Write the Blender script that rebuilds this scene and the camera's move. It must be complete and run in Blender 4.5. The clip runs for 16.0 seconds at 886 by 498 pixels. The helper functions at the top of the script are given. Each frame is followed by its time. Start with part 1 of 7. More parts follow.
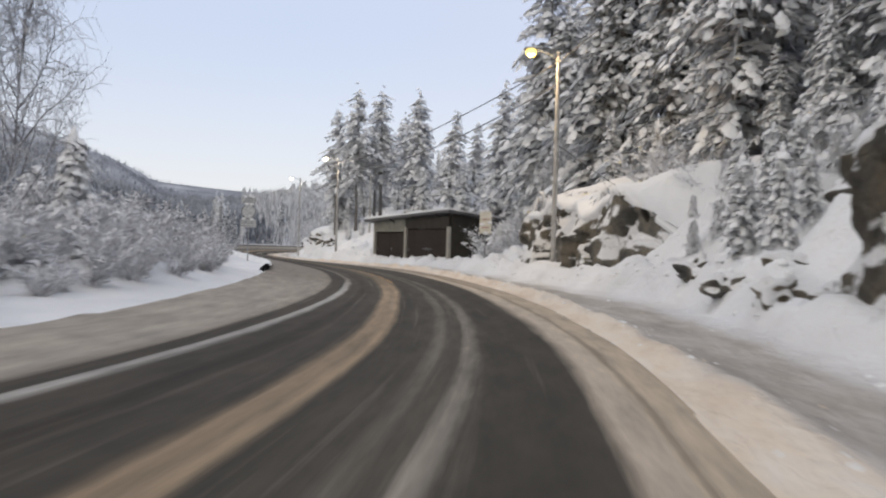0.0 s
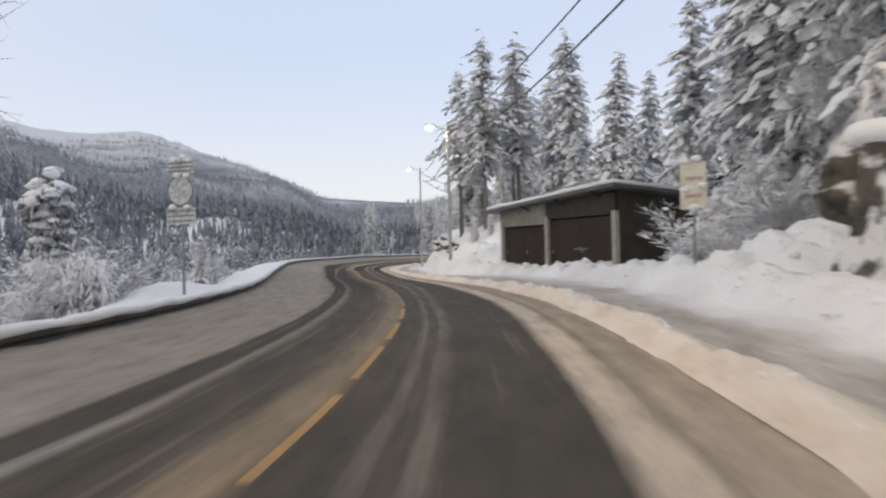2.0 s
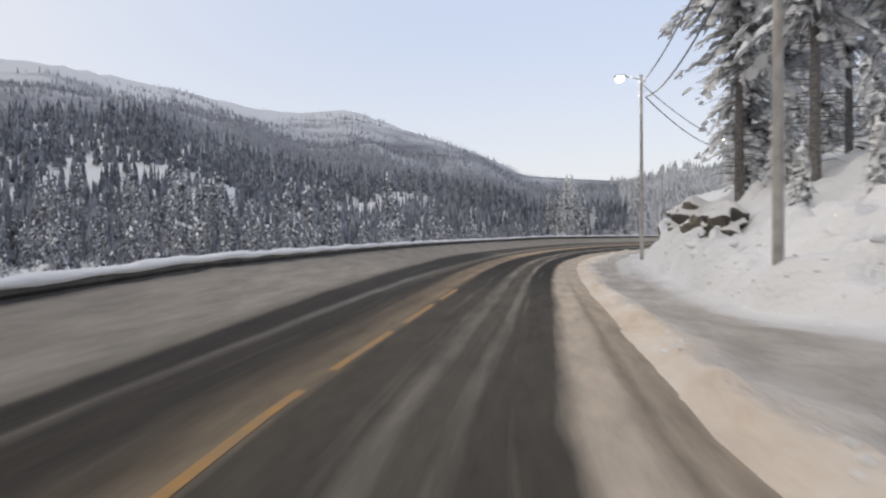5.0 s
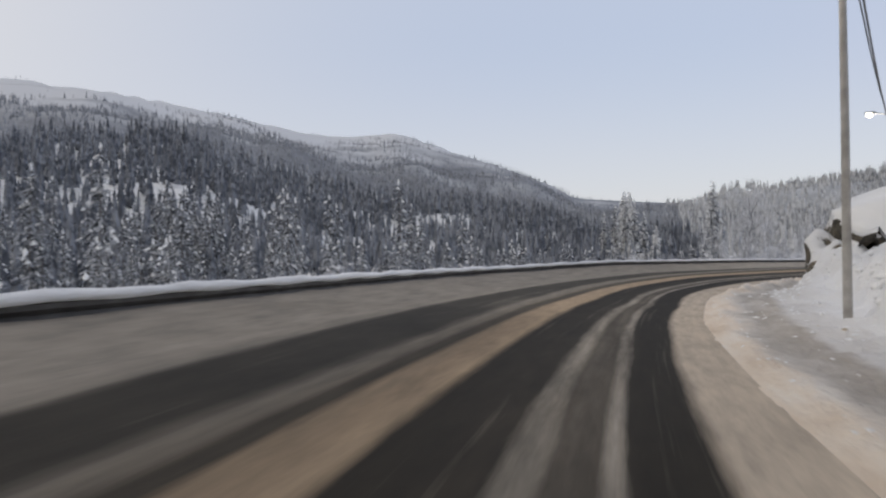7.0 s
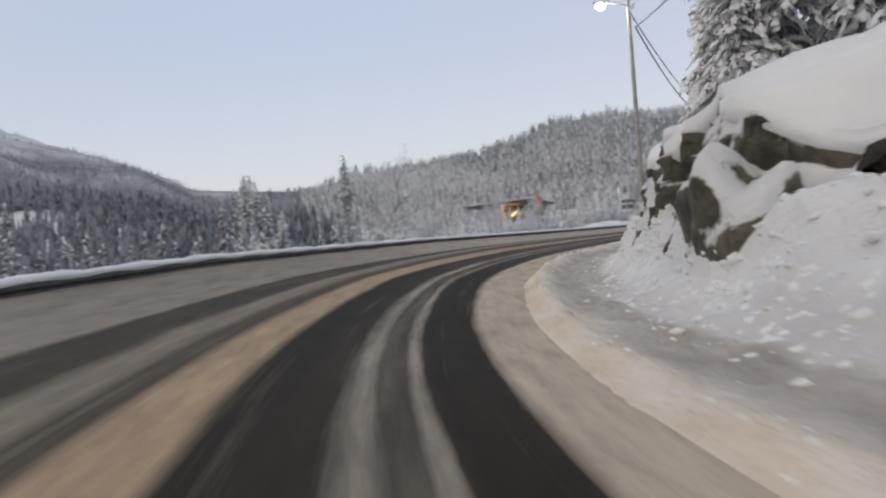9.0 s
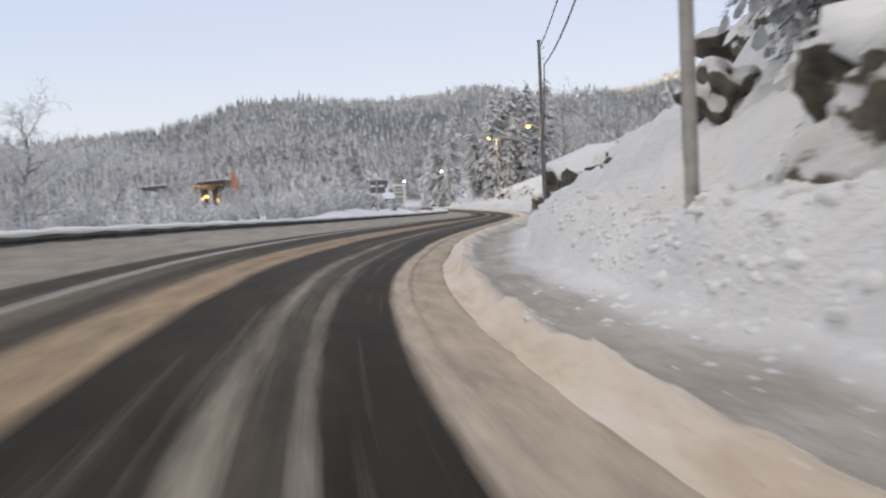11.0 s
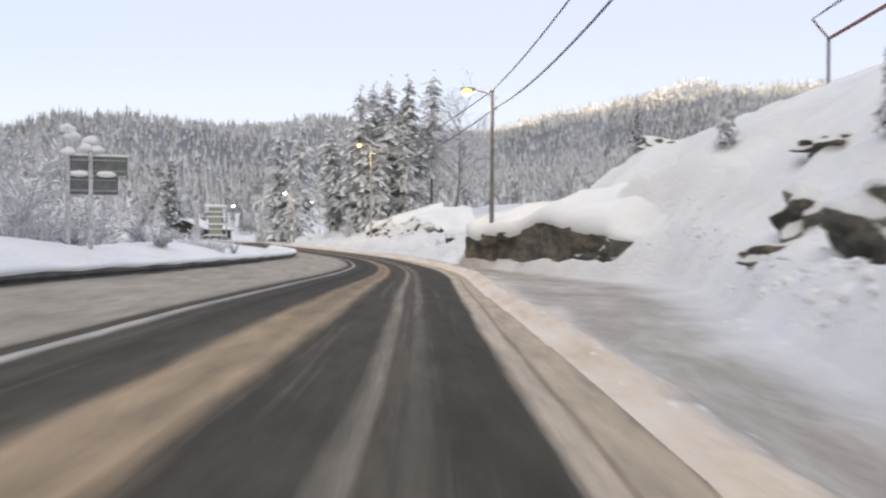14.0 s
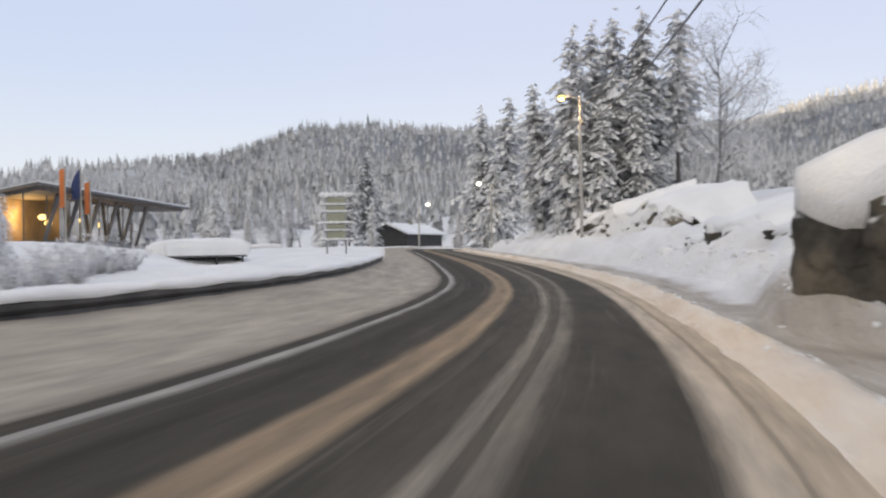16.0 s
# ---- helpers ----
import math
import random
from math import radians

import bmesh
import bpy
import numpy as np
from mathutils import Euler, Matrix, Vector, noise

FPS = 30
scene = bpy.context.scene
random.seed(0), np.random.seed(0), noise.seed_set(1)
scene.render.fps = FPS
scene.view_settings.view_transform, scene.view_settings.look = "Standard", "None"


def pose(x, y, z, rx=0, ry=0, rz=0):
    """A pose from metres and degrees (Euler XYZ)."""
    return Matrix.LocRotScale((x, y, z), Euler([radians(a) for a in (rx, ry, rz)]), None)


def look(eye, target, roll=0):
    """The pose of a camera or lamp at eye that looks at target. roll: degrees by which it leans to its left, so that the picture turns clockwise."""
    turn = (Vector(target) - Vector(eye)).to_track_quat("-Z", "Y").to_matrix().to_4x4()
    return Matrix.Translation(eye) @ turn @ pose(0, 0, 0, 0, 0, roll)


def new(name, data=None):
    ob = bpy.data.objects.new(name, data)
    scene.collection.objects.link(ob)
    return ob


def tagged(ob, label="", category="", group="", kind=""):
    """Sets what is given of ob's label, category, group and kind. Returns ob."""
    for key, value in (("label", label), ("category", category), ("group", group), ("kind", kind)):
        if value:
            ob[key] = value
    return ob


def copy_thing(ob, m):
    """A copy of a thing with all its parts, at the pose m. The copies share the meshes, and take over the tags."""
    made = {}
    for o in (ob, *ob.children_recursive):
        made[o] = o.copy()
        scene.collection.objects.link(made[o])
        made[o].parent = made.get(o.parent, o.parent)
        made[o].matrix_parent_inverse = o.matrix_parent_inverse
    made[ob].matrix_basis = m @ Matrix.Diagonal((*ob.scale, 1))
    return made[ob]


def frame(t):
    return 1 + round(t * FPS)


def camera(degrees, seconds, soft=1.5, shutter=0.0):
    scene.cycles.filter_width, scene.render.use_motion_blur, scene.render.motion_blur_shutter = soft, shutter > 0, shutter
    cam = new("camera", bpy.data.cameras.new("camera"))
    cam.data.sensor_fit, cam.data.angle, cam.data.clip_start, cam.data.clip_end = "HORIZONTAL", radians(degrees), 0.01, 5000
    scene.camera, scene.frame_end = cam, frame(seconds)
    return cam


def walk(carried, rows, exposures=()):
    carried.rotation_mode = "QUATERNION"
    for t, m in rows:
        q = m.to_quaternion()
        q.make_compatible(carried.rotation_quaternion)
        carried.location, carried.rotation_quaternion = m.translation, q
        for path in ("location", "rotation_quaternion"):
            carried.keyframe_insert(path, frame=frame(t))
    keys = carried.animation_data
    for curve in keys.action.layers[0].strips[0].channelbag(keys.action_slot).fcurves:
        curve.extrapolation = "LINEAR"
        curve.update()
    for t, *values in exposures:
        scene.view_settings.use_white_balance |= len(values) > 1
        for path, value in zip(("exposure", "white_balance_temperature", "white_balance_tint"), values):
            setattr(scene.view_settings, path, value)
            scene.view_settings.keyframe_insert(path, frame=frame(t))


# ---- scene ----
cam = camera(54.9, 16.0, soft=2.2, shutter=0.4)
PATH = [
    (0.0, (0.000, -0.000, 1.304), (0.002, 20.000, 1.309), 1.70),
    (0.5, (0.700, 6.723, 1.287), (0.057, 26.712, 1.374), 0.10),
    (1.0, (1.000, 13.451, 1.325), (-0.473, 33.395, 1.529), -0.57),
    (1.5, (0.905, 20.092, 1.315), (-1.590, 39.935, 1.387), -1.48),
    (2.0, (0.241, 26.954, 1.277), (-3.639, 46.574, 1.366), -1.45),
    (2.5, (-0.643, 33.815, 1.273), (-5.727, 53.153, 1.730), -0.49),
    (3.0, (-1.744, 40.384, 1.293), (-7.823, 59.429, 1.880), -0.44),
    (3.5, (-3.233, 46.987, 1.274), (-9.952, 65.823, 1.521), -1.22),
    (4.0, (-5.186, 53.683, 1.301), (-12.441, 72.312, 0.735), 0.63),
    (4.5, (-7.241, 60.204, 1.313), (-15.151, 78.559, 0.592), 1.16),
    (5.0, (-9.589, 66.678, 1.334), (-17.940, 84.848, 1.017), -0.48),
    (5.8, (-13.242, 77.080, 1.349), (-22.412, 94.853, 1.501), -1.08),
    (6.6, (-16.763, 87.532, 1.345), (-26.451, 105.025, 1.676), -0.47),
    (7.5, (-20.557, 99.341, 1.322), (-29.098, 117.425, 1.298), -2.37),
    (8.0, (-22.587, 105.922, 1.303), (-29.337, 124.741, 0.782), -5.46),
    (8.5, (-24.433, 112.604, 1.305), (-27.705, 132.330, 0.882), -5.15),
    (9.0, (-25.908, 119.520, 1.287), (-27.095, 139.482, 0.952), -4.54),
    (9.5, (-26.915, 126.468, 1.270), (-25.887, 146.438, 0.924), -3.48),
    (10.0, (-27.253, 133.405, 1.279), (-24.458, 153.201, 0.737), -3.60),
    (10.8, (-26.919, 144.650, 1.294), (-21.500, 163.880, 0.377), -2.92),
    (11.6, (-25.466, 155.963, 1.309), (-17.824, 174.401, 0.030), -1.59),
    (12.5, (-22.365, 168.426, 1.316), (-13.047, 186.069, -0.067), -0.70),
    (13.0, (-19.945, 175.158, 1.313), (-10.115, 192.530, 0.069), -0.77),
    (13.5, (-17.043, 181.910, 1.345), (-6.848, 199.106, 0.729), 0.28),
    (14.0, (-13.720, 188.552, 1.309), (-4.244, 206.164, 1.152), 0.29),
    (14.5, (-10.223, 195.160, 1.279), (-2.489, 213.603, 1.152), -0.63),
    (15.0, (-6.679, 201.810, 1.281), (-0.197, 220.730, 1.211), -0.87),
    (15.5, (-3.034, 208.643, 1.224), (2.505, 227.860, 1.270), -0.70),
    (16.0, (0.511, 215.335, 1.233), (4.606, 234.911, 1.208), -0.88),
]
walk(cam, [(t, look(eye, target, roll)) for t, eye, target, roll in PATH],
     ((0, 2.62, 6350, 10), (1, 2.66, 6350, 10), (2.5, 2.65, 6350, 10), (3.5, 2.5, 6350, 10), (4, 2.44, 6350, 10), (4.5, 2.5, 6350, 10), (5, 2.6, 6350, 10), (7.5, 2.3, 6350, 10), (9, 2.37, 6350, 10), (10.2, 2.48, 6350, 10), (12.5, 2.82, 6350, 10), (14, 2.86, 6350, 10), (15, 2.74, 6350, 10), (16, 2.62, 6350, 10)))

# ---------------------------------------------------------------- light
SUN_AZ, SUN_EL = -142.0, 2.8      # degrees clockwise from +y, degrees up
world = bpy.data.worlds.new("world")
scene.world = world
world.use_nodes = True
wn = world.node_tree.nodes
sky = wn.new("ShaderNodeTexSky")
sky.sky_type = "NISHITA"
sky.sun_disc = False
sky.sun_elevation = radians(SUN_EL)
sky.sun_rotation = radians(SUN_AZ)
sky.altitude = 200
sky.air_density, sky.dust_density, sky.ozone_density = 1.0, 0.4, 3.0
# thin high haze evens the clear sky out
wl = world.node_tree.links


def sky_mix(fac, a, b):
    n = wn.new("ShaderNodeMix")
    n.data_type = "RGBA"
    for sock, v in ((n.inputs[0], fac), (n.inputs[6], a), (n.inputs[7], b)):
        if isinstance(v, float):
            sock.default_value = v
        elif isinstance(v, tuple):
            sock.default_value = (*v, 1)
        else:
            wl.new(v, sock)
    return n.outputs[2]


def sky_range(value, a, b):
    n = wn.new("ShaderNodeMapRange")
    n.interpolation_type = "SMOOTHSTEP"
    wl.new(value, n.inputs[0])
    n.inputs[1].default_value, n.inputs[2].default_value = a, b
    return n.outputs[0]


where = wn.new("ShaderNodeTexCoord").outputs["Generated"]
toward = wn.new("ShaderNodeVectorMath")
toward.operation = "DOT_PRODUCT"
wl.new(where, toward.inputs[0])
toward.inputs[1].default_value = (math.sin(radians(SUN_AZ)), math.cos(radians(SUN_AZ)), 0)
height = wn.new("ShaderNodeSeparateXYZ")
wl.new(where, height.inputs[0])
# low sun haze: warm towards the sun, blue away from it, paler at the horizon
veil = sky_mix(sky_range(toward.outputs["Value"], -0.5, 0.9), (0.70, 0.755, 0.90), (1.34, 1.18, 0.97))
# a rosy band opposite the sun
veil = sky_mix(sky_range(toward.outputs["Value"], -0.62, -0.95), veil, (0.745, 0.748, 0.868))
veil = sky_mix(sky_range(height.outputs[2], 0.26, 0.02), veil, (0.92, 0.90, 0.93))
wl.new(sky_mix(0.93, sky.outputs[0], veil), wn["Background"].inputs[0])
wn["Background"].inputs[1].default_value = 0.15
sun = new("sun", bpy.data.lights.new("sun", "SUN"))
sun.data.energy, sun.data.angle, sun.data.color = 1.0, radians(0.6), (1.0, 0.78, 0.52)
_d = Vector((math.sin(radians(SUN_AZ)) * math.cos(radians(SUN_EL)), math.cos(radians(SUN_AZ)) * math.cos(radians(SUN_EL)), math.sin(radians(SUN_EL))))
sun.matrix_world = look((0, 0, 50), Vector((0, 0, 50)) - _d)

rng = np.random.default_rng(7)


# ---------------------------------------------------------------- materials
def material(name, rough=0.6, metal=0.0):
    m = bpy.data.materials.new(name)
    m.use_nodes = True
    nt = m.node_tree
    b = nt.nodes["Principled BSDF"]
    b.inputs["Roughness"].default_value = rough
    b.inputs["Metallic"].default_value = metal
    return m, nt, b


def node(nt, kind, **values):
    n = nt.nodes.new(kind)
    for key, v in values.items():
        key = key.replace("_", " ")
        if key in n.inputs:
            n.inputs[key].default_value = v
    return n


def noise_tex(nt, vec, scale, detail=4.0, rough=0.55):
    n = node(nt, "ShaderNodeTexNoise", Scale=scale, Detail=detail, Roughness=rough)
    if vec is not None:
        nt.links.new(vec, n.inputs["Vector"])
    return n.outputs[0]


def ramp(nt, fac, stops, smooth=False):
    r = nt.nodes.new("ShaderNodeValToRGB")
    el = r.color_ramp.elements
    if smooth:
        r.color_ramp.interpolation = "EASE"
    el[0].position, el[0].color = stops[0][0], (*stops[0][1], 1)
    el[1].position, el[1].color = stops[-1][0], (*stops[-1][1], 1)
    for p, c in stops[1:-1]:
        e = el.new(p)
        e.color = (*c, 1)
    nt.links.new(fac, r.inputs[0])
    return r.outputs[0]


def mixc(nt, fac, a, b, mode="MIX"):
    n = nt.nodes.new("ShaderNodeMix")
    n.data_type = "RGBA"
    n.blend_type = mode
    for sock, v in ((n.inputs[0], fac), (n.inputs[6], a), (n.inputs[7], b)):
        if isinstance(v, (int, float)):
            sock.default_value = v
        elif isinstance(v, tuple):
            sock.default_value = (*v, 1)
        else:
            nt.links.new(v, sock)
    return n.outputs[2]


def math_node(nt, op, a, b=0.0, clamp=False):
    n = nt.nodes.new("ShaderNodeMath")
    n.operation = op
    n.use_clamp = clamp
    for sock, v in ((n.inputs[0], a), (n.inputs[1], b)):
        if isinstance(v, (int, float)):
            sock.default_value = v
        else:
            nt.links.new(v, sock)
    return n.outputs[0]


def bump(nt, b, height, strength=0.4, dist=0.05):
    n = node(nt, "ShaderNodeBump", Strength=strength, Distance=dist)
    nt.links.new(height, n.inputs["Height"])
    nt.links.new(n.outputs[0], b.inputs["Normal"])


def obj_vec(nt):
    return nt.nodes.new("ShaderNodeTexCoord").outputs["Object"]


def pos_vec(nt):
    return nt.nodes.new("ShaderNodeNewGeometry").outputs["Position"]


def up_part(nt):
    g = nt.nodes.new("ShaderNodeNewGeometry")
    s = nt.nodes.new("ShaderNodeSeparateXYZ")
    nt.links.new(g.outputs["Normal"], s.inputs[0])
    return s.outputs[2]


def plain(name, c1, c2, scale=6.0, rough=0.6, metal=0.0, bump_s=0.15, bump_d=0.01):
    m, nt, b = material(name, rough, metal)
    v = obj_vec(nt)
    f = noise_tex(nt, v, scale, 6)
    nt.links.new(ramp(nt, f, [(0.3, c1), (0.7, c2)]), b.inputs["Base Color"])
    bump(nt, b, noise_tex(nt, v, scale * 6, 5), bump_s, bump_d)
    return m


def snow_material(name, dirt=0.0):
    m, nt, b = material(name, 0.7)
    v = pos_vec(nt)
    c = ramp(nt, noise_tex(nt, v, 0.35, 6), [(0.3, (0.74, 0.76, 0.79)), (0.65, (0.86, 0.87, 0.88))])
    if dirt:
        c = mixc(nt, math_node(nt, "MULTIPLY", ramp(nt, noise_tex(nt, v, 1.5, 7, 0.7), [(0.5, (0, 0, 0)), (0.8, (1, 1, 1))]), dirt), c, (0.42, 0.37, 0.31))
    nt.links.new(c, b.inputs["Base Color"])
    h = math_node(nt, "ADD", noise_tex(nt, v, 2.2, 5), math_node(nt, "MULTIPLY", noise_tex(nt, v, 14.0, 4), 0.35))
    bump(nt, b, h, 0.5, 0.12)
    return m


SNOW = snow_material("fresh_snow")
SANDY = plain("sanded_snow", (0.50, 0.42, 0.33), (0.68, 0.60, 0.50), 1.5, 0.8, 0, 0.5, 0.05)


def rock_material(name, bare):
    """Weathered rock; snow clings to its ledges, less of it the barer the face."""
    m, nt, b = material(name, 0.85)
    v = pos_vec(nt)
    rock = ramp(nt, noise_tex(nt, v, 0.9, 8, 0.65), [(0.3, (0.042, 0.042, 0.040)), (0.45, (0.085, 0.083, 0.076)), (0.55, (0.16, 0.147, 0.122)), (0.64, (0.21, 0.187, 0.15)), (0.75, (0.075, 0.074, 0.071))])
    stain = ramp(nt, noise_tex(nt, v, 0.25, 4), [(0.45, (1, 1, 1)), (0.65, (0.75, 0.62, 0.45))])
    rock = mixc(nt, 0.45, rock, stain, "MULTIPLY")
    vor = node(nt, "ShaderNodeTexVoronoi", Scale=0.8)
    vor.feature = "DISTANCE_TO_EDGE"
    warp = nt.nodes.new("ShaderNodeVectorMath")
    warp.operation = "MULTIPLY_ADD"
    warp.inputs[1].default_value = (1.0, 1.0, 0.55)
    wobble = node(nt, "ShaderNodeTexNoise", Scale=1.2, Detail=4.0)
    nt.links.new(v, wobble.inputs["Vector"])
    nt.links.new(v, warp.inputs[0])
    nt.links.new(wobble.outputs[1], warp.inputs[2])
    nt.links.new(warp.outputs[0], vor.inputs["Vector"])
    crack = ramp(nt, vor.outputs["Distance"], [(0.0, (0.45, 0.45, 0.45)), (0.05, (1, 1, 1))])
    # joints show only here and there
    rock = mixc(nt, ramp(nt, noise_tex(nt, v, 0.7, 3), [(0.45, (0, 0, 0)), (0.6, (0.9, 0.9, 0.9))]), rock, mixc(nt, 1.0, rock, crack, "MULTIPLY"))
    edge = math_node(nt, "ADD", up_part(nt), math_node(nt, "MULTIPLY", math_node(nt, "SUBTRACT", noise_tex(nt, v, 1.3, 7, 0.7), 0.5), 1.3))
    cover = ramp(nt, edge, [(0.185 + bare, (0, 0, 0)), (0.33 + bare, (1, 1, 1))])
    c = mixc(nt, cover, rock, (0.82, 0.83, 0.85))
    nt.links.new(c, b.inputs["Base Color"])
    bump(nt, b, math_node(nt, "ADD", noise_tex(nt, v, 3.0, 9, 0.7), math_node(nt, "MULTIPLY", crack, 0.5)), 0.9, 0.16)
    return m


ROCK = rock_material("rock_plastered_with_snow", 0.0)
ROCK_BARE = rock_material("rock_with_snow_on_ledges", 0.15)


def foliage(name, low, high, snow, cover):
    m, nt, b = material(name, 0.75)
    v = pos_vec(nt)
    g = nt.nodes.new("ShaderNodeNewGeometry")
    c = mixc(nt, g.outputs["Random Per Island"], low, high)
    e = math_node(nt, "ADD", up_part(nt), math_node(nt, "MULTIPLY", math_node(nt, "SUBTRACT", noise_tex(nt, v, 2.5, 4), 0.5), 1.2))
    k = ramp(nt, e, [(max(0.0, cover - 0.25), (0, 0, 0)), (cover, (1, 1, 1))])
    nt.links.new(mixc(nt, k, c, snow), b.inputs["Base Color"])
    return m


NEEDLES = foliage("spruce_needles", (0.03, 0.036, 0.034), (0.13, 0.138, 0.135), (0.72, 0.73, 0.76), 0.33)
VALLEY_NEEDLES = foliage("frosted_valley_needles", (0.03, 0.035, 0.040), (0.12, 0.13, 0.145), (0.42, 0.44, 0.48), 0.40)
RIMED_NEEDLES = foliage("rimed_spruce_needles", (0.095, 0.10, 0.108), (0.54, 0.55, 0.575), (0.80, 0.81, 0.84), 0.27)
CROWN_SNOW = snow_material("branch_snow")
BARK = plain("frosted_bark", (0.07, 0.063, 0.057), (0.27, 0.26, 0.255), 9, 0.9, 0, 0.6, 0.03)
FROST = foliage("frosted_twigs", (0.36, 0.366, 0.385), (0.64, 0.65, 0.68), (0.80, 0.81, 0.84), 0.30)
GREY_TWIGS = foliage("grey_rimed_twigs", (0.14, 0.14, 0.15), (0.34, 0.345, 0.36), (0.58, 0.59, 0.62), 0.45)
FROST_DARK = foliage("rimed_bark", (0.09, 0.09, 0.10), (0.20, 0.20, 0.22), (0.60, 0.62, 0.66), 0.75)


def far_forest(name, dark, light, share):
    m, nt, b = material(name, 0.9)
    g = nt.nodes.new("ShaderNodeNewGeometry")
    v = g.outputs["Position"]
    patch = noise_tex(nt, v, 0.010, 4)
    f = math_node(nt, "ADD", math_node(nt, "MULTIPLY", g.outputs["Random Per Island"], 0.45), math_node(nt, "MULTIPLY", patch, 0.65))
    f = math_node(nt, "ADD", f, math_node(nt, "MULTIPLY", math_node(nt, "SUBTRACT", noise_tex(nt, v, 0.5, 5), 0.5), 0.45))
    nt.links.new(ramp(nt, f, [(share - 0.2, dark), (share + 0.25, light)]), b.inputs["Base Color"])
    return m


# distance haze put into the colours: bluish, lifted darks, low contrast
FOREST_L = far_forest("hazed_rimed_forest_dark", (0.155, 0.17, 0.20), (0.36, 0.38, 0.42), 0.52)
FOREST_M = far_forest("hazed_rimed_forest_near", (0.078, 0.088, 0.11), (0.28, 0.30, 0.34), 0.56)
FOREST_N = far_forest("hazed_rimed_forest_pale", (0.19, 0.20, 0.215), (0.64, 0.655, 0.68), 0.48)
STEEL = plain("galvanised_steel", (0.22, 0.23, 0.24), (0.36, 0.37, 0.38), 5, 0.45, 0.8)
RAIL_STEEL = plain("road_grimed_steel", (0.05, 0.05, 0.05), (0.13, 0.13, 0.13), 2, 0.6, 0.3)
POLE_WOOD = plain("weathered_pole_wood", (0.29, 0.28, 0.265), (0.50, 0.49, 0.475), 3, 0.8, 0, 0.5, 0.01)
POLE_DARK = plain("tarred_pole_wood", (0.085, 0.08, 0.075), (0.24, 0.23, 0.225), 3, 0.8, 0, 0.5, 0.01)
CABLE = plain("rimed_cable", (0.05, 0.05, 0.055), (0.20, 0.20, 0.21), 3, 0.6)
CONCRETE = plain("shed_concrete", (0.17, 0.17, 0.145), (0.28, 0.275, 0.235), 1.2, 0.85, 0, 0.3, 0.01)
POST_PAINT = plain("pale_post_paint", (0.28, 0.27, 0.24), (0.40, 0.38, 0.34), 3, 0.75)
DARK_WALL = plain("dark_shed_cladding", (0.028, 0.025, 0.02), (0.05, 0.044, 0.036), 1.5, 0.8)
DOOR_PAINT = plain("brown_door_paint", (0.016, 0.010, 0.008), (0.030, 0.018, 0.013), 1.0, 0.7)
SIGN_BACK = plain("sign_grey", (0.10, 0.11, 0.11), (0.19, 0.20, 0.20), 4, 0.5, 0.3)
YELLOW = plain("yellow_road_paint", (0.42, 0.22, 0.05), (0.26, 0.18, 0.095), 3.5, 0.8)
HOUSE_WALL = plain("dark_stained_boards", (0.030, 0.030, 0.032), (0.055, 0.055, 0.056), 2, 0.8)
PYLON = plain("pylon_panel", (0.26, 0.27, 0.20), (0.36, 0.37, 0.29), 0.8, 0.6)
ORANGE = plain("orange_cloth", (0.62, 0.20, 0.06), (0.72, 0.27, 0.10), 3, 0.8)
BLUE = plain("navy_cloth", (0.03, 0.05, 0.13), (0.05, 0.07, 0.18), 3, 0.8)
EAVES = plain("red_brown_eaves_paint", (0.16, 0.06, 0.04), (0.24, 0.10, 0.07), 2, 0.7)
FASCIA = plain("roof_fascia", (0.07, 0.07, 0.075), (0.13, 0.13, 0.135), 1, 0.6)
INTERIOR = plain("interior_panel", (0.16, 0.12, 0.08), (0.30, 0.23, 0.15), 0.6, 0.8)
SOFFIT = plain("soffit_boards", (0.10, 0.085, 0.075), (0.20, 0.17, 0.15), 1.2, 0.75)
WORN_YELLOW = plain("worn_yellow_road_paint", (0.26, 0.17, 0.075), (0.16, 0.125, 0.085), 3.5, 0.85)
SIGN_YELLOW = plain("frosted_sign_face", (0.52, 0.48, 0.36), (0.72, 0.71, 0.66), 6, 0.6)
SIGN_FROST = plain("rimed_sign_metal", (0.26, 0.27, 0.28), (0.62, 0.63, 0.65), 9, 0.7)
SIGN_RED = plain("frosted_red_border", (0.36, 0.17, 0.13), (0.55, 0.46, 0.42), 7, 0.6)


def glow(name, colour, strength):
    m, nt, b = material(name)
    b.inputs["Base Color"].default_value = (*colour, 1)
    b.inputs["Emission Color"].default_value = (*colour, 1)
    b.inputs["Emission Strength"].default_value = strength
    return m


LAMP_WARM = glow("sodium_lamp", (1.0, 0.66, 0.12), 0.5)
LAMP_COOL = glow("led_lamp", (1.0, 0.92, 0.70), 1.0)
ROOM_LAMP = glow("room_lamp", (1.0, 0.66, 0.22), 0.4)


def glass_material():
    m, nt, b = material("window_glass", 0.05)
    b.inputs["Transmission Weight"].default_value = 1.0
    b.inputs["Base Color"].default_value = (0.75, 0.78, 0.78, 1)
    b.inputs["IOR"].default_value = 1.12
    return m


GLASS = glass_material()


def lane_coords(nt):
    uv = nt.nodes.new("ShaderNodeUVMap")
    uv.uv_map = "lane"
    s = nt.nodes.new("ShaderNodeSeparateXYZ")
    nt.links.new(uv.outputs[0], s.inputs[0])
    return uv.outputs[0], s.outputs[0], s.outputs[1]


def stretched(nt, vec, sx, sy):
    mp = nt.nodes.new("ShaderNodeMapping")
    mp.inputs["Scale"].default_value = (sx, sy, 1)
    nt.links.new(vec, mp.inputs["Vector"])
    return mp.outputs[0]


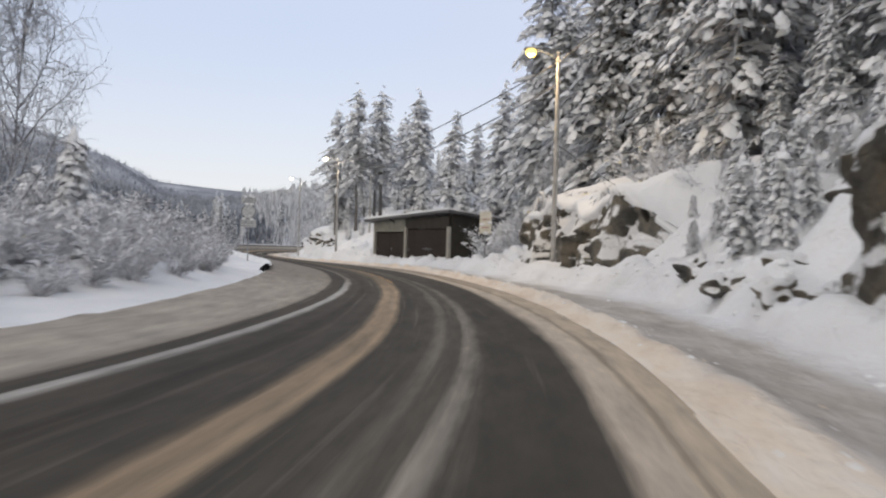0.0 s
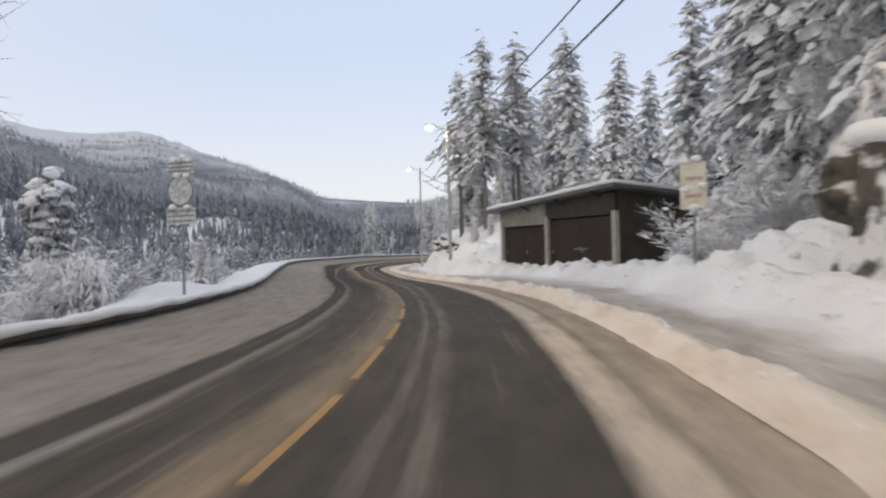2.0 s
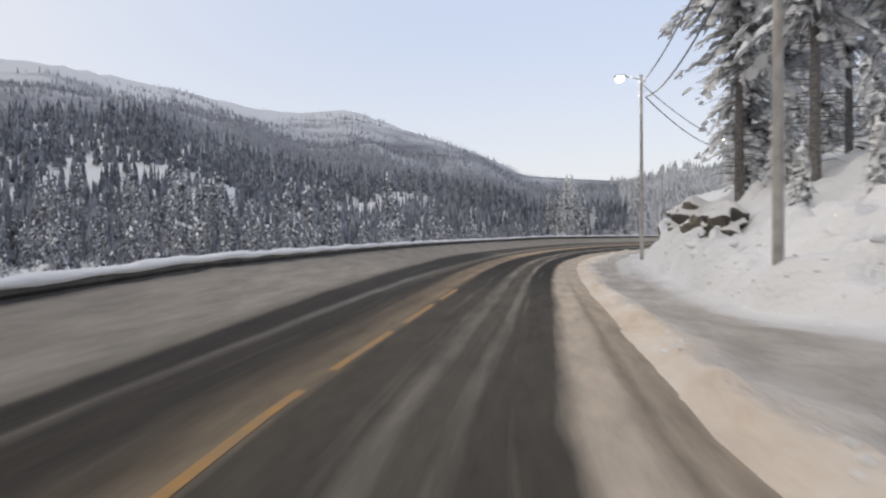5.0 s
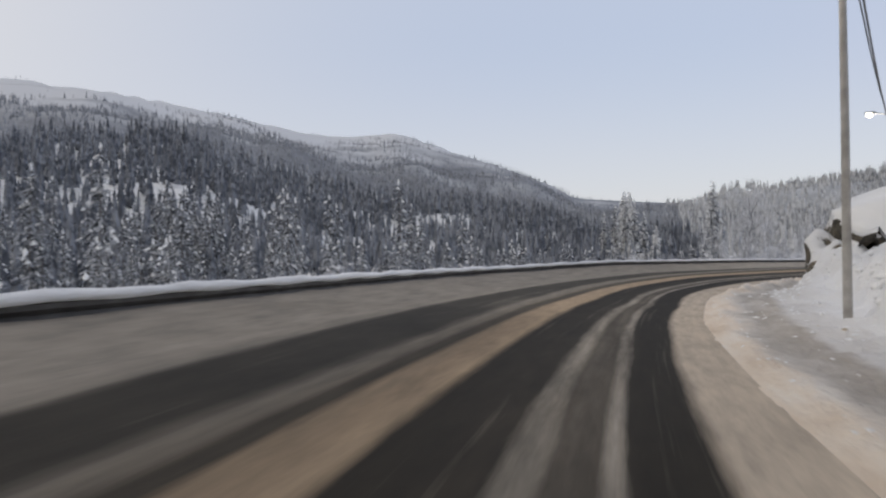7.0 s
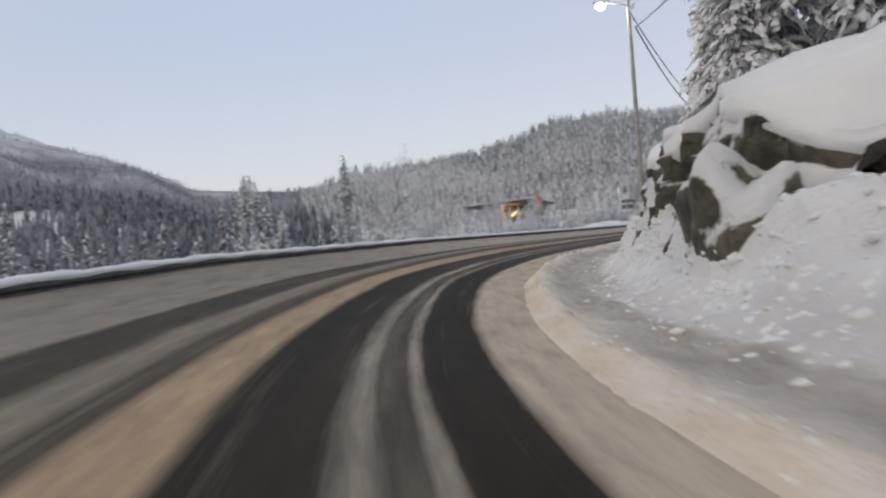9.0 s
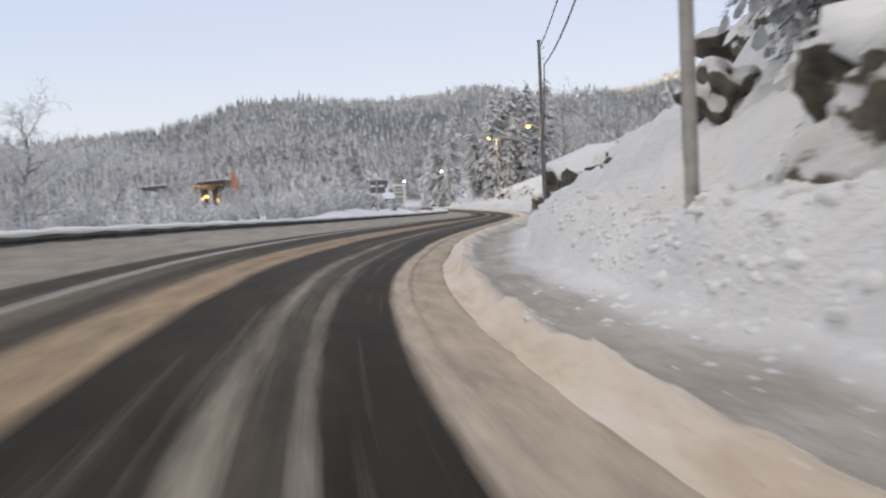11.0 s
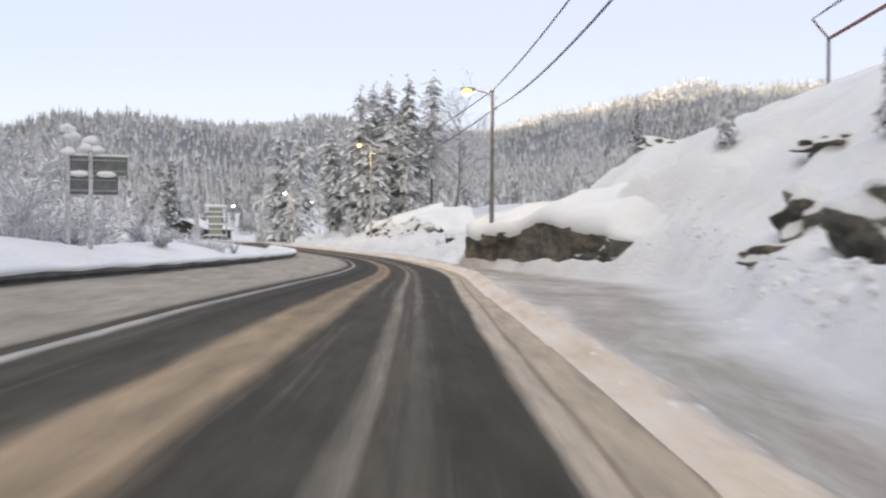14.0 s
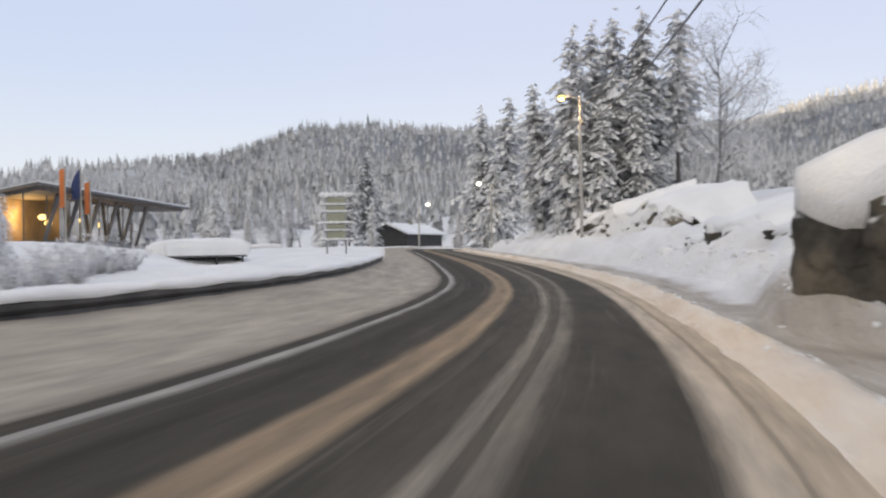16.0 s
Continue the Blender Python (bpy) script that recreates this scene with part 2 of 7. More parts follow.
def road_material():
    m, nt, b = material("winter_asphalt", 0.85)
    b.inputs["Specular IOR Level"].default_value = 0.12
    vec, l, s = lane_coords(nt)
    wander = math_node(nt, "MULTIPLY", math_node(nt, "SUBTRACT", noise_tex(nt, stretched(nt, vec, 0.4, 0.03), 1.0, 3), 0.5), 0.05)
    ragged = math_node(nt, "MULTIPLY", math_node(nt, "SUBTRACT", noise_tex(nt, stretched(nt, vec, 3.5, 0.22), 1.0, 7, 0.7), 0.5), 0.22)
    ll = math_node(nt, "ADD", l, math_node(nt, "ADD", wander, ragged))
    lo, hi = -7.0, 3.0
    f = math_node(nt, "DIVIDE", math_node(nt, "SUBTRACT", ll, lo), hi - lo)
    along = math_node(nt, "DIVIDE", s, 400.0)
    k0, k1 = (0, 0, 0), (1, 1, 1)
    dark, dark2, soft = (0.062, 0.057, 0.0475), (0.084, 0.0765, 0.064), (0.082, 0.074, 0.061)
    wet, wet2 = (0.025, 0.0217, 0.0165), (0.041, 0.0355, 0.028)
    grey, tan, tan2 = (0.10, 0.089, 0.072), (0.40, 0.31, 0.215), (0.30, 0.238, 0.17)
    pack, edge, edge2 = (0.27, 0.248, 0.218), (0.50, 0.435, 0.36), (0.47, 0.40, 0.315)
    rut, line = (0.24, 0.205, 0.16), (0.10, 0.085, 0.07)

    def cut(stops):
        return ramp(nt, f, [((p - lo) / (hi - lo), k) for p, k in stops])

    def stretch(*rows):
        return ramp(nt, along, [(q / 400, (k, k, k)) for q, k in rows])
    # bare lane between the sanded middle and the sanded edge
    lane = [(-1.74, dark), (-0.9, dark2), (-0.33, dark2), (-0.1, dark), (0.46, dark), (0.64, edge), (0.88, edge)]
    verge = [(0.93, edge2), (0.99, rut), (1.06, edge2), (1.50, edge2), (1.585, line), (1.66, edge), (3.0, edge)]
    wet_lane = [(p, {dark: wet, dark2: wet2}.get(k, k)) for p, k in lane]
    bright = (0.38, 0.352, 0.31)
    plain_road = cut([(-7.0, bright), (-4.7, bright), (-4.52, (0.34, 0.31, 0.27)), (-4.38, soft), (-3.84, soft), (-3.78, (0.46, 0.45, 0.43)), (-3.64, (0.46, 0.45, 0.43)), (-3.52, soft), (-3.25, dark2), (-3.1, (0.06, 0.053, 0.043)), (-2.75, dark2), (-2.52, dark2), (-2.36, tan), (-2.1, tan2), (-1.92, tan)] + lane + verge)
    bend_road = cut([(-7.0, pack), (-4.7, pack), (-4.5, (0.30, 0.275, 0.24)), (-4.36, dark), (-3.8, dark), (-3.62, (0.25, 0.225, 0.19)), (-3.2, (0.22, 0.195, 0.16)), (-3.0, (0.09, 0.078, 0.06)), (-2.7, (0.08, 0.07, 0.055)), (-2.48, tan), (-1.92, tan)] + wet_lane + [(1.4, edge), (3.0, (0.50, 0.44, 0.37))])
    thin_road = cut([(-7.0, pack), (-4.65, pack), (-4.48, (0.25, 0.225, 0.19)), (-4.36, dark), (-3.82, dark), (-3.68, (0.21, 0.19, 0.165)), (-3.45, soft), (-3.2, (0.075, 0.066, 0.053)), (-2.7, soft), (-2.45, (0.12, 0.103, 0.08)), (-2.05, (0.22, 0.18, 0.13)), (-1.8, (0.23, 0.185, 0.13)), (-1.62, (0.08, 0.07, 0.055)), (-1.2, soft), (-0.8, (0.085, 0.077, 0.064)), (-0.5, soft)] + [(p, {dark: (0.074, 0.067, 0.055)}.get(k, k)) for p, k in lane[3:]] + [(0.94, (0.40, 0.345, 0.28)), (1.02, (0.24, 0.205, 0.165)), (1.16, (0.36, 0.31, 0.25)), (1.40, (0.30, 0.255, 0.205)), (1.52, (0.36, 0.305, 0.24)), (1.585, line), (1.66, edge), (3.0, edge)])
    c = mixc(nt, stretch((80, 0), (100, 1), (150, 1), (176, 0)), plain_road, bend_road)
    c = mixc(nt, stretch((25, 0), (36, 1), (76, 1), (94, 0)), c, thin_road)

    def streak_at(at, wide, strength, tint):
        d = math_node(nt, "ABSOLUTE", math_node(nt, "SUBTRACT", ll, at))
        mask = ramp(nt, d, [(0.0, k1), (wide * 0.45, (0.75, 0.75, 0.75)), (wide, k0)])
        broken = ramp(nt, noise_tex(nt, stretched(nt, vec, 2.5, 0.16), 1.0, 5, 0.65), [(0.30, (0.25, 0.25, 0.25)), (0.62, k1)])
        return mixc(nt, math_node(nt, "MULTIPLY", math_node(nt, "MULTIPLY", mask, broken), strength), c, tint)
    # worn snow left between the wheels
    c = streak_at(-0.62, 0.34, stretch((0, 0.15), (80, 0.2), (104, 0.75), (146, 0.7), (176, 0.25), (230, 0.30)), (0.17, 0.150, 0.125))
    c = streak_at(-0.90, 0.17, stretch((0, 0.15), (20, 0.35), (36, 0.2), (62, 0.3), (88, 0.4), (104, 0.75), (150, 0.9), (176, 0.6), (200, 0.6), (212, 0.7), (228, 0.6)), (0.42, 0.385, 0.33))
    c = streak_at(-0.33, 0.13, stretch((0, 0.8), (22, 0.45), (36, 0.2), (60, 0.3), (80, 0.3), (104, 0.85), (150, 0.8), (178, 0.3), (186, 0.12), (200, 0.12), (210, 0.3), (230, 0.4)), (0.42, 0.385, 0.335))
    # fine streaks of drifted snow, and stretches that traffic has polished
    film = ramp(nt, noise_tex(nt, stretched(nt, vec, 5.0, 0.08), 1.0, 7, 0.6), [(0.56, k0), (0.74, k1)])
    c = mixc(nt, math_node(nt, "MULTIPLY", film, 0.26), c, (0.36, 0.325, 0.275))
    wear = ramp(nt, noise_tex(nt, stretched(nt, vec, 3.0, 0.5), 1.0, 8, 0.7), [(0.3, (0.66, 0.66, 0.66)), (0.7, (1.2, 1.17, 1.13))])
    c = mixc(nt, 1.0, c, wear, "MULTIPLY")
    # darkening painted into the oncoming lane's colour over some stretches
    lane_darkening = ramp(nt, f, [((-4.8 - lo) / (hi - lo), k0), ((-4.4 - lo) / (hi - lo), k1), ((-2.2 - lo) / (hi - lo), k1), ((-1.7 - lo) / (hi - lo), k0)])
    c = mixc(nt, math_node(nt, "MULTIPLY", lane_darkening, stretch((0, 0.6), (12, 0.6), (22, 0), (52, 0), (62, 1), (110, 1), (117, 0), (204, 0), (214, 0.75), (245, 0.75))), c, mixc(nt, 1.0, c, (0.6, 0.6, 0.61), "MULTIPLY"))
    # dirty scuffs low on the packed verge
    scuff = ramp(nt, noise_tex(nt, stretched(nt, vec, 0.9, 0.14), 1.0, 6, 0.68), [(0.52, k0), (0.72, k1)])
    left = ramp(nt, f, [((-4.75 - lo) / (hi - lo), k1), ((-4.55 - lo) / (hi - lo), k0)])
    c = mixc(nt, math_node(nt, "MULTIPLY", math_node(nt, "MULTIPLY", scuff, left), 0.45), c, (0.17, 0.15, 0.125))
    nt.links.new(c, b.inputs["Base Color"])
    bump(nt, b, noise_tex(nt, stretched(nt, vec, 30, 12), 1.0, 5), 0.35, 0.01)
    return m


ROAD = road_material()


def ground_material():
    m, nt, b = material("snow_ground", 0.72)
    vec, l, s = lane_coords(nt)
    v = pos_vec(nt)
    clean = ramp(nt, noise_tex(nt, v, 0.3, 6), [(0.3, (0.74, 0.755, 0.785)), (0.65, (0.85, 0.86, 0.875))])
    wob = math_node(nt, "ADD", l, math_node(nt, "MULTIPLY", math_node(nt, "SUBTRACT", noise_tex(nt, stretched(nt, vec, 0.8, 0.25), 1.0, 5), 0.5), 1.6))
    # sanded windrow, trodden shoulder, clean bank
    at = [(-8.0, 0), (-6.8, 0), (-6.2, 0.6), (0.0, 1), (1.35, 1), (1.75, 0.75), (2.1, 0.9), (3.1, 0.9), (3.7, 0.35), (4.4, 0.04), (8.0, 0)]
    side = ramp(nt, math_node(nt, "DIVIDE", math_node(nt, "ADD", wob, 8.0), 16.0), [((p + 8) / 16, (k, k, k)) for p, k in at])
    sand = ramp(nt, noise_tex(nt, stretched(nt, vec, 1.5, 0.3), 1.0, 7, 0.65), [(0.3, (0.58, 0.46, 0.345)), (0.5, (0.74, 0.635, 0.515)), (0.70, (0.81, 0.75, 0.67))])
    trod = ramp(nt, noise_tex(nt, stretched(nt, vec, 1.2, 0.35), 1.0, 8, 0.7), [(0.3, (0.22, 0.19, 0.157)), (0.48, (0.35, 0.312, 0.264)), (0.70, (0.55, 0.52, 0.485))])
    mud = mixc(nt, ramp(nt, math_node(nt, "DIVIDE", math_node(nt, "ADD", wob, 8.0), 16.0), [(9.55 / 16, (0, 0, 0)), (9.95 / 16, (1, 1, 1))]), sand, trod)
    # snow has slid over the shoulder before the long rock face
    slid = ramp(nt, math_node(nt, "DIVIDE", s, 400.0), [(94 / 400, (1, 1, 1)), (108 / 400, (0.45, 0.45, 0.45)), (140 / 400, (0.45, 0.45, 0.45)), (150 / 400, (1, 1, 1))])
    beyond = ramp(nt, math_node(nt, "DIVIDE", l, 10.0), [(0.26, (1, 1, 1)), (0.30, (0, 0, 0))])
    c = mixc(nt, math_node(nt, "MULTIPLY", side, math_node(nt, "MAXIMUM", slid, beyond)), clean, mud)
    # birch scrub and stones standing out of the snow on the far slopes
    scrub = ramp(nt, noise_tex(nt, v, 0.009, 6, 0.55), [(0.36, (0.16, 0.172, 0.198)), (0.52, (0.26, 0.275, 0.305)), (0.66, (0.52, 0.535, 0.56))])
    scrub = mixc(nt, 1.0, scrub, ramp(nt, noise_tex(nt, v, 0.22, 6, 0.7), [(0.3, (0.72, 0.72, 0.72)), (0.7, (1.15, 1.15, 1.15))]), "MULTIPLY")
    high = nt.nodes.new("ShaderNodeSeparateXYZ")
    nt.links.new(v, high.inputs[0])
    open_snow = math_node(nt, "ADD", math_node(nt, "DIVIDE", high.outputs[2], 260.0), math_node(nt, "MULTIPLY", math_node(nt, "SUBTRACT", noise_tex(nt, v, 0.008, 5), 0.5), 0.9))
    scrub = mixc(nt, ramp(nt, open_snow, [(0.40, (0, 0, 0)), (0.62, (0.95, 0.95, 0.95))]), scrub, (0.60, 0.615, 0.645))
    slope = ramp(nt, math_node(nt, "DIVIDE", l, 100.0), [(0.62, (0, 0, 0)), (0.82, (1, 1, 1))])
    c = mixc(nt, slope, c, scrub)
    nt.links.new(c, b.inputs["Base Color"])
    h = math_node(nt, "ADD", noise_tex(nt, v, 1.6, 6), math_node(nt, "MULTIPLY", noise_tex(nt, v, 7.0, 6), 0.55))
    bump(nt, b, h, 0.8, 0.22)
    return m


GROUND = ground_material()


# ---------------------------------------------------------------- mesh helpers
class Build:
    def __init__(self):
        self.v, self.f = [], []

    def add(self, verts, faces):
        o = len(self.v)
        self.v += [tuple(p) for p in verts]
        self.f += [tuple(i + o for i in f) for f in faces]

    def box(self, c, size, rz=0.0, bevel=0.02, m=None):
        bm = bmesh.new()
        bmesh.ops.create_cube(bm, size=1)
        bmesh.ops.scale(bm, vec=size, verts=bm.verts)
        if bevel:
            bmesh.ops.bevel(bm, geom=bm.edges[:], offset=min(bevel, min(size) * 0.4), segments=1, affect="EDGES")
        t = Matrix.Translation(c) @ Matrix.Rotation(rz, 4, "Z")
        if m is not None:
            t = m @ t
        bm.verts.ensure_lookup_table()
        self.add([t @ w.co for w in bm.verts], [[w.index for w in f.verts] for f in bm.faces])
        bm.free()

    def tube(self, pts, radii, n=8, cap=True):
        o = len(self.v)
        pts = [Vector(p) for p in pts]
        if not hasattr(radii, "__len__"):
            radii = [radii] * len(pts)
        for i, p in enumerate(pts):
            d = (pts[min(i + 1, len(pts) - 1)] - pts[max(i - 1, 0)]).normalized()
            a = d.orthogonal().normalized() if abs(d.z) > 0.9 else d.cross(Vector((0, 0, 1))).normalized()
            c = d.cross(a)
            for k in range(n):
                w = 2 * math.pi * k / n
                self.v.append(tuple(p + (a * math.cos(w) + c * math.sin(w)) * radii[i]))
        for i in range(len(pts) - 1):
            for k in range(n):
                q = o + i * n
                self.f.append((q + k, q + (k + 1) % n, q + n + (k + 1) % n, q + n + k))
        if cap:
            self.f.append(tuple(o + k for k in reversed(range(n))))
            self.f.append(tuple(o + (len(pts) - 1) * n + k for k in range(n)))

    def blob(self, c, size, seed, rough=0.25, div=2):
        bm = bmesh.new()
        bmesh.ops.create_icosphere(bm, subdivisions=div, radius=1)
        vs = []
        for w in bm.verts:
            k = 1 + rough * noise.noise(w.co * 1.7 + Vector((seed * 3.1, seed, 0)))
            vs.append((c[0] + w.co.x * size[0] * k, c[1] + w.co.y * size[1] * k, c[2] + w.co.z * size[2] * k))
        bm.verts.ensure_lookup_table()
        self.add(vs, [[w.index for w in f.verts] for f in bm.faces])
        bm.free()

    def mesh(self, name, mat, smooth=False):
        me = bpy.data.meshes.new(name)
        me.from_pydata(self.v, [], self.f)
        me.materials.append(mat)
        if smooth:
            me.polygons.foreach_set("use_smooth", [True] * len(me.polygons))
        me.update()
        return me


def part(name, build, mat, parent, label="", smooth=False):
    ob = new(name, build.mesh(name, mat, smooth))
    ob.parent = parent
    if label:
        ob["label"] = label
    return ob


def thing(name, x, y, z, rz=0.0, label="", category="", group="", kind=""):
    ob = new(name)
    ob.matrix_basis = pose(x, y, z, 0, 0, rz)
    return tagged(ob, label, category, group, kind)


def grid_mesh(name, P, mat, uv=None, smooth=True):
    r, c = P.shape[:2]
    me = bpy.data.meshes.new(name)
    idx = np.arange(r * c).reshape(r, c)
    q = np.stack([idx[:-1, :-1], idx[:-1, 1:], idx[1:, 1:], idx[1:, :-1]], -1).reshape(-1, 4)
    me.from_pydata(P.reshape(-1, 3).tolist(), [], q.tolist())
    me.materials.append(mat)
    if uv is not None:
        lay = me.uv_layers.new(name="lane")
        lay.data.foreach_set("uv", uv.reshape(-1, 2)[q.ravel()].astype(np.float32).ravel())
    if smooth:
        me.polygons.foreach_set("use_smooth", [True] * len(me.polygons))
    me.update()
    return me


# ---------------------------------------------------------------- the lie of the land
AXIS = np.array([(-6.6, -59.6), (-4.0, -35.8), (-1.3, -11.9), (0.0, 0.0), (1.0, 11.8), (0.6, 23.9), (-1.0, 35.9), (-3.4, 47.5), (-6.9, 59.2),
                 (-10.9, 70.3), (-14.8, 81.8), (-18.6, 93.0), (-22.2, 104.6), (-25.3, 116.2), (-27.1, 128.1), (-27.2, 140.1), (-26.1, 152.0),
                 (-23.7, 163.8), (-19.9, 175.2), (-15.1, 185.9), (-9.4, 196.7), (-3.8, 207.3), (0.9, 216.2), (5.0, 225.5), (8.4, 235.5),
                 (10.8, 246.5), (12.7, 257.5), (16.6, 285.0), (18.6, 299.0), (22.5, 311.0), (29.0, 319.5), (39.0, 325.0), (55.0, 330.0), (85.0, 337.0)])


def catmull(P, n=24):
    out = []
    Q = np.vstack([2 * P[0] - P[1], P, 2 * P[-1] - P[-2]])
    for i in range(1, len(Q) - 2):
        a, b, c, d = Q[i - 1], Q[i], Q[i + 1], Q[i + 2]
        for t in np.arange(n) / n:
            out.append(0.5 * (2 * b + (c - a) * t + (2 * a - 5 * b + 4 * c - d) * t * t + (3 * b - a - 3 * c + d) * t ** 3))
    out.append(P[-1])
    return np.array(out)


LINE = catmull(AXIS)
LEN = np.r_[0, np.cumsum(np.hypot(*np.diff(LINE, axis=0).T))]
LEN -= LEN[np.hypot(*LINE.T).argmin()]
_st = np.arange(LEN[0] + 0.01, LEN[-1], 0.5)
LINE = np.c_[np.interp(_st, LEN, LINE[:, 0]), np.interp(_st, LEN, LINE[:, 1])]
LEN = _st
TAN = np.gradient(LINE, axis=0)
for _ in range(12):
    TAN[1:-1] = (TAN[:-2] + 2 * TAN[1:-1] + TAN[2:]) / 4
TAN /= np.hypot(*TAN.T)[:, None]


def at_lane(s, l):
    """World x, y at s metres along the road and l metres to the right of the axis."""
    x, y = np.interp(s, LEN, LINE[:, 0]), np.interp(s, LEN, LINE[:, 1])
    tx, ty = np.interp(s, LEN, TAN[:, 0]), np.interp(s, LEN, TAN[:, 1])
    return x + ty * l, y - tx * l


def to_lane(X, Y):
    X, Y = np.atleast_1d(np.asarray(X, float)), np.atleast_1d(np.asarray(Y, float))
    s, l = np.zeros(X.shape), np.zeros(X.shape)
    for a in range(0, X.size, 4000):
        x, y = X.ravel()[a:a + 4000], Y.ravel()[a:a + 4000]
        i = ((x[:, None] - LINE[None, :, 0]) ** 2 + (y[:, None] - LINE[None, :, 1]) ** 2).argmin(1)
        s.ravel()[a:a + 4000] = LEN[i]
        dx, dy = x - LINE[i, 0], y - LINE[i, 1]
        side = dx * TAN[i, 1] - dy * TAN[i, 0]
        l.ravel()[a:a + 4000] = np.where(side < 0, -1, 1) * np.hypot(dx, dy)
    return s, l


def smooth_step(a, b, x):
    t = np.clip((x - a) / (b - a), 0, 1)
    return t * t * (3 - 2 * t)


def wave(x, y, f, k=0):
    return (np.sin(x * f * 1.0 + 1.3 * k + 1.7 * np.sin(y * f * 0.7 + k)) + np.sin(y * f * 1.3 + 2.1 * k + 1.3 * np.sin(x * f * 0.9)) + np.sin((x + y) * f * 0.6 + 0.7 * k)) / 3


def value_noise(x, y, k=0):
    xi, yi = np.floor(x), np.floor(y)
    fx, fy = x - xi, y - yi
    fx, fy = fx * fx * (3 - 2 * fx), fy * fy * (3 - 2 * fy)

    def h(a, b):
        q = np.sin(a * 127.1 + b * 311.7 + k * 74.7) * 43758.5453
        return q - np.floor(q)
    return (h(xi, yi) * (1 - fx) + h(xi + 1, yi) * fx) * (1 - fy) + (h(xi, yi + 1) * (1 - fx) + h(xi + 1, yi + 1) * fx) * fy


def lumps(x, y, f, k=0):
    return value_noise(x * f, y * f, k) + 0.5 * value_noise(x * f * 2.1, y * f * 2.1, k + 3) + 0.25 * value_noise(x * f * 4.3, y * f * 4.3, k + 5) - 0.875


# s, then the distance from the axis of: verge, white line, left and right side of the sanded middle, two streaks, sanded edge, rut, foot of the windrow
MARKS = np.array([(-60, -4.75, -4.35, -2.40, -1.75, -1.02, -0.67, 0.55, 1.06, 1.45), (5, -4.70, -4.35, -2.30, -1.73, -1.02, -0.67, 0.55, 1.06, 1.45), (21, -4.08, -3.57, -2.30, -1.78, -1.00, -0.57, 0.40, 1.08, 1.68),
                  (34, -3.67, -3.10, -2.03, -1.45, -0.86, -0.62, 0.60, 1.20, 1.93), (48, -3.55, -3.18, -1.95, -1.39, -0.98, -0.71, 0.76, 1.40, 2.17), (60, -3.40, -3.00, -2.00, -1.44, -0.74, -0.35, 0.66, 1.33, 2.10),
                  (74, -3.57, -3.12, -2.35, -1.75, -0.87, -0.42, 0.22, 0.95, 1.38), (108, -3.95, -2.57, -1.95, -1.23, -0.33, 0.28, 0.90, 1.40, 1.90), (122, -3.73, -2.48, -1.60, -0.88, 0.10, 0.60, 1.38, 1.80, 2.25),
                  (136, -3.85, -2.94, -1.90, -1.25, -0.26, 0.18, 0.96, 1.50, 2.05), (147, -4.00, -3.18, -2.20, -1.57, -0.52, -0.12, 0.72, 1.25, 2.00), (179, -3.90, -3.45, -2.33, -1.23, -0.27, 0.33, 1.19, 1.52, 2.30),
                  (193, -3.92, -3.65, -2.32, -1.35, -0.35, 0.02, 0.92, 1.24, 1.80), (208, -4.05, -3.85, -2.48, -1.46, -0.66, -0.30, 0.60, 1.00, 1.60), (215, -3.95, -3.72, -2.44, -1.58, -0.86, -0.45, 0.54, 0.95, 1.42),
                  (222, -3.72, -3.52, -2.28, -1.62, -1.00, -0.70, 0.38, 0.80, 1.16), (231, -3.52, -3.34, -2.20, -1.67, -1.04, -0.88, 0.36, 0.80, 1.18), (245, -3.60, -3.40, -2.30, -1.80, -1.20, -0.80, 0.10, 0.50, 0.85), (262, -4.10, -3.90, -2.60, -1.90, -1.10, -0.53, 0.25, 0.80, 1.10), (330, -4.10, -3.90, -2.60, -1.90, -1.10, -0.53, 0.25, 0.80, 1.40)])
LANE = (-4.4, -3.7, -2.45, -1.7, -0.9, -0.33, 0.45, 1.0, 1.6)
CREST = np.c_[MARKS[:, 0], MARKS[:, 9] + 0.36]
WINDROW = ((-60, 0.12), (8, 0.13), (22, 0.20), (34, 0.20), (46, 0.25), (52, 0.27), (60, 0.18), (76, 0.20), (88, 0.12), (100, 0.08), (128, 0.09), (140, 0.28), (152, 0.32), (178, 0.24), (194, 0.15), (206, 0.14), (222, 0.19), (245, 0.16), (330, 0.16))
BANK = ((-60, 0.0), (30, 0.0), (56, 0.0), (71, 0.22), (84, 0.52), (118, 0.56), (132, 0.6), (145, 0.75), (170, 0.7), (195, 0.5), (210, 0.44), (228, 0.34), (250, 0.2), (330, 0.1))
RISE = ((-60, 0.0), (215, 0.0), (240, 0.10), (280, 0.6), (320, 1.1), (400, 1.2))
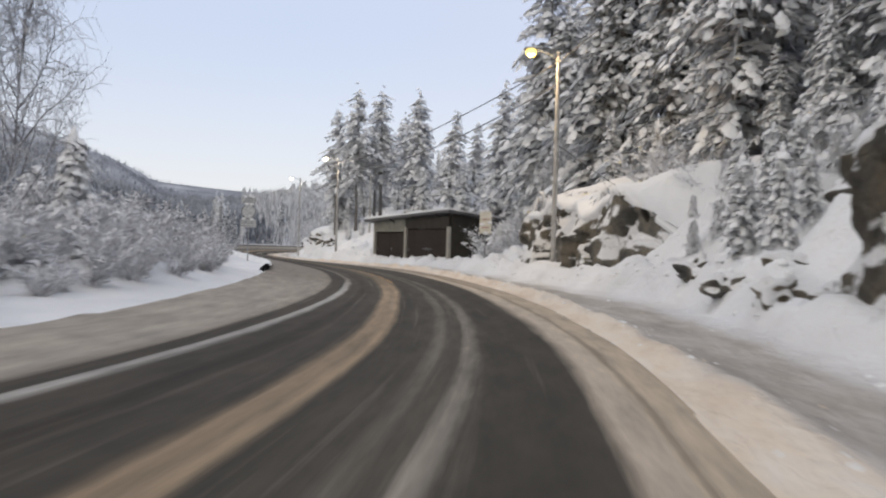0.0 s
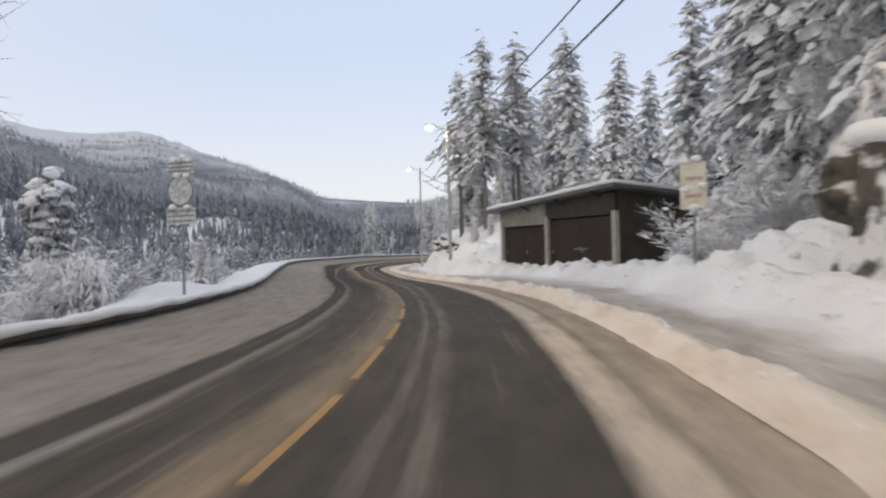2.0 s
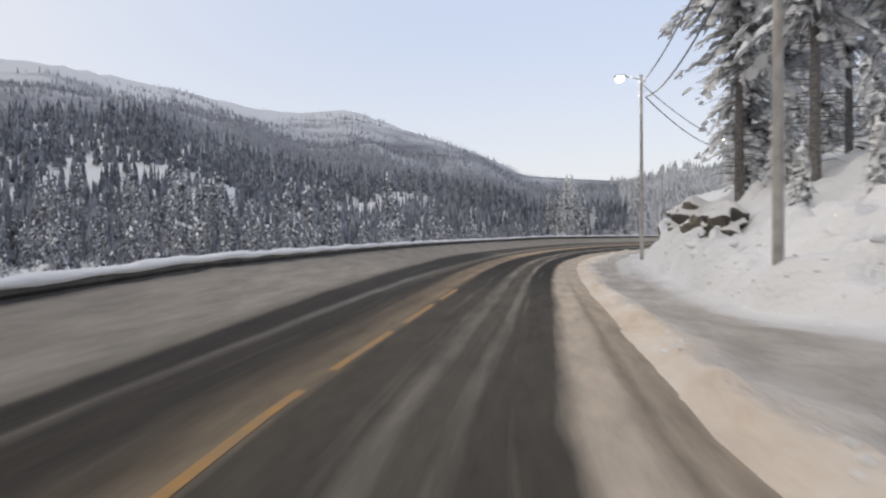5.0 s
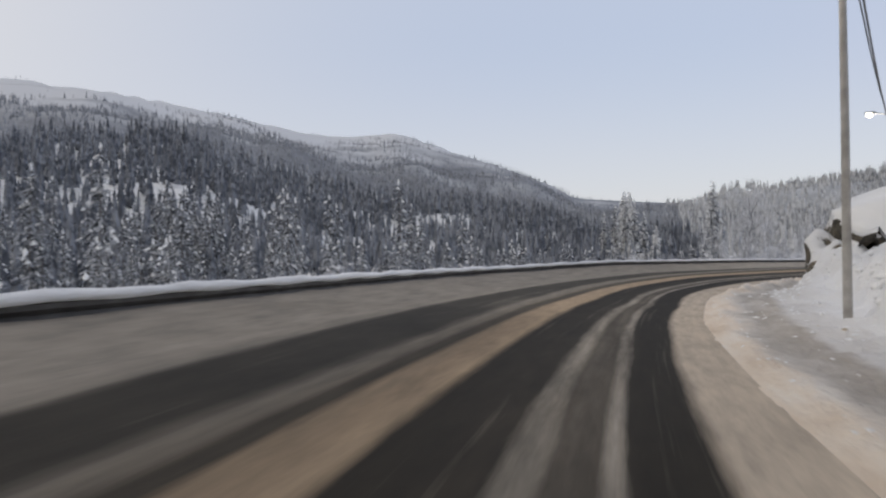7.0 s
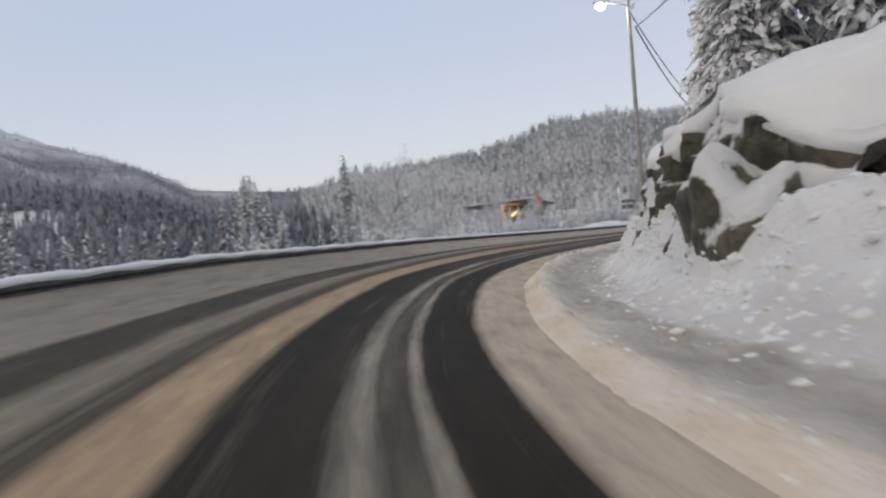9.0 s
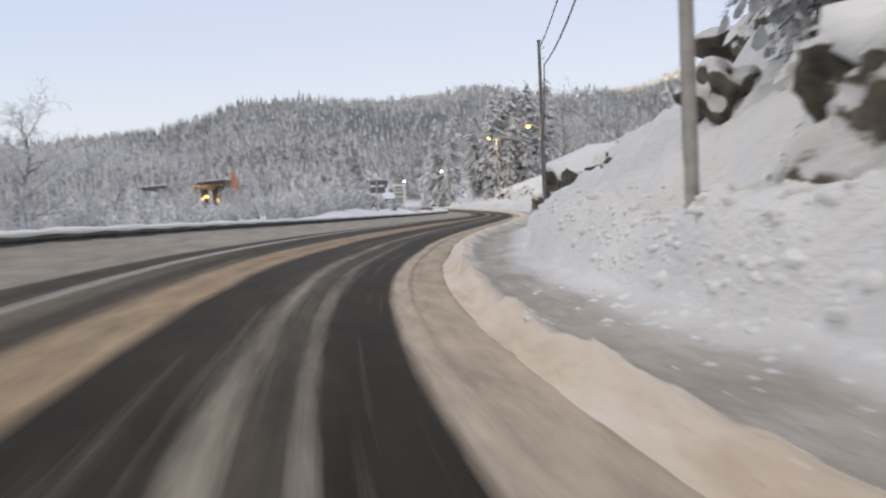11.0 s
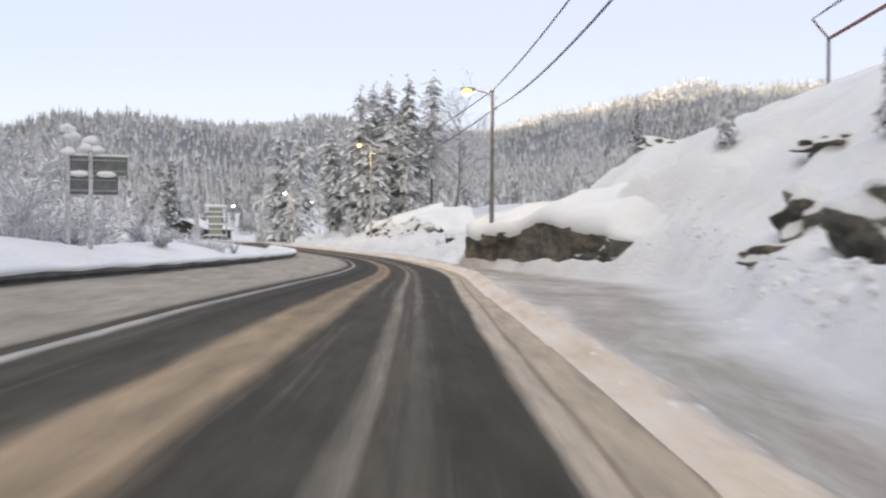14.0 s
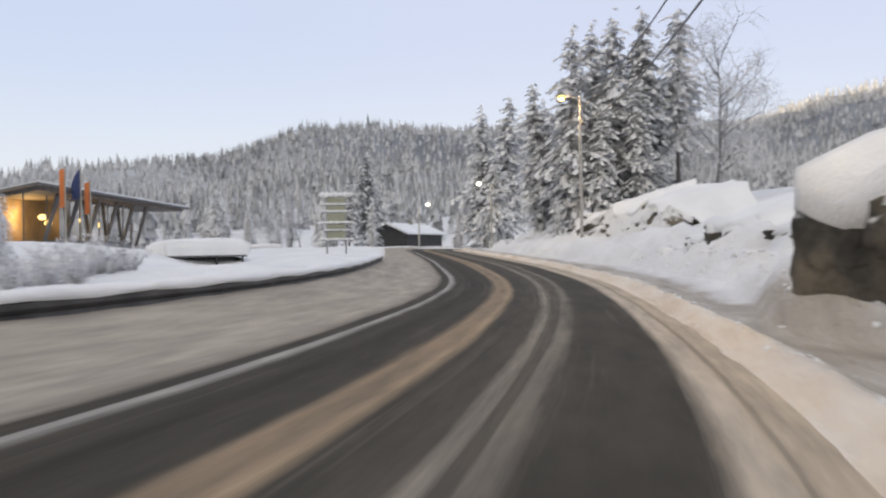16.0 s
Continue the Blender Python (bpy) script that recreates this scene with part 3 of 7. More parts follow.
# s, foot of the bank, and heights 3, 8, 20 and 45 m behind it
RIGHT = np.array([(-60, 3.8, 2.0, 5.0, 9, 18), (12, 4.4, 1.8, 4.8, 9, 18), (21, 5.2, 1.9, 4.9, 8.8, 17.5), (28, 5.3, 1.9, 5.0, 8.5, 17), (34, 5.0, 1.6, 4.8, 8, 16), (43, 5.1, 1.5, 4.5, 7.5, 15), (49, 5.9, 1.0, 2.6, 6.0, 13), (56, 6.6, 0.7, 2.0, 5, 12),
                  (64, 7.4, 0.2, 0.4, 3.5, 10), (79, 6.6, 0.2, 0.6, 4, 11), (85, 4.3, 1.7, 3.2, 5, 12), (100, 4.9, 2.4, 4.2, 6, 13), (112, 5.8, 2.8, 4.8, 8, 15), (120, 6.3, 2.6, 5.0, 8.5, 16), (127, 6.8, 2.2, 5.2, 9.5, 18),
                  (133, 6.4, 2.0, 5.6, 10.5, 20), (138, 5.4, 1.6, 5.4, 10.5, 20), (142, 5.2, 1.3, 5.4, 10, 19), (160, 5.0, 1.5, 5.6, 10, 19), (170, 4.8, 2.6, 6.6, 12.5, 20), (188, 5.0, 2.4, 6.6, 12, 19),
                  (199, 4.2, 2.9, 6.0, 10, 15), (207, 5.0, 1.9, 4.2, 7.5, 12), (216, 7.5, 2.2, 5.4, 9, 15), (225, 8.2, 4.0, 7.4, 11, 16), (231, 4.9, 3.2, 7.0, 11, 16), (237.6, 2.3, 1.0, 5.2, 9.5, 14), (241.0, 3.0, 1.0, 3.4, 7.0, 12), (248, 3.6, 1.2, 2.6, 5, 10), (260, 4.2, 1.2, 2.2, 4.5, 9), (330, 4.6, 1.0, 2.0, 4, 9)])
DROP = ((-60, 1.0), (20, 1.5), (40, 6.0), (70, 9.0), (185, 9.0), (200, 3.0), (212, 0.3), (330, 0.0))
# s from, s to, distance from the axis at the far end, how much that widens per metre back, snow at the foot
ROCKS = ((7.5, 13.8, 5.4, 0.0, 0.6), (28.5, 43.0, 6.5, 0.0, 0.7), (137.5, 164.0, 6.1, 0.0, 1.5), (196.5, 202.0, 4.85, 0.34, 0.85), (228.0, 237.6, 2.3, 0.60, 0.5))
# rows -180 to -62: unseen ridge, added to keep the sun off the valley
HILLS = np.array([(-180, 800, 7), (-150, 1000, 10.5), (-130, 1100, 11), (-100, 1400, 11), (-75, 1500, 12), (-62, 1200, 12), (-52, 1000, 11.6), (-45, 1200, 10.5), (-41.7, 1300, 9.8), (-37, 1400, 8.9),
                  (-34.5, 1450, 8.9), (-32, 1450, 9.1), (-28, 1300, 7.8), (-25, 1200, 6.8), (-23, 1200, 6.0), (-20, 1500, 4.5), (-13, 1500, 4.0), (-10, 900, 4.4),
                  (-6, 800, 4.7), (-2.5, 750, 5.6), (0.5, 700, 6.4), (3.5, 680, 7.6), (7.5, 680, 7.8), (10.4, 720, 7.3), (13, 900, 6.9), (16.7, 1100, 7.5), (20, 1100, 7.2),
                  (22, 1100, 6.7), (28, 1200, 6.6), (32, 1300, 7.3), (37, 1500, 8.3), (42.5, 1600, 9.9)])
HILLS = np.vstack([HILLS, [(45, 1600, 9.2), (55, 1200, 8), (80, 700, 9), (120, 600, 11), (150, 600, 10), (180, 700, 9)]])
HUB = (-15.0, 130.0)


def table(t, x):
    t = np.asarray(t)
    return np.interp(x, t[:, 0], t[:, 1])


def road_z(s, l):
    return table(RISE, s) - table(BANK, s) / 6.0 * np.clip(l, -9, 2.5)


def near_z(s, l):
    """Height beside the road."""
    z = road_z(s, l)
    # windrow of ploughed snow at the edge of the lane
    lump = 1 + 0.5 * lumps(s, l, 0.8, 3) + 0.45 * lumps(s, l, 2.0, 13)
    mid = table(CREST, s) + 0.06 * np.sin(s * 0.31) + 0.05 * np.sin(s * 0.97)
    q = l - mid
    z = z + table(WINDROW, s) * (1 + (lump - 1) * np.interp(s, (25, 40, 80, 135, 190, 205), (0.5, 1, 1, 1, 0.8, 0.4))) * np.exp(-(q / np.where(q < 0, 0.20, 0.34)) ** 2)
    z = z + 0.10 * lumps(s, l, 3.3, 19) * np.exp(-(q / np.where(q < 0, 0.24, 0.4)) ** 2)
    z = z + 0.09 * lumps(s * 0.5, l, 1.4, 1) * smooth_step(mid + 0.3, mid + 1.0, l)
    z = z + (0.16 * lumps(s, l, 1.1, 23) + 0.09 * lumps(s, l, 2.6, 24)) * smooth_step(mid + 0.3, mid + 1.2, l) * smooth_step(92, 108, s) * smooth_step(150, 140, s)
    # bank and hillside
    foot = np.interp(s, RIGHT[:, 0], RIGHT[:, 1]) + 0.35 * wave(s, 0 * s, 0.5, 2)
    d = np.maximum(l - foot, 0)
    h = [np.interp(s, RIGHT[:, 0], RIGHT[:, k]) for k in (2, 3, 4, 5)]
    up = np.where(d < 3, h[0] * (d / 3) ** 0.8, np.where(d < 8, h[0] + (h[1] - h[0]) * (d - 3) / 5, np.where(d < 20, h[1] + (h[2] - h[1]) * (d - 8) / 12, h[2] + (h[3] - h[2]) * np.minimum((d - 20) / 25, 1.4))))
    up = up + np.minimum(d, 2) / 2 * (1.0 * lumps(s, l, 0.45, 4) + 0.34 * lumps(s, l, 1.5, 6)) * np.interp(d, (0, 6, 14), (1, 1, 0.5))
    up = up + 0.22 * lumps(s, l, 2.7, 11) * smooth_step(0.0, 0.6, d) * np.interp(d, (0, 4, 9), (1, 0.7, 0.2))
    up = up + 0.55 * lumps(s, l, 1.15, 17) * smooth_step(0.2, 1.2, d) * smooth_step(9, 4, d)
    up = up + 1.3 * np.abs(lumps(s, l, 0.55, 21)) * smooth_step(1.0, 2.5, d) * smooth_step(14, 9, d) * smooth_step(33, 27, s)
    ridge = 0.45 * (1 + 1.1 * lumps(s, l, 1.3, 8)) * np.exp(-((l - foot - 0.6) / 0.6) ** 2)
    up = up + ridge * (d > 0)
    up = up + 0.95 * np.exp(-((l - 5.9) / 0.85) ** 2) * (1 + 0.5 * lumps(s, l, 0.8, 29)) * smooth_step(127, 134, s) * smooth_step(166, 162, s)
    for s0, s1, l1, skew, heap in ROCKS:
        l0 = l1 + skew * np.clip(s1 - s, 0, s1 - s0)
        cap = heap + 0.4 * lumps(s, l, 1.2, 2) + 0.25 * lumps(s, l, 0.5, 27) + np.maximum(l - l0 - 0.9, 0) * 3.0
        w = smooth_step(s0 - 1.5, s0 + 1.0, s) * smooth_step(s1 + 2.5, s1 + 0.8, s)
        up = up * (1 - w) + np.minimum(up, cap) * w
    z = z + up + 0.1 * np.exp(-((l - foot) / 0.4) ** 2)
    # packed snow below the guard rail, then the fall to the river
    z = z + 0.17 * smooth_step(-4.5, -6.2, l) * (1 + 0.25 * lumps(s, l, 0.9, 9))
    e = np.maximum(-7.3 - l, 0)
    z = z - table(DROP, s) * (0.4 * smooth_step(0.3, 6, e) + 0.6 * smooth_step(3, 24, e)) + 0.25 * smooth_step(0.0, 2.0, e) * wave(s, l, 0.55, 7)
    z = z + 1.25 * np.exp(-((s - 28) / 9.0) ** 2 - ((l + 10.2) / 2.2) ** 2)
    z = z + 0.7 * np.exp(-((s - 53) / 5.0) ** 2 - ((l + 9.0) / 1.6) ** 2) + 0.55 * smooth_step(204, 212, s) * smooth_step(236, 222, s) * np.exp(-((l + 10.5) / 1.9) ** 2)
    return z


def land_z(X, Y):
    X, Y = np.asarray(X, float), np.asarray(Y, float)
    s, l = to_lane(X, Y)
    s, l = s.reshape(X.shape), l.reshape(X.shape)
    near = near_z(s, np.clip(l, -60, 60))
    az = np.degrees(np.arctan2(X - HUB[0], Y - HUB[1]))
    r = np.hypot(X - HUB[0], Y - HUB[1])
    R = np.interp(az, HILLS[:, 0], HILLS[:, 1])
    top = 1.3 + R * np.tan(np.radians(np.interp(az, HILLS[:, 0], HILLS[:, 2]))) - 9
    base = np.interp(az, (-180, -165, -20, -8, 25, 60, 165, 180), (2, -8, -8, 0, 1.5, 12, 8, 2))
    r0 = np.interp(az, (-180, -60, -15, -8, 30, 60, 180), (90, 90, 110, 240, 260, 90, 90))
    k = np.clip((r - r0) / (R - r0), 0, 1)
    p = np.interp(az, (-60, -15, -5, 30), (1.25, 1.4, 1.0, 1.0))
    far = base + (top - base) * k ** p + 24 * k * (1 - k) * wave(X, Y, 0.010, 2) + k * (1 - k) * (110 * lumps(X, Y, 0.0065, 31) + 50 * np.abs(lumps(X, Y, 0.016, 33))) + np.minimum(r, 300) / 300 * 1.5 * wave(X, Y, 0.05, 3)
    far = np.where(r > R, top - (r - R) * 0.12, far)
    far = far + 17 * np.exp(-((X - 97) ** 2 + (Y - 268) ** 2) / 18.0 ** 2)
    w = smooth_step(30, 58, np.abs(l))
    mound = 1.35 * np.exp(-((X + 13.5) / 5.5) ** 2 - ((Y - 266) / 11.0) ** 2) + 0.5 * np.exp(-((X + 5.0) / 2.4) ** 2 - ((Y - 270) / 5.0) ** 2)
    hollow = 0.75 * np.exp(-((X + 2.3) / 2.6) ** 2 - ((Y - 263.9) / 2.6) ** 2) + 0.55 * np.exp(-((X + 1.6) / 2.6) ** 2 - ((Y - 255) / 8.0) ** 2)
    return near * (1 - w) + far * w + mound - hollow


def ground_at(x, y):
    return float(land_z(np.array([x]), np.array([y]))[0])


def build_ground():
    ls = np.r_[-58, -50, -43, -37, -32, -28, -24, -21, -18.5, -16, -14, -12.5, -11.2, -10.2, -9.4, -8.7, -8.1, -7.6, -7.1, -6.6, -6.2, -5.8, -5.4, -4.8, -4.0, -3.0, -2.0, -1.0, -0.4,
               np.arange(0.2, 5.0, 0.13), np.arange(5.0, 9.0, 0.22), np.arange(9.0, 14, 0.5), 14, 15, 16.2, 17.6, 19.2, 21, 23, 25.5, 28.5, 32, 36, 41, 47, 53, 58]
    ss = np.r_[np.arange(-58, -6, 2.0), np.arange(-6, 262, 0.26), np.arange(262, 322, 1.5)]
    Sg, Lg = np.meshgrid(ss, ls, indexing="ij")
    X, Y = at_lane(Sg.ravel(), Lg.ravel())
    Z = land_z(X, Y)
    edge = table(CREST, Sg.ravel()) - 0.55
    flat = smooth_step(edge + 0.08, edge - 0.08, Lg.ravel()) * smooth_step(-6.35, -6.2, Lg.ravel())
    Z = np.where((np.abs(Lg.ravel()) < 20) & (Sg.ravel() < 240), near_z(Sg.ravel(), Lg.ravel()), Z) - 0.10 * flat
    near = np.stack([X, Y, Z], -1).reshape(*Sg.shape, 3)
    out_l = Lg - table(CREST, Sg)
    wide = np.interp(Sg, RIGHT[:, 0], RIGHT[:, 1]) - 0.35 - table(CREST, Sg)
    wide = np.maximum(wide, 0.95) + 0.9 * smooth_step(226, 231, Sg) * smooth_step(243, 239, Sg)
    uv = np.stack([1.5 + np.where(out_l > 0, out_l / wide * 2.5, out_l), Sg], -1)
    # far country, on rings round the hub
    az = np.radians(np.arange(-180, 180.01, 0.75))
    rr = np.r_[0.5, np.geomspace(20, 2600, 110)]
    A, Rr = np.meshgrid(az, rr, indexing="ij")
    Xf, Yf = HUB[0] + Rr * np.sin(A), HUB[1] + Rr * np.cos(A)
    Zf = land_z(Xf.ravel(), Yf.ravel()).reshape(A.shape)
    sf, lf = to_lane(Xf.ravel(), Yf.ravel())
    inside = (smooth_step(57, 48, np.abs(lf)) * smooth_step(322, 310, sf) * smooth_step(-60, -50, sf)).reshape(A.shape)
    Zf = Zf - 4.0 * inside
    out = np.stack([Xf, Yf, Zf], -1)
    n = near.shape[0] * near.shape[1]
    V = np.vstack([near.reshape(-1, 3), out.reshape(-1, 3)])
    U = np.vstack([uv.reshape(-1, 2), np.stack([40.0 + 50.0 * smooth_step(260, 520, Rr.ravel()), 0 * Rr.ravel()], -1)])

    def quads(r, c, o):
        i = np.arange(r * c).reshape(r, c) + o
        return np.stack([i[:-1, :-1], i[:-1, 1:], i[1:, 1:], i[1:, :-1]], -1).reshape(-1, 4)
    q = np.vstack([quads(*Sg.shape, 0)[:, ::-1], quads(*A.shape, n)])
    me = bpy.data.meshes.new("ground")
    me.from_pydata(V.tolist(), [], q.tolist())
    lay = me.uv_layers.new(name="lane")
    lay.data.foreach_set("uv", U[q.ravel()].astype(np.float32).ravel())
    me.polygons.foreach_set("use_smooth", [True] * len(me.polygons))
    me.materials.append(GROUND)
    me.update()
    tagged(new("ground", me), "deep snow over banks, hillsides and valley floor", "ground", kind="structure")


build_ground()


def build_road():
    ts = np.linspace(0, 1, 84)
    ss = np.r_[np.arange(-58, 262, 0.8), np.arange(262, 396, 1.5)]
    Sg, Tg = np.meshgrid(ss, ts, indexing="ij")
    Lg = -6.3 + Tg * (table(CREST, Sg) - 0.42 + 6.3)
    X, Y = at_lane(Sg.ravel(), Lg.ravel())
    Z = near_z(Sg.ravel(), Lg.ravel())
    P = np.stack([X, Y, Z], -1).reshape(*Sg.shape, 3)
    # carry the marks, which drift across the road, to fixed places of the pattern
    lane = np.zeros(Lg.shape)
    for i, s0 in enumerate(ss):
        at = [np.interp(s0, MARKS[:, 0], MARKS[:, k]) for k in range(1, 10)]
        lane[i] = np.interp(Lg[i], [at[0] - 3.0] + at + [at[-1] + 2.0], [LANE[0] - 3.0] + list(LANE) + [LANE[-1] + 2.0])
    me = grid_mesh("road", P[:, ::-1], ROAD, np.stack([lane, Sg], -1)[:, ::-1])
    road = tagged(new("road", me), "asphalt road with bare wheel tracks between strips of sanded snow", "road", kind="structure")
    # dashed yellow centre line, three metres of paint and one of gap
    for k in range(3, 17):
        s0 = 19.8 + 4.0 * k
        s = np.linspace(s0, s0 + 3.0, 7)
        lx = np.interp(s, MARKS[:, 0], MARKS[:, 4]) - 0.02
        rows = []
        for l in (lx - 0.045, lx + 0.045):
            x, y = at_lane(s, l)
            rows.append(np.stack([x, y, near_z(s, l) + 0.005], -1))
        d = new("centre_line_dash", grid_mesh("centre_line_dash", np.array(rows)[::-1].transpose(1, 0, 2), YELLOW if k < 7 or k > 10 else WORN_YELLOW))
        d.parent = road


build_road()


# ---------------------------------------------------------------- rock faces
def rock_face(s0, s1, l0, zb, zt, seed, label, lean=0.25, depth=5.0, cell=1.5, ends=0.8, skew=0.0, far=None, mat=None, cap=0.07, relief=1.0):
    """A cut rock wall along the road, from s0 to s1, blocky in front and snowed over behind."""
    g = np.random.default_rng(seed)
    n = int((s1 - s0) / 0.16) + 2
    rows = 34
    seeds = np.c_[g.uniform(s0 - 1, s1 + 1, int((s1 - s0) * 6 / cell ** 2) + 8), g.uniform(-0.5, (zt - zb) + 1.0, int((s1 - s0) * 6 / cell ** 2) + 8)]
    off = g.uniform(-0.15, 0.72, len(seeds))
    tilt = g.normal(0, 0.12, (len(seeds), 2))
    ss = np.linspace(s0, s1, n)
    P = np.zeros((n, rows, 3))
    l1 = l0
    for i, s in enumerate(ss):
        l0 = l1 + skew * (s1 - s)
        edge = (s - s0) / ends if far else min(s - s0, s1 - s) / ends
        low = smooth_step(0.0, 1.0, np.array(edge))
        crest = zb + (zt - zb) * (0.55 + 0.45 * low) + 0.35 * math.sin(s * 0.9 + seed) + 0.2 * math.sin(s * 2.3)
        for j in range(rows):
            if j < 26:
                v = j / 25
                z = (zb - 0.7) + (crest - zb + 0.7) * v
                d = (seeds[:, 0] - s) ** 2 + ((seeds[:, 1] - (z - zb)) * 0.8) ** 2
                wt = np.exp(-(d - d.min()) / 0.014)
                fr = off + tilt[:, 0] * (s - seeds[:, 0]) + tilt[:, 1] * (z - zb - seeds[:, 1])
                front = float((wt * fr).sum() / wt.sum())
                front += 0.22 * noise.noise(Vector((s * 1.1, z * 0.9, seed))) + 0.15 * noise.noise(Vector((s * 3.3, z * 2.4, seed))) + 0.07 * noise.noise(Vector((s * 7.5, z * 6.0, seed)))
                l = l0 + lean * (z - zb) - front * relief + (1 - float(low)) * 1.6
            else:
                w = (j - 25) / 8
                z = crest + 0.75 * math.sin(min(w * 2.2, 1.57)) * 0.5 + w * 0.9 * (1 + 0.3 * math.sin(s * 0.5))
                l = l0 + lean * (crest - zb) - 0.15 + w * depth + (1 - float(low)) * 1.6
                z += 0.30 * noise.noise(Vector((s * 0.8, l * 0.8, seed))) + 0.16 * noise.noise(Vector((s * 2.1, l * 2.1, seed)))
            x, y = at_lane(s, l)
            P[i, j] = (x, y, z)
    # the snow behind the rim runs out into the bank
    for i, s in enumerate(ss):
        k = float(smooth_step(0.0, 2.2, np.array(s - s0 if far else min(s - s0, s1 - s))))
        if k < 1:
            ln = to_lane(P[i, 26:, 0], P[i, 26:, 1])[1]
            P[i, 26:, 2] = P[i, 26:, 2] * k + (near_z(np.full(8, s), ln) - 0.35) * (1 - k)
    if far:
        # the rock breaks off squarely at its far end
        turned = [P]
        for back in (0.5, 1.4, 2.8, 4.6):
            x, y = at_lane(s1 + 0.12 + 0.03 * back, 0.0)
            x1, y1 = at_lane(s1 + 0.12 + 0.03 * back, 1.0)
            row = P[-1].copy()
            row[:, 0] += (x1 - x) * back
            row[:, 1] += (y1 - y) * back
            turned.append(row[None])
        P = np.concatenate(turned)
    root = tagged(new("rock_outcrop"), label, "rock", "roadside rocks")
    face = new("rock_face", grid_mesh("rock_face", P[:, :27][:, ::-1], mat or ROCK, smooth=True))
    face.parent = root
    # the snow drapes unevenly over the edge
    fade = smooth_step(0.0, 1.5, (ss - s0)) * (1.0 if far else smooth_step(0.0, 1.5, s1 - ss))
    n = len(fade)
    P = P[:n]
    lid_rows = P[:, 23:].copy()
    away = P[:, 24, :2] - P[:, 30, :2]
    away /= np.hypot(*away.T)[:, None]
    drape = np.array([0.18 + 0.30 * noise.noise(Vector((s * 0.9, seed, 0.0))) + 0.15 * noise.noise(Vector((s * 2.7, seed, 4.0))) for s in ss])
    lid_rows[:, 0, :2] = P[:, 24, :2] - away * 0.10
    lid_rows[:, 0, 2] = P[:, 25, 2] - np.maximum(drape, 0.02) - 0.08
    lid_rows[:, 1, :2] = P[:, 24, :2] + away * 0.10
    lid_rows[:, 1, 2] = P[:, 25, 2] - np.maximum(drape, 0.02) * 0.8
    lid_rows[:, 2, :2] = P[:, 25, :2] + away * 0.06
    lid_rows[:, 2, 2] = P[:, 25, 2] + 0.10 + 0.7 * (cap - 0.07) * fade
    lid_rows[:, 3:, 2] += cap * fade[:, None]
    # wind has smoothed the snow along the rim
    for _ in range(14):
        lid_rows[1:-1] = (lid_rows[:-2] + 2 * lid_rows[1:-1] + lid_rows[2:]) / 4
    if far:
        lid_rows = np.concatenate([lid_rows, lid_rows[-1:] + np.array((0.05 * (x1 - x), 0.05 * (y1 - y), 0))])
        lid_rows[-1, :, 2] = np.minimum(lid_rows[-1, :, 2], P[-1, 25, 2] - 0.35)
    lid = new("snow_cap", grid_mesh("snow_cap", lid_rows[:, ::-1], SNOW, smooth=True))
    lid.parent = root
    lid["label"] = "rounded cap of snow on the rock"
    return root


rock_face(7.5, 13.8, 5.5, 0.9, 2.8, 3, "dark mossy roadside rock half buried in snow", 0.06, 5, 1.6)
rock_face(28.5, 43.0, 6.6, 0.7, 3.3, 11, "dark jagged rock outcrop under a thick snow cap", 0.22, 5, 1.7, cap=0.25)
rock_face(137.5, 164.0, 6.2, 1.1, 3.3, 5, "brown cut rock face with snow on its ledges and rim", 0.20, 6, 1.5, 2.4, cap=0.35)
rock_face(196.5, 202.0, 5.0, 0.8, 3.0, 21, "dark grey split rock block below a smooth snow slope", 0.02, 5, 2.0, 0.6, 0.34, True, ROCK_BARE, 0.08, 0.6)
rock_face(228.0, 237.6, 2.45, 0.9, 2.0, 31, "dark rock wall with a rounded snow cap beside the road", 0.04, 4, 2.6, 0.9, 0.60, True, ROCK_BARE, 0.45, 0.7)
rock_face(247.0, 262.0, 6.4, 0.8, 1.7, 41, "low broken rocks drifted over with snow", 0.3, 4, 1.0)
rock_face(268.0, 288.0, 7.0, 1.2, 3.4, 51, "weathered boulders and ledges below snowy spruces", 0.7, 5, 1.6)


def boulder(x, y, z, size, seed, label):
    b = Build()
    b.blob((0, 0, 0), size, seed, 0.7, 4)
    ob = new("boulder", b.mesh("boulder", ROCK, True))
    ob.matrix_basis = pose(x, y, z, 0, 0, seed * 40)
    tagged(ob, label, "rock", "roadside rocks")


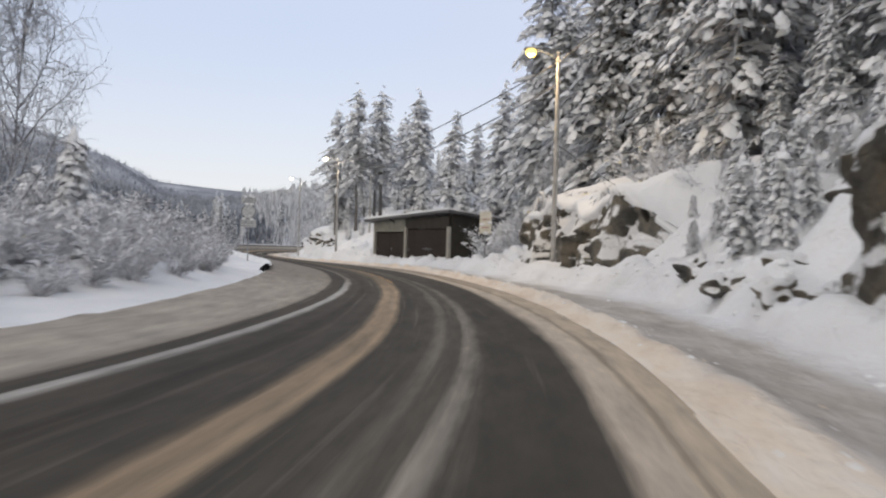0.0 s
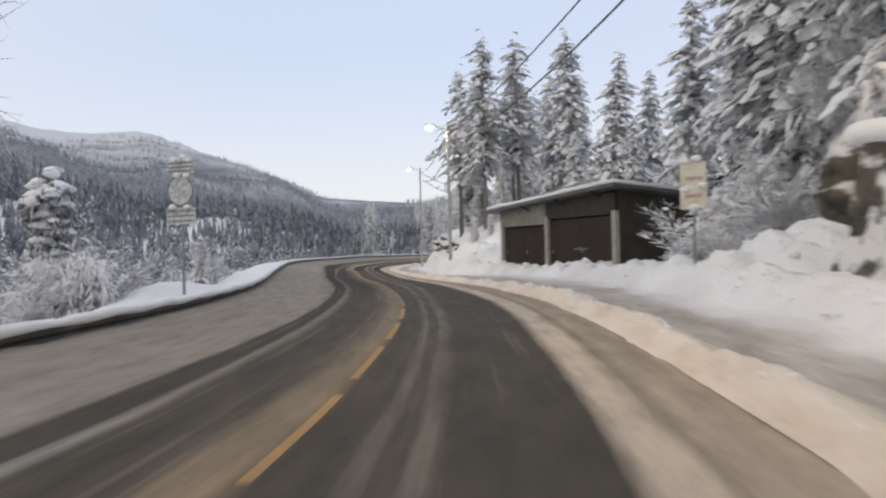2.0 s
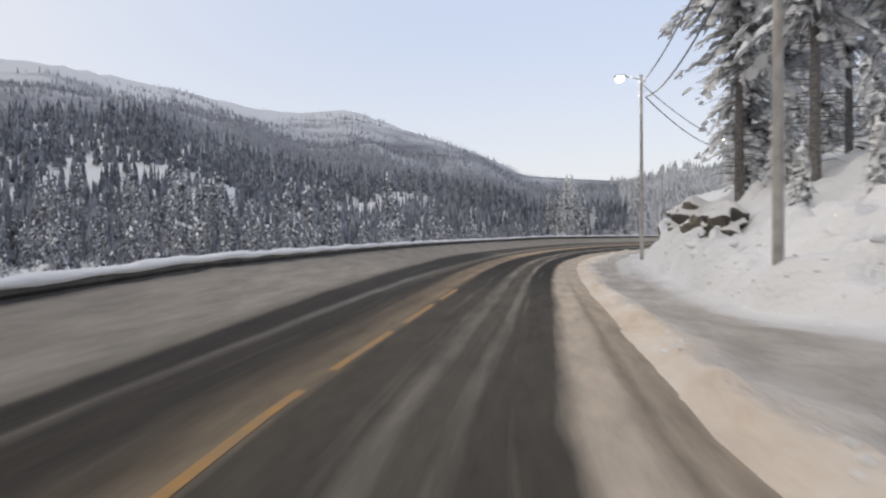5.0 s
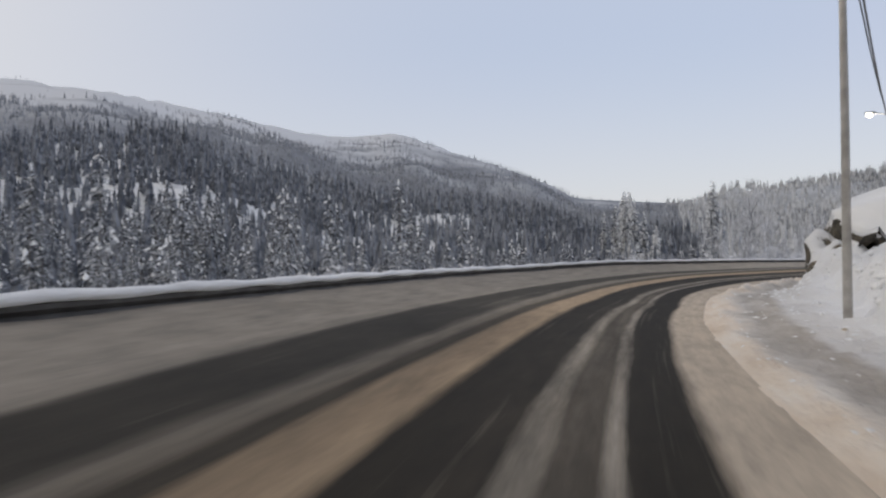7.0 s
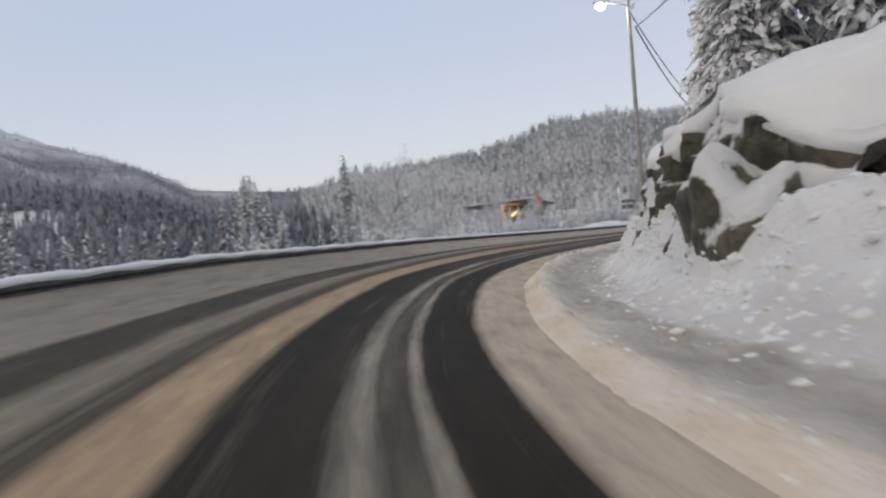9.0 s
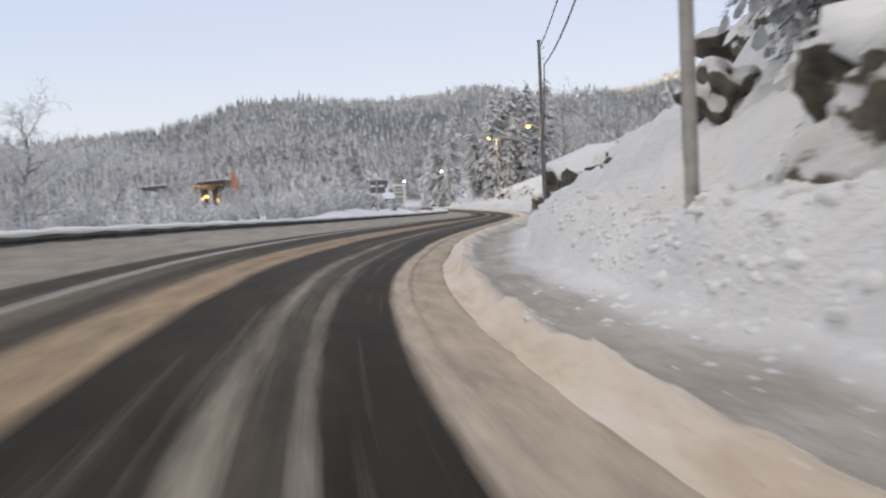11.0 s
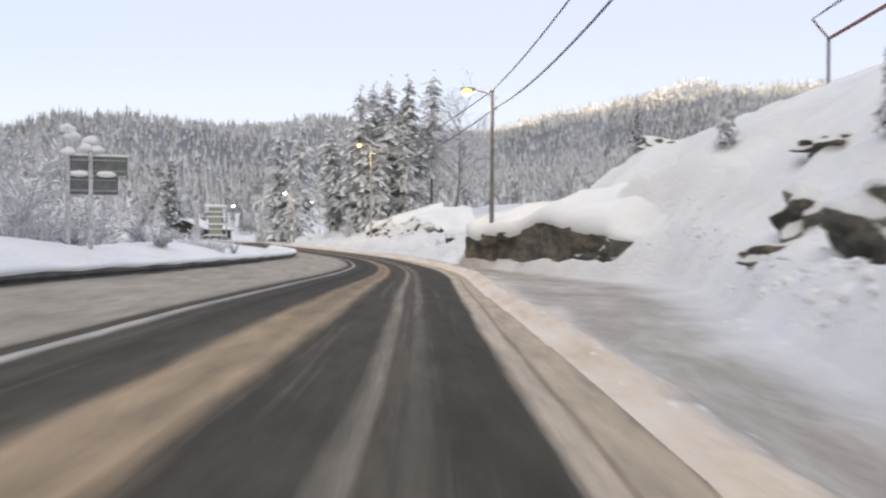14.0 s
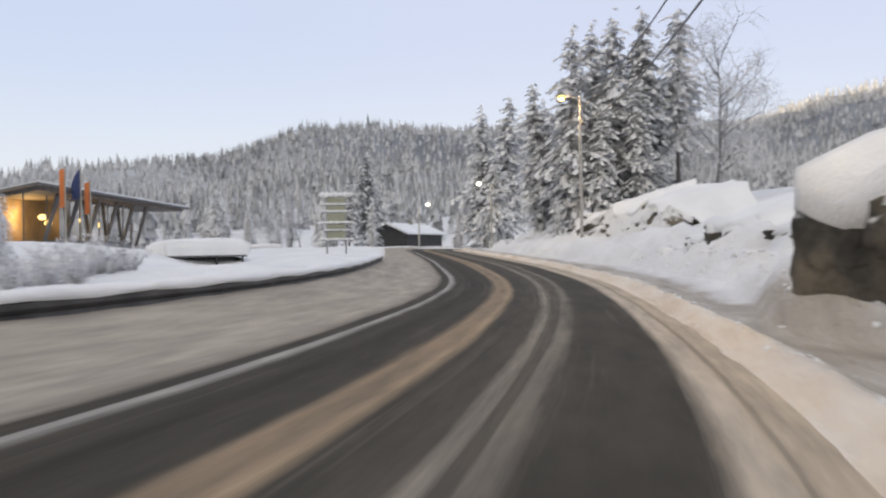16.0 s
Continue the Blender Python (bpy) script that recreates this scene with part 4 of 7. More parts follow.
for k in range(26):
    s, l = rng.uniform(90, 222), rng.uniform(7.5, 17)
    x, y = (float(v) for v in at_lane(s, l))
    boulder(x, y, ground_at(x, y) - 0.12, (rng.uniform(0.5, 1.1), rng.uniform(0.3, 0.6), rng.uniform(0.25, 0.45)), 60 + k, "dark stone showing through the snow slope")
for s, l, dz, size, seed in ((139.8, 6.3, -0.3, (1.75, 1.1, 1.45), 2), (112.0, 8.0, 0.5, (1.5, 1.1, 0.8), 5), (97.0, 6.4, 0.2, (0.9, 0.7, 0.6), 8), (104.0, 7.0, 0.2, (1.0, 0.7, 0.7), 9),
                             (210.0, 8.5, 0.2, (1.3, 0.9, 0.8), 12), (216.0, 9.5, 0.1, (1.1, 0.9, 0.7), 14), (172.0, 9.0, 0.0, (1.4, 0.8, 0.7), 15), (179.0, 12.0, 0.0, (1.5, 0.9, 0.7), 17),
                             (129.0, 9.0, 0.1, (1.2, 0.9, 0.8), 23)):
    x, y = (float(v) for v in at_lane(s, l))
    boulder(x, y, ground_at(x, y) + dz * 0.4, size, seed, "rough boulder poking out of the snow bank")


# ---------------------------------------------------------------- guard rail
def guard_rail(s0, s1, name_label):
    rail = thing("guard_rail", 0, 0, 0, 0, name_label, "guard rail")
    lr = -6.25
    prof = [(0.0, 0.30), (-0.06, 0.34), (-0.06, 0.40), (0.0, 0.45), (-0.06, 0.51), (-0.06, 0.57), (0.0, 0.61), (0.05, 0.61), (0.05, 0.30)]
    step = 8.0
    s = s0
    while s < s1 - 0.1:
        e = min(s + step, s1)
        ss = np.linspace(s, e - 0.015, 9)
        b = Build()
        for a in ss:
            for dl, h in prof:
                x, y = at_lane(a, lr - dl)
                b.v.append((float(x), float(y), float(road_z(a, lr)) + h - 0.24))
        m = len(prof)
        for i in range(len(ss) - 1):
            for k in range(m):
                b.f.append((i * m + k, i * m + (k + 1) % m, (i + 1) * m + (k + 1) % m, (i + 1) * m + k))
        part("rail_beam", b, RAIL_STEEL, rail)
        b = Build()
        rows = 13
        for a in np.linspace(s, e, rows):
            hh = 0.10 + 0.02 * math.sin(a * 1.7) + 0.015 * math.sin(a * 4.1)
            for dl, h in ((-0.075, 0.575 + 0.015 * math.sin(a * 2.3)), (-0.11, 0.62), (0.0, 0.62 + hh), (0.12, 0.60 + hh), (0.30, 0.55), (0.45, 0.30)):
                x, y = at_lane(a, lr - dl)
                b.v.append((float(x), float(y), float(road_z(a, lr)) + h - 0.24))
        for i in range(rows - 1):
            for k in range(5):
                b.f.append((i * 6 + k, i * 6 + k + 1, i * 6 + 7 + k, i * 6 + 6 + k))
        part("snow_cap", b, SNOW, rail, "ridge of snow on the rail", True)
        for a in (s + 0.5, s + 4.5):
            if a < s1:
                x, y = (float(v) for v in at_lane(a, lr - 0.10))
                z = float(road_z(a, lr)) - 0.24
                b = Build()
                b.box((x, y, z + 0.15), (0.1, 0.06, 0.85), -0.3, 0.01)
                part("rail_post", b, STEEL, rail)
        s = e


guard_rail(37.0, 262.0, "steel crash barrier capped with snow along the bend")


# ---------------------------------------------------------------- poles, lamps and cables
def lamp_pole(x, y, ztop, wood, lamp, arm_az, label, watts, colour, arm=0.95, name="street_lamp"):
    zb = ground_at(x, y) - 0.3
    h = ztop - zb
    root = thing(name, x, y, zb, 0, label, "street lamp" if lamp else "utility pole", "poles along the road")
    b = Build()
    b.tube([(0, 0, 0), (0.01, 0, h * 0.5), (0, 0.01, h)], [0.115, 0.10, 0.08], 12)
    part("pole", b, wood, root, smooth=False)
    b = Build()
    b.tube([(0, 0, h), (0, 0, h + 0.05), (0, 0, h + 0.09)], [0.115, 0.12, 0.02], 12)
    part("pole_cap", b, STEEL, root)
    b = Build()
    b.tube([(-0.02, 0.128, 0.9), (-0.02, 0.122, h * 0.35)], 0.035, 6)
    part("cable_guard", b, STEEL, root)
    for dz in (0.35, 0.9):
        b = Build()
        b.tube([(0.10, 0, h - dz), (0.24, 0, h - dz), (0.26, 0, h - dz + 0.1)], [0.02, 0.02, 0.035], 6)
        part("cable_hook", b, STEEL, root)
    if lamp:
        a = radians(arm_az)
        dx, dy = math.sin(a), math.cos(a)
        b = Build()
        b.tube([(0, 0, h - 0.25), (dx * 0.4, dy * 0.4, h - 0.06), (dx * arm, dy * arm, h + 0.06)], 0.035, 8)
        part("lamp_arm", b, STEEL, root)
        b = Build()
        b.box((0, 0, 0), (0.28, 0.72, 0.14), 0, 0.05, Matrix.Translation((dx * (arm + 0.25), dy * (arm + 0.25), h + 0.10)) @ Matrix.Rotation(-a, 4, "Z"))
        head = part("lamp_head", b, STEEL, root)
        b = Build()
        b.blob((dx * (arm + 0.30), dy * (arm + 0.30), h - 0.04), (0.25, 0.25, 0.18), 1, 0.0, 2)
        part("lamp_glass", b, lamp, head, "glowing lamp glass", True)
        lt = new("lamp_light", bpy.data.lights.new("lamp_light", "POINT"))
        lt.data.energy, lt.data.color, lt.data.shadow_soft_size = watts, colour, 0.15
        lt.location = (x + dx * (arm + 0.3), y + dy * (arm + 0.3), zb + h - 0.45)
    return root


WARM, PALE = (1.0, 0.70, 0.36), (1.0, 0.84, 0.64)
lamp_pole(4.8, 37.2, 10.0, POLE_WOOD, LAMP_WARM, -100, "grey wooden pole with a yellow street lamp in front of rocks", 90, WARM)
lamp_pole(-10.58, 84.25, 9.9, POLE_WOOD, LAMP_COOL, -100, "grey wooden pole with a glowing street lamp on a snow bank", 70, PALE)
lamp_pole(-19.6, 115.6, 10.3, POLE_WOOD, LAMP_COOL, -85, "slim wooden pole with a pale street lamp above a boulder", 70, PALE)
lamp_pole(-8.03, 92.5, 9.1, POLE_WOOD, None, 0, "plain grey wooden pole at the edge of the spruces", 0, PALE, name="utility_pole")
lamp_pole(-18.98, 158.9, 11.2, POLE_WOOD, LAMP_COOL, -75, "tall wooden pole with a street lamp beside a rock face", 70, PALE)
lamp_pole(-7.94, 188.55, 9.6, POLE_DARK, None, 0, "dark tarred pole standing against a rock wall", 0, PALE, name="utility_pole")
lamp_pole(8.28, 224.4, 8.75, POLE_DARK, LAMP_WARM, -62, "dark wooden pole with a warm street lamp by a rock wall", 40, WARM)
lamp_pole(21.5, 269.8, 11.3, POLE_WOOD, LAMP_WARM, -80, "pale wooden pole with a warm street lamp below spruces", 90, WARM)
lamp_pole(23.6, 301.0, 7.9, POLE_WOOD, LAMP_COOL, -80, "distant wooden pole with a small street lamp", 40, PALE)
lamp_pole(38.0, 330.5, 8.3, POLE_WOOD, LAMP_COOL, -60, "distant wooden pole with a small street lamp", 40, PALE)
lamp_pole(20.2, 324.5, 7.0, POLE_WOOD, LAMP_COOL, 80, "short street lamp in front of a dark cabin", 40, PALE)
lamp_pole(11.2, 51.8, 15.0, POLE_WOOD, None, 0, "thin bare pole rising among snowy spruces", 0, PALE, name="utility_pole")


def cable(a, b, sag, r=0.024, label="black overhead cable strung between two poles"):
    pts = []
    for k in range(17):
        t = k / 16
        p = Vector(a).lerp(Vector(b), t)
        pts.append((p.x, p.y, p.z - sag * 4 * t * (1 - t)))
    bd = Build()
    bd.tube(pts, r, 5)
    tagged(new("overhead_cable", bd.mesh("overhead_cable", CABLE)), label, "cable", "overhead cables")


LINE_POLES = [(4.8, 37.2, 9.6), (-10.58, 84.25, 9.5), (-19.6, 115.6, 9.9), (-18.98, 158.9, 10.8), (-7.94, 188.55, 9.2), (8.28, 224.4, 8.8), (21.5, 269.8, 10.4), (23.6, 301.0, 7.5)]
cable((10.0, -10.0, 11.0), LINE_POLES[0], 0.6)
for a, b in zip(LINE_POLES, LINE_POLES[1:]):
    cable(a, b, 0.7, 0.03)
    cable((a[0] + 0.25, a[1], a[2] - 0.8), (b[0] + 0.25, b[1], b[2] - 0.8), 1.0, 0.036)
cable((-10.6, 84.25, 9.3), (-8.03, 92.5, 8.6), 0.2)
cable((-7.9, 188.6, 7.2), (-2.5, 187.5, 3.2), 0.05, 0.015, "taut stay wire from a pole down to the slope")
cable((4.9, 37.3, 6.0), (8.4, 38.5, 4.0), 0.05, 0.015, "taut stay wire from a pole down to the slope")


# ---------------------------------------------------------------- the roadside shed
def shed():
    # front runs from the near corner to the far corner; the back lies to the right of it
    A, B = Vector((0.55, 70.9, 0)), Vector((-6.45, 79.9, 0))
    fwd = (B - A).normalized()
    L = (B - A).length
    ang = math.degrees(math.atan2(fwd.y, fwd.x))
    root = thing("shed", A.x, A.y, 0.05, ang, "low dark shed with brown doors, pale posts and a snowy roof", "shed")
    D = 5.6                                    # local x along the front, local -y to the back

    def roof_z(x, y):
        return 4.35 - 0.055 * x + 0.085 * y
    b = Build()
    b.box((L / 2, -D, 1.7), (L, 0.16, 3.6), 0, 0.02)
    part("back_wall", b, DARK_WALL, root)
    for x in (0.08, L - 0.08):
        b = Build()
        zt = roof_z(x, 0) - 0.15
        zk = roof_z(x, -D) - 0.15
        b.v = [(x - 0.08, -0.1, -0.2), (x + 0.08, -0.1, -0.2), (x + 0.08, -D, -0.2), (x - 0.08, -D, -0.2), (x - 0.08, -0.1, zt), (x + 0.08, -0.1, zt), (x + 0.08, -D, zk), (x - 0.08, -D, zk)]
        b.f = [(3, 2, 1, 0), (4, 5, 6, 7), (0, 1, 5, 4), (1, 2, 6, 5), (2, 3, 7, 6), (3, 0, 4, 7)]
        part("side_wall", b, DARK_WALL, root)
    xs = [0.16, 6.3, L - 0.16]
    for x, w in ((0.16, 0.34), (6.3, 0.30), (L - 0.16, 0.26)):
        b = Build()
        b.box((x, 0.0, 1.5), (w, 0.26, 3.3), 0, 0.02)
        part("post", b, POST_PAINT, root)
    # header boards: dark over the wide bay, concrete over the narrow one
    b = Build()
    b.box((3.2, 0.02, (2.98 + roof_z(3.2, 0) - 0.1) / 2), (6.2, 0.12, roof_z(3.2, 0) - 0.1 - 2.98), 0, 0.01)
    part("header_board", b, DARK_WALL, root)
    for k in range(3):
        x0, x1 = 6.3 + k * (L - 6.3) / 3, 6.3 + (k + 1) * (L - 6.3) / 3
        b = Build()
        zt = roof_z((x0 + x1) / 2, 0) - 0.1
        b.box(((x0 + x1) / 2, 0.05, (2.70 + zt) / 2), (x1 - x0 - 0.012, 0.14, zt - 2.70), 0, 0.012)
        part("header_panel", b, CONCRETE, root, "stained concrete panel")

    def door(x0, x1, zt, n):
        b = Build()
        b.box(((x0 + x1) / 2, -0.10, zt / 2), (x1 - x0, 0.06, zt), 0, 0.01)
        d = part("door", b, DOOR_PAINT, root, "brown painted board door")
        for k in range(n):
            xa = x0 + (x1 - x0) * (k + 0.5) / n
            b = Build()
            b.box((xa, -0.06, zt / 2), ((x1 - x0) / n - 0.012, 0.025, zt - 0.04), 0, 0.006)
            part("board", b, DOOR_PAINT, d)
        b = Build()
        b.box((x1 - 0.25, -0.03, 1.15), (0.05, 0.05, 0.22), 0, 0.01)
        part("door_handle", b, STEEL, d)
        return d
    door(0.4, 3.22, 2.92, 14)
    d = door(3.25, 6.12, 2.92, 14)
    b = Build()
    b.box((3.2, -0.025, 1.25), (1.3, 0.03, 0.06), 0, 0.008)
    part("door_bar", b, STEEL, d, "steel bolt bar across the doors")
    b = Build()
    b.box((3.2, -0.02, 1.25), (0.08, 0.06, 0.3), 0, 0.01)
    part("door_bolt", b, STEEL, d)
    door(6.48, 8.85, 2.64, 12)
    door(8.88, L - 0.32, 2.64, 12)

    def slab(z0, z1, grow, mat, name, wavy=0.0):
        b = Build()
        n = 15
        x0, x1, y0, y1 = -0.7 - grow, L + 0.7 + grow, -D - 0.4 - grow, 0.75 + grow
        for side in (z0, z1):
            for i in range(n):
                for j in range(5):
                    x, y = x0 + (x1 - x0) * i / (n - 1), y0 + (y1 - y0) * j / 4
                    ed = 1.0 if (0 < i < n - 1 and 0 < j < 4) else 0.75
                    w = wavy * (0.5 * math.sin(x * 1.9 + y) + 0.5 * math.sin(x * 0.7)) * (side == z1)
                    b.v.append((x, y, roof_z(x, y) + (side - 0 if side == z0 else z0 + (side - z0) * (ed if wavy else 1)) + w))
        m = n * 5
        for i in range(n - 1):
            for j in range(4):
                q = i * 5 + j
                b.f.append((q, q + 1, q + 6, q + 5))
                b.f.append((m + q, m + q + 5, m + q + 6, m + q + 1))
        for i in range(n - 1):
            b.f.append((i * 5, i * 5 + 5, m + i * 5 + 5, m + i * 5))
            b.f.append((i * 5 + 4, m + i * 5 + 4, m + i * 5 + 9, i * 5 + 9))
        for j in range(4):
            b.f.append((j, m + j, m + j + 1, j + 1))
            q = (n - 1) * 5 + j
            b.f.append((q, q + 1, m + q + 1, m + q))
        part(name, b, mat, root, "" if mat is FASCIA else "thick even snow on the roof", bool(wavy))
    slab(-0.12, 0.06, 0.0, FASCIA, "roof")
    slab(0.062, 0.32, -0.04, SNOW, "roof_snow", 0.05)
    for x in (1.2, 4.6, 8.0):
        b = Build()
        b.tube([(x, 0.1, roof_z(x, 0) - 0.35), (x, 0.7, roof_z(x, 0.7) - 0.14)], 0.05, 6)
        part("bracket", b, DARK_WALL, root)


shed()


# ---------------------------------------------------------------- signs
def lump_of_snow(root, pts, r, seed):
    for i, p in enumerate(pts):
        b = Build()
        b.blob(p, (r, r * 0.7, r * 0.6), seed + i, 0.5, 2)
        part("snow_clump", b, SNOW, root, "snow stuck on the sign", True)


def round_sign(x, y, ztop, az, label):
    zb = ground_at(x, y) - 0.3
    h = ztop - zb
    root = thing("road_sign", x, y, zb, -az, label, "road sign")
    b = Build()
    b.tube([(0, 0, 0), (0, 0, h)], 0.038, 8)
    part("post", b, STEEL, root)
    b = Build()
    b.tube([(0, -0.05, h - 0.85), (0, -0.075, h - 0.85)], [0.42, 0.42], 28)
    disc = part("sign_disc", b, SIGN_FROST, root, "round sign plate crusted with frost")
    b = Build()
    for k in range(28):
        w0, w1 = 2 * math.pi * k / 28, 2 * math.pi * (k + 1) / 28
        b.add([(r * math.cos(w), y, h - 0.85 + r * math.sin(w)) for y in (-0.08, -0.074) for w in (w0, w1) for r in (0.37, 0.415)], [(0, 1, 3, 2), (4, 6, 7, 5)])
    part("sign_rim", b, SIGN_BACK, disc, "grey rim")
    for zz, w, hh in ((h - 0.22, 0.86, 0.36), (h - 1.52, 0.92, 0.44)):
        b = Build()
        b.box((0, -0.055, zz), (w, 0.025, hh), 0, 0.008)
        plate = part("sign_plate", b, SIGN_FROST, root, "frosted plate")
        for k in (-1, 0, 1):
            b = Build()
            b.box((0, -0.075, zz + k * hh * 0.3), (w * 0.9, 0.012, 0.03), 0, 0.004)
            part("sign_bar", b, SIGN_BACK, plate, "dark bar")
    lump_of_snow(root, [(-0.2, -0.06, h - 0.02), (0.08, -0.06, h + 0.03), (0.25, -0.05, h - 0.04), (-0.1, -0.06, h - 0.44), (0.18, -0.06, h - 0.46), (-0.25, -0.08, h - 1.28), (0.2, -0.08, h - 1.29)], 0.12, 3)
    return root


round_sign(-10.95, 47.9, 3.95, 8, "round road sign with plates, crusted in snow")


def tall_sign(x, y, ztop, az):
    zb = ground_at(x, y) - 0.3
    h = ztop - zb
    root = thing("road_sign", x, y, zb, -az, "frosted yellow and red road sign on a post", "road sign")
    b = Build()
    b.tube([(0, 0, 0), (0, 0, h)], 0.038, 8)
    part("post", b, STEEL, root)
    b = Build()
    b.box((0, -0.055, h - 0.75), (0.72, 0.025, 1.35), 0, 0.03)
    part("sign_plate", b, SIGN_YELLOW, root)
    for zz in (h - 0.55, h - 1.05):
        b = Build()
        b.box((0.02, -0.072, zz), (0.46, 0.008, 0.10), 0, 0.003)
        part("sign_bar", b, SIGN_RED, root)
    lump_of_snow(root, [(-0.2, -0.06, h - 0.05), (0.1, -0.06, h), (0.25, -0.07, h - 0.75), (-0.22, -0.08, h - 0.85), (0.0, -0.08, h - 1.38)], 0.16, 7)


tall_sign(2.55, 52.0, 3.75, 5)


def board_sign(x, y, az):
    zb = ground_at(x, y) - 0.3
    root = thing("direction_sign", x, y, zb, -az, "back of a grey road sign on two snow-topped posts", "road sign")
    k = -zb
    for dx, zt in ((0.0, 4.15), (0.55, 3.85)):
        b = Build()
        b.tube([(dx, 0, 0), (dx, 0, zt + k)], 0.055, 10)
        part("post", b, SIGN_FROST, root, "rimed steel post")
    for z0, z1, xr in ((3.04, 3.52, 1.45), (2.52, 3.00, 1.22)):
        b = Build()
        b.box(((xr - 0.06) / 2, 0.08, (z0 + z1) / 2 + k), (xr + 0.06, 0.04, z1 - z0), 0, 0.012)
        panel = part("sign_panel", b, SIGN_BACK, root, "dark grey sheet metal")
        for zz in (z0 + 0.10, z1 - 0.10):
            b = Build()
            b.box(((xr - 0.06) / 2, 0.04, zz + k), (xr, 0.035, 0.05), 0, 0.008)
            part("rib", b, STEEL, panel)
    b = Build()
    b.box((0.72, 0.07, 3.555 + k), (1.54, 0.07, 0.06), 0, 0.02)
    part("snow_ledge", b, SNOW, root, "strip of snow along the top edge")
    for dx in (0.26, 0.92):
        b = Build()
        b.blob((dx, 0.02, 3.06 + k), (0.25, 0.10, 0.09), int(dx * 10), 0.25, 2)
        part("snow_ledge", b, SNOW, root, "snow lying on the rib", True)
    lump_of_snow(root, [(-0.02, 0, 4.22 + k), (0.10, 0.02, 4.05 + k), (0.55, 0, 3.92 + k), (0.44, 0.02, 3.74 + k), (0.68, 0.02, 3.70 + k), (0.0, -0.05, 3.62 + k)], 0.20, 13)


board_sign(-11.8, 212.75, 10)


# ---------------------------------------------------------------- far buildings
def pylon():
    z = ground_at(4.7, 266.2) - 0.2
    root = thing("sign_pylon", 4.7, 266.2, z, -5, "tall stacked sign pylon with frosted panels and snow ledges", "sign")
    h = 4.45 - z
    for x in (-0.56, 0.56):
        b = Build()
        b.box((x, 0, h / 2), (0.09, 0.16, h), 0, 0.01)
        part("post", b, STEEL, root)
    for z0, z1 in ((0.10, 0.52), (0.60, 0.96), (1.04, 1.62), (1.70, 2.60)):
        b = Build()
        b.box((0, -0.02, h - (z0 + z1) / 2), (1.02, 0.18, z1 - z0), 0, 0.02)
        part("sign_panel", b, PYLON, root)
    for k, (zz, wide, up) in enumerate(((0.06, 1.7, 0.17), (0.56, 1.5, 0.06), (1.0, 1.6, 0.07), (1.66, 1.8, 0.08), (2.1, 1.5, 0.05), (2.65, 1.8, 0.07))):
        b = Build()
        b.box((0, -0.13, h - zz), (wide, 0.06, 0.06), 0, 0.01)
        arm = part("cross_arm", b, STEEL, root)
        b = Build()
        n = 7
        for q in range(n):
            b.blob((wide * (-0.48 + 0.96 * q / (n - 1)), -0.13, h - zz + 0.03 + up * 0.4), (wide / n * 0.75, 0.15, up * (1.0 if q % 2 else 0.8)), q + k * 7, 0.4, 2)
        part("snow_ledge", b, SNOW, arm, "snow lying on the bar", True)


pylon()


def cabin():
    root = thing("cabin", 21.8, 363.8, 0.95, -38, "dark boarded cabin with a white snow-covered gable roof", "house")
    W, L, he, ha = 7.6, 13.6, 2.85, 4.5          # local +y runs along the ridge
    b = Build()
    for y in (0.0, L):
        b.v += [(-W / 2, y, -0.5), (W / 2, y, -0.5), (W / 2, y, he), (0, y, ha), (-W / 2, y, he)]
    b.f = [(0, 1, 2, 3, 4), (9, 8, 7, 6, 5), (0, 5, 6, 1), (1, 6, 7, 2), (4, 9, 5, 0)]
    part("wall", b, HOUSE_WALL, root)
    for sx in (-1, 1):
        for name, t0, t1, mat, g in (("roof", 0.0, 0.12, FASCIA, 0.5), ("roof_snow", 0.122, 0.42, SNOW, 0.46)):
            b = Build()
            k = (ha - he) / (W / 2)
            xe = W / 2 + g
            for y in (-g - 0.3, L + g):
                b.v += [(0, y, ha + t0), (sx * xe, y, ha - k * xe + t0), (sx * xe, y, ha - k * xe + t1), (0, y, ha + t1)]
            b.f = [(0, 1, 2, 3), (7, 6, 5, 4), (0, 4, 5, 1), (1, 5, 6, 2), (2, 6, 7, 3)]
            part(name, b, mat, root, "smooth snow blanket" if mat is SNOW else "")
    b = Build()
    b.box((-2.6, -0.04, 1.2), (0.7, 0.08, 1.6), 0, 0.01)
    w = part("window", b, SIGN_BACK, root, "small pale window")
    b = Build()
    b.box((-2.6, -0.09, 1.2), (0.8, 0.04, 0.08), 0, 0.01)
    part("window_bar", b, POST_PAINT, w)
    b = Build()
    b.box((0.4, L * 0.55, ha + 0.35), (0.7, 0.7, 0.9), 0, 0.03)
    part("chimney", b, CONCRETE, root)


cabin()


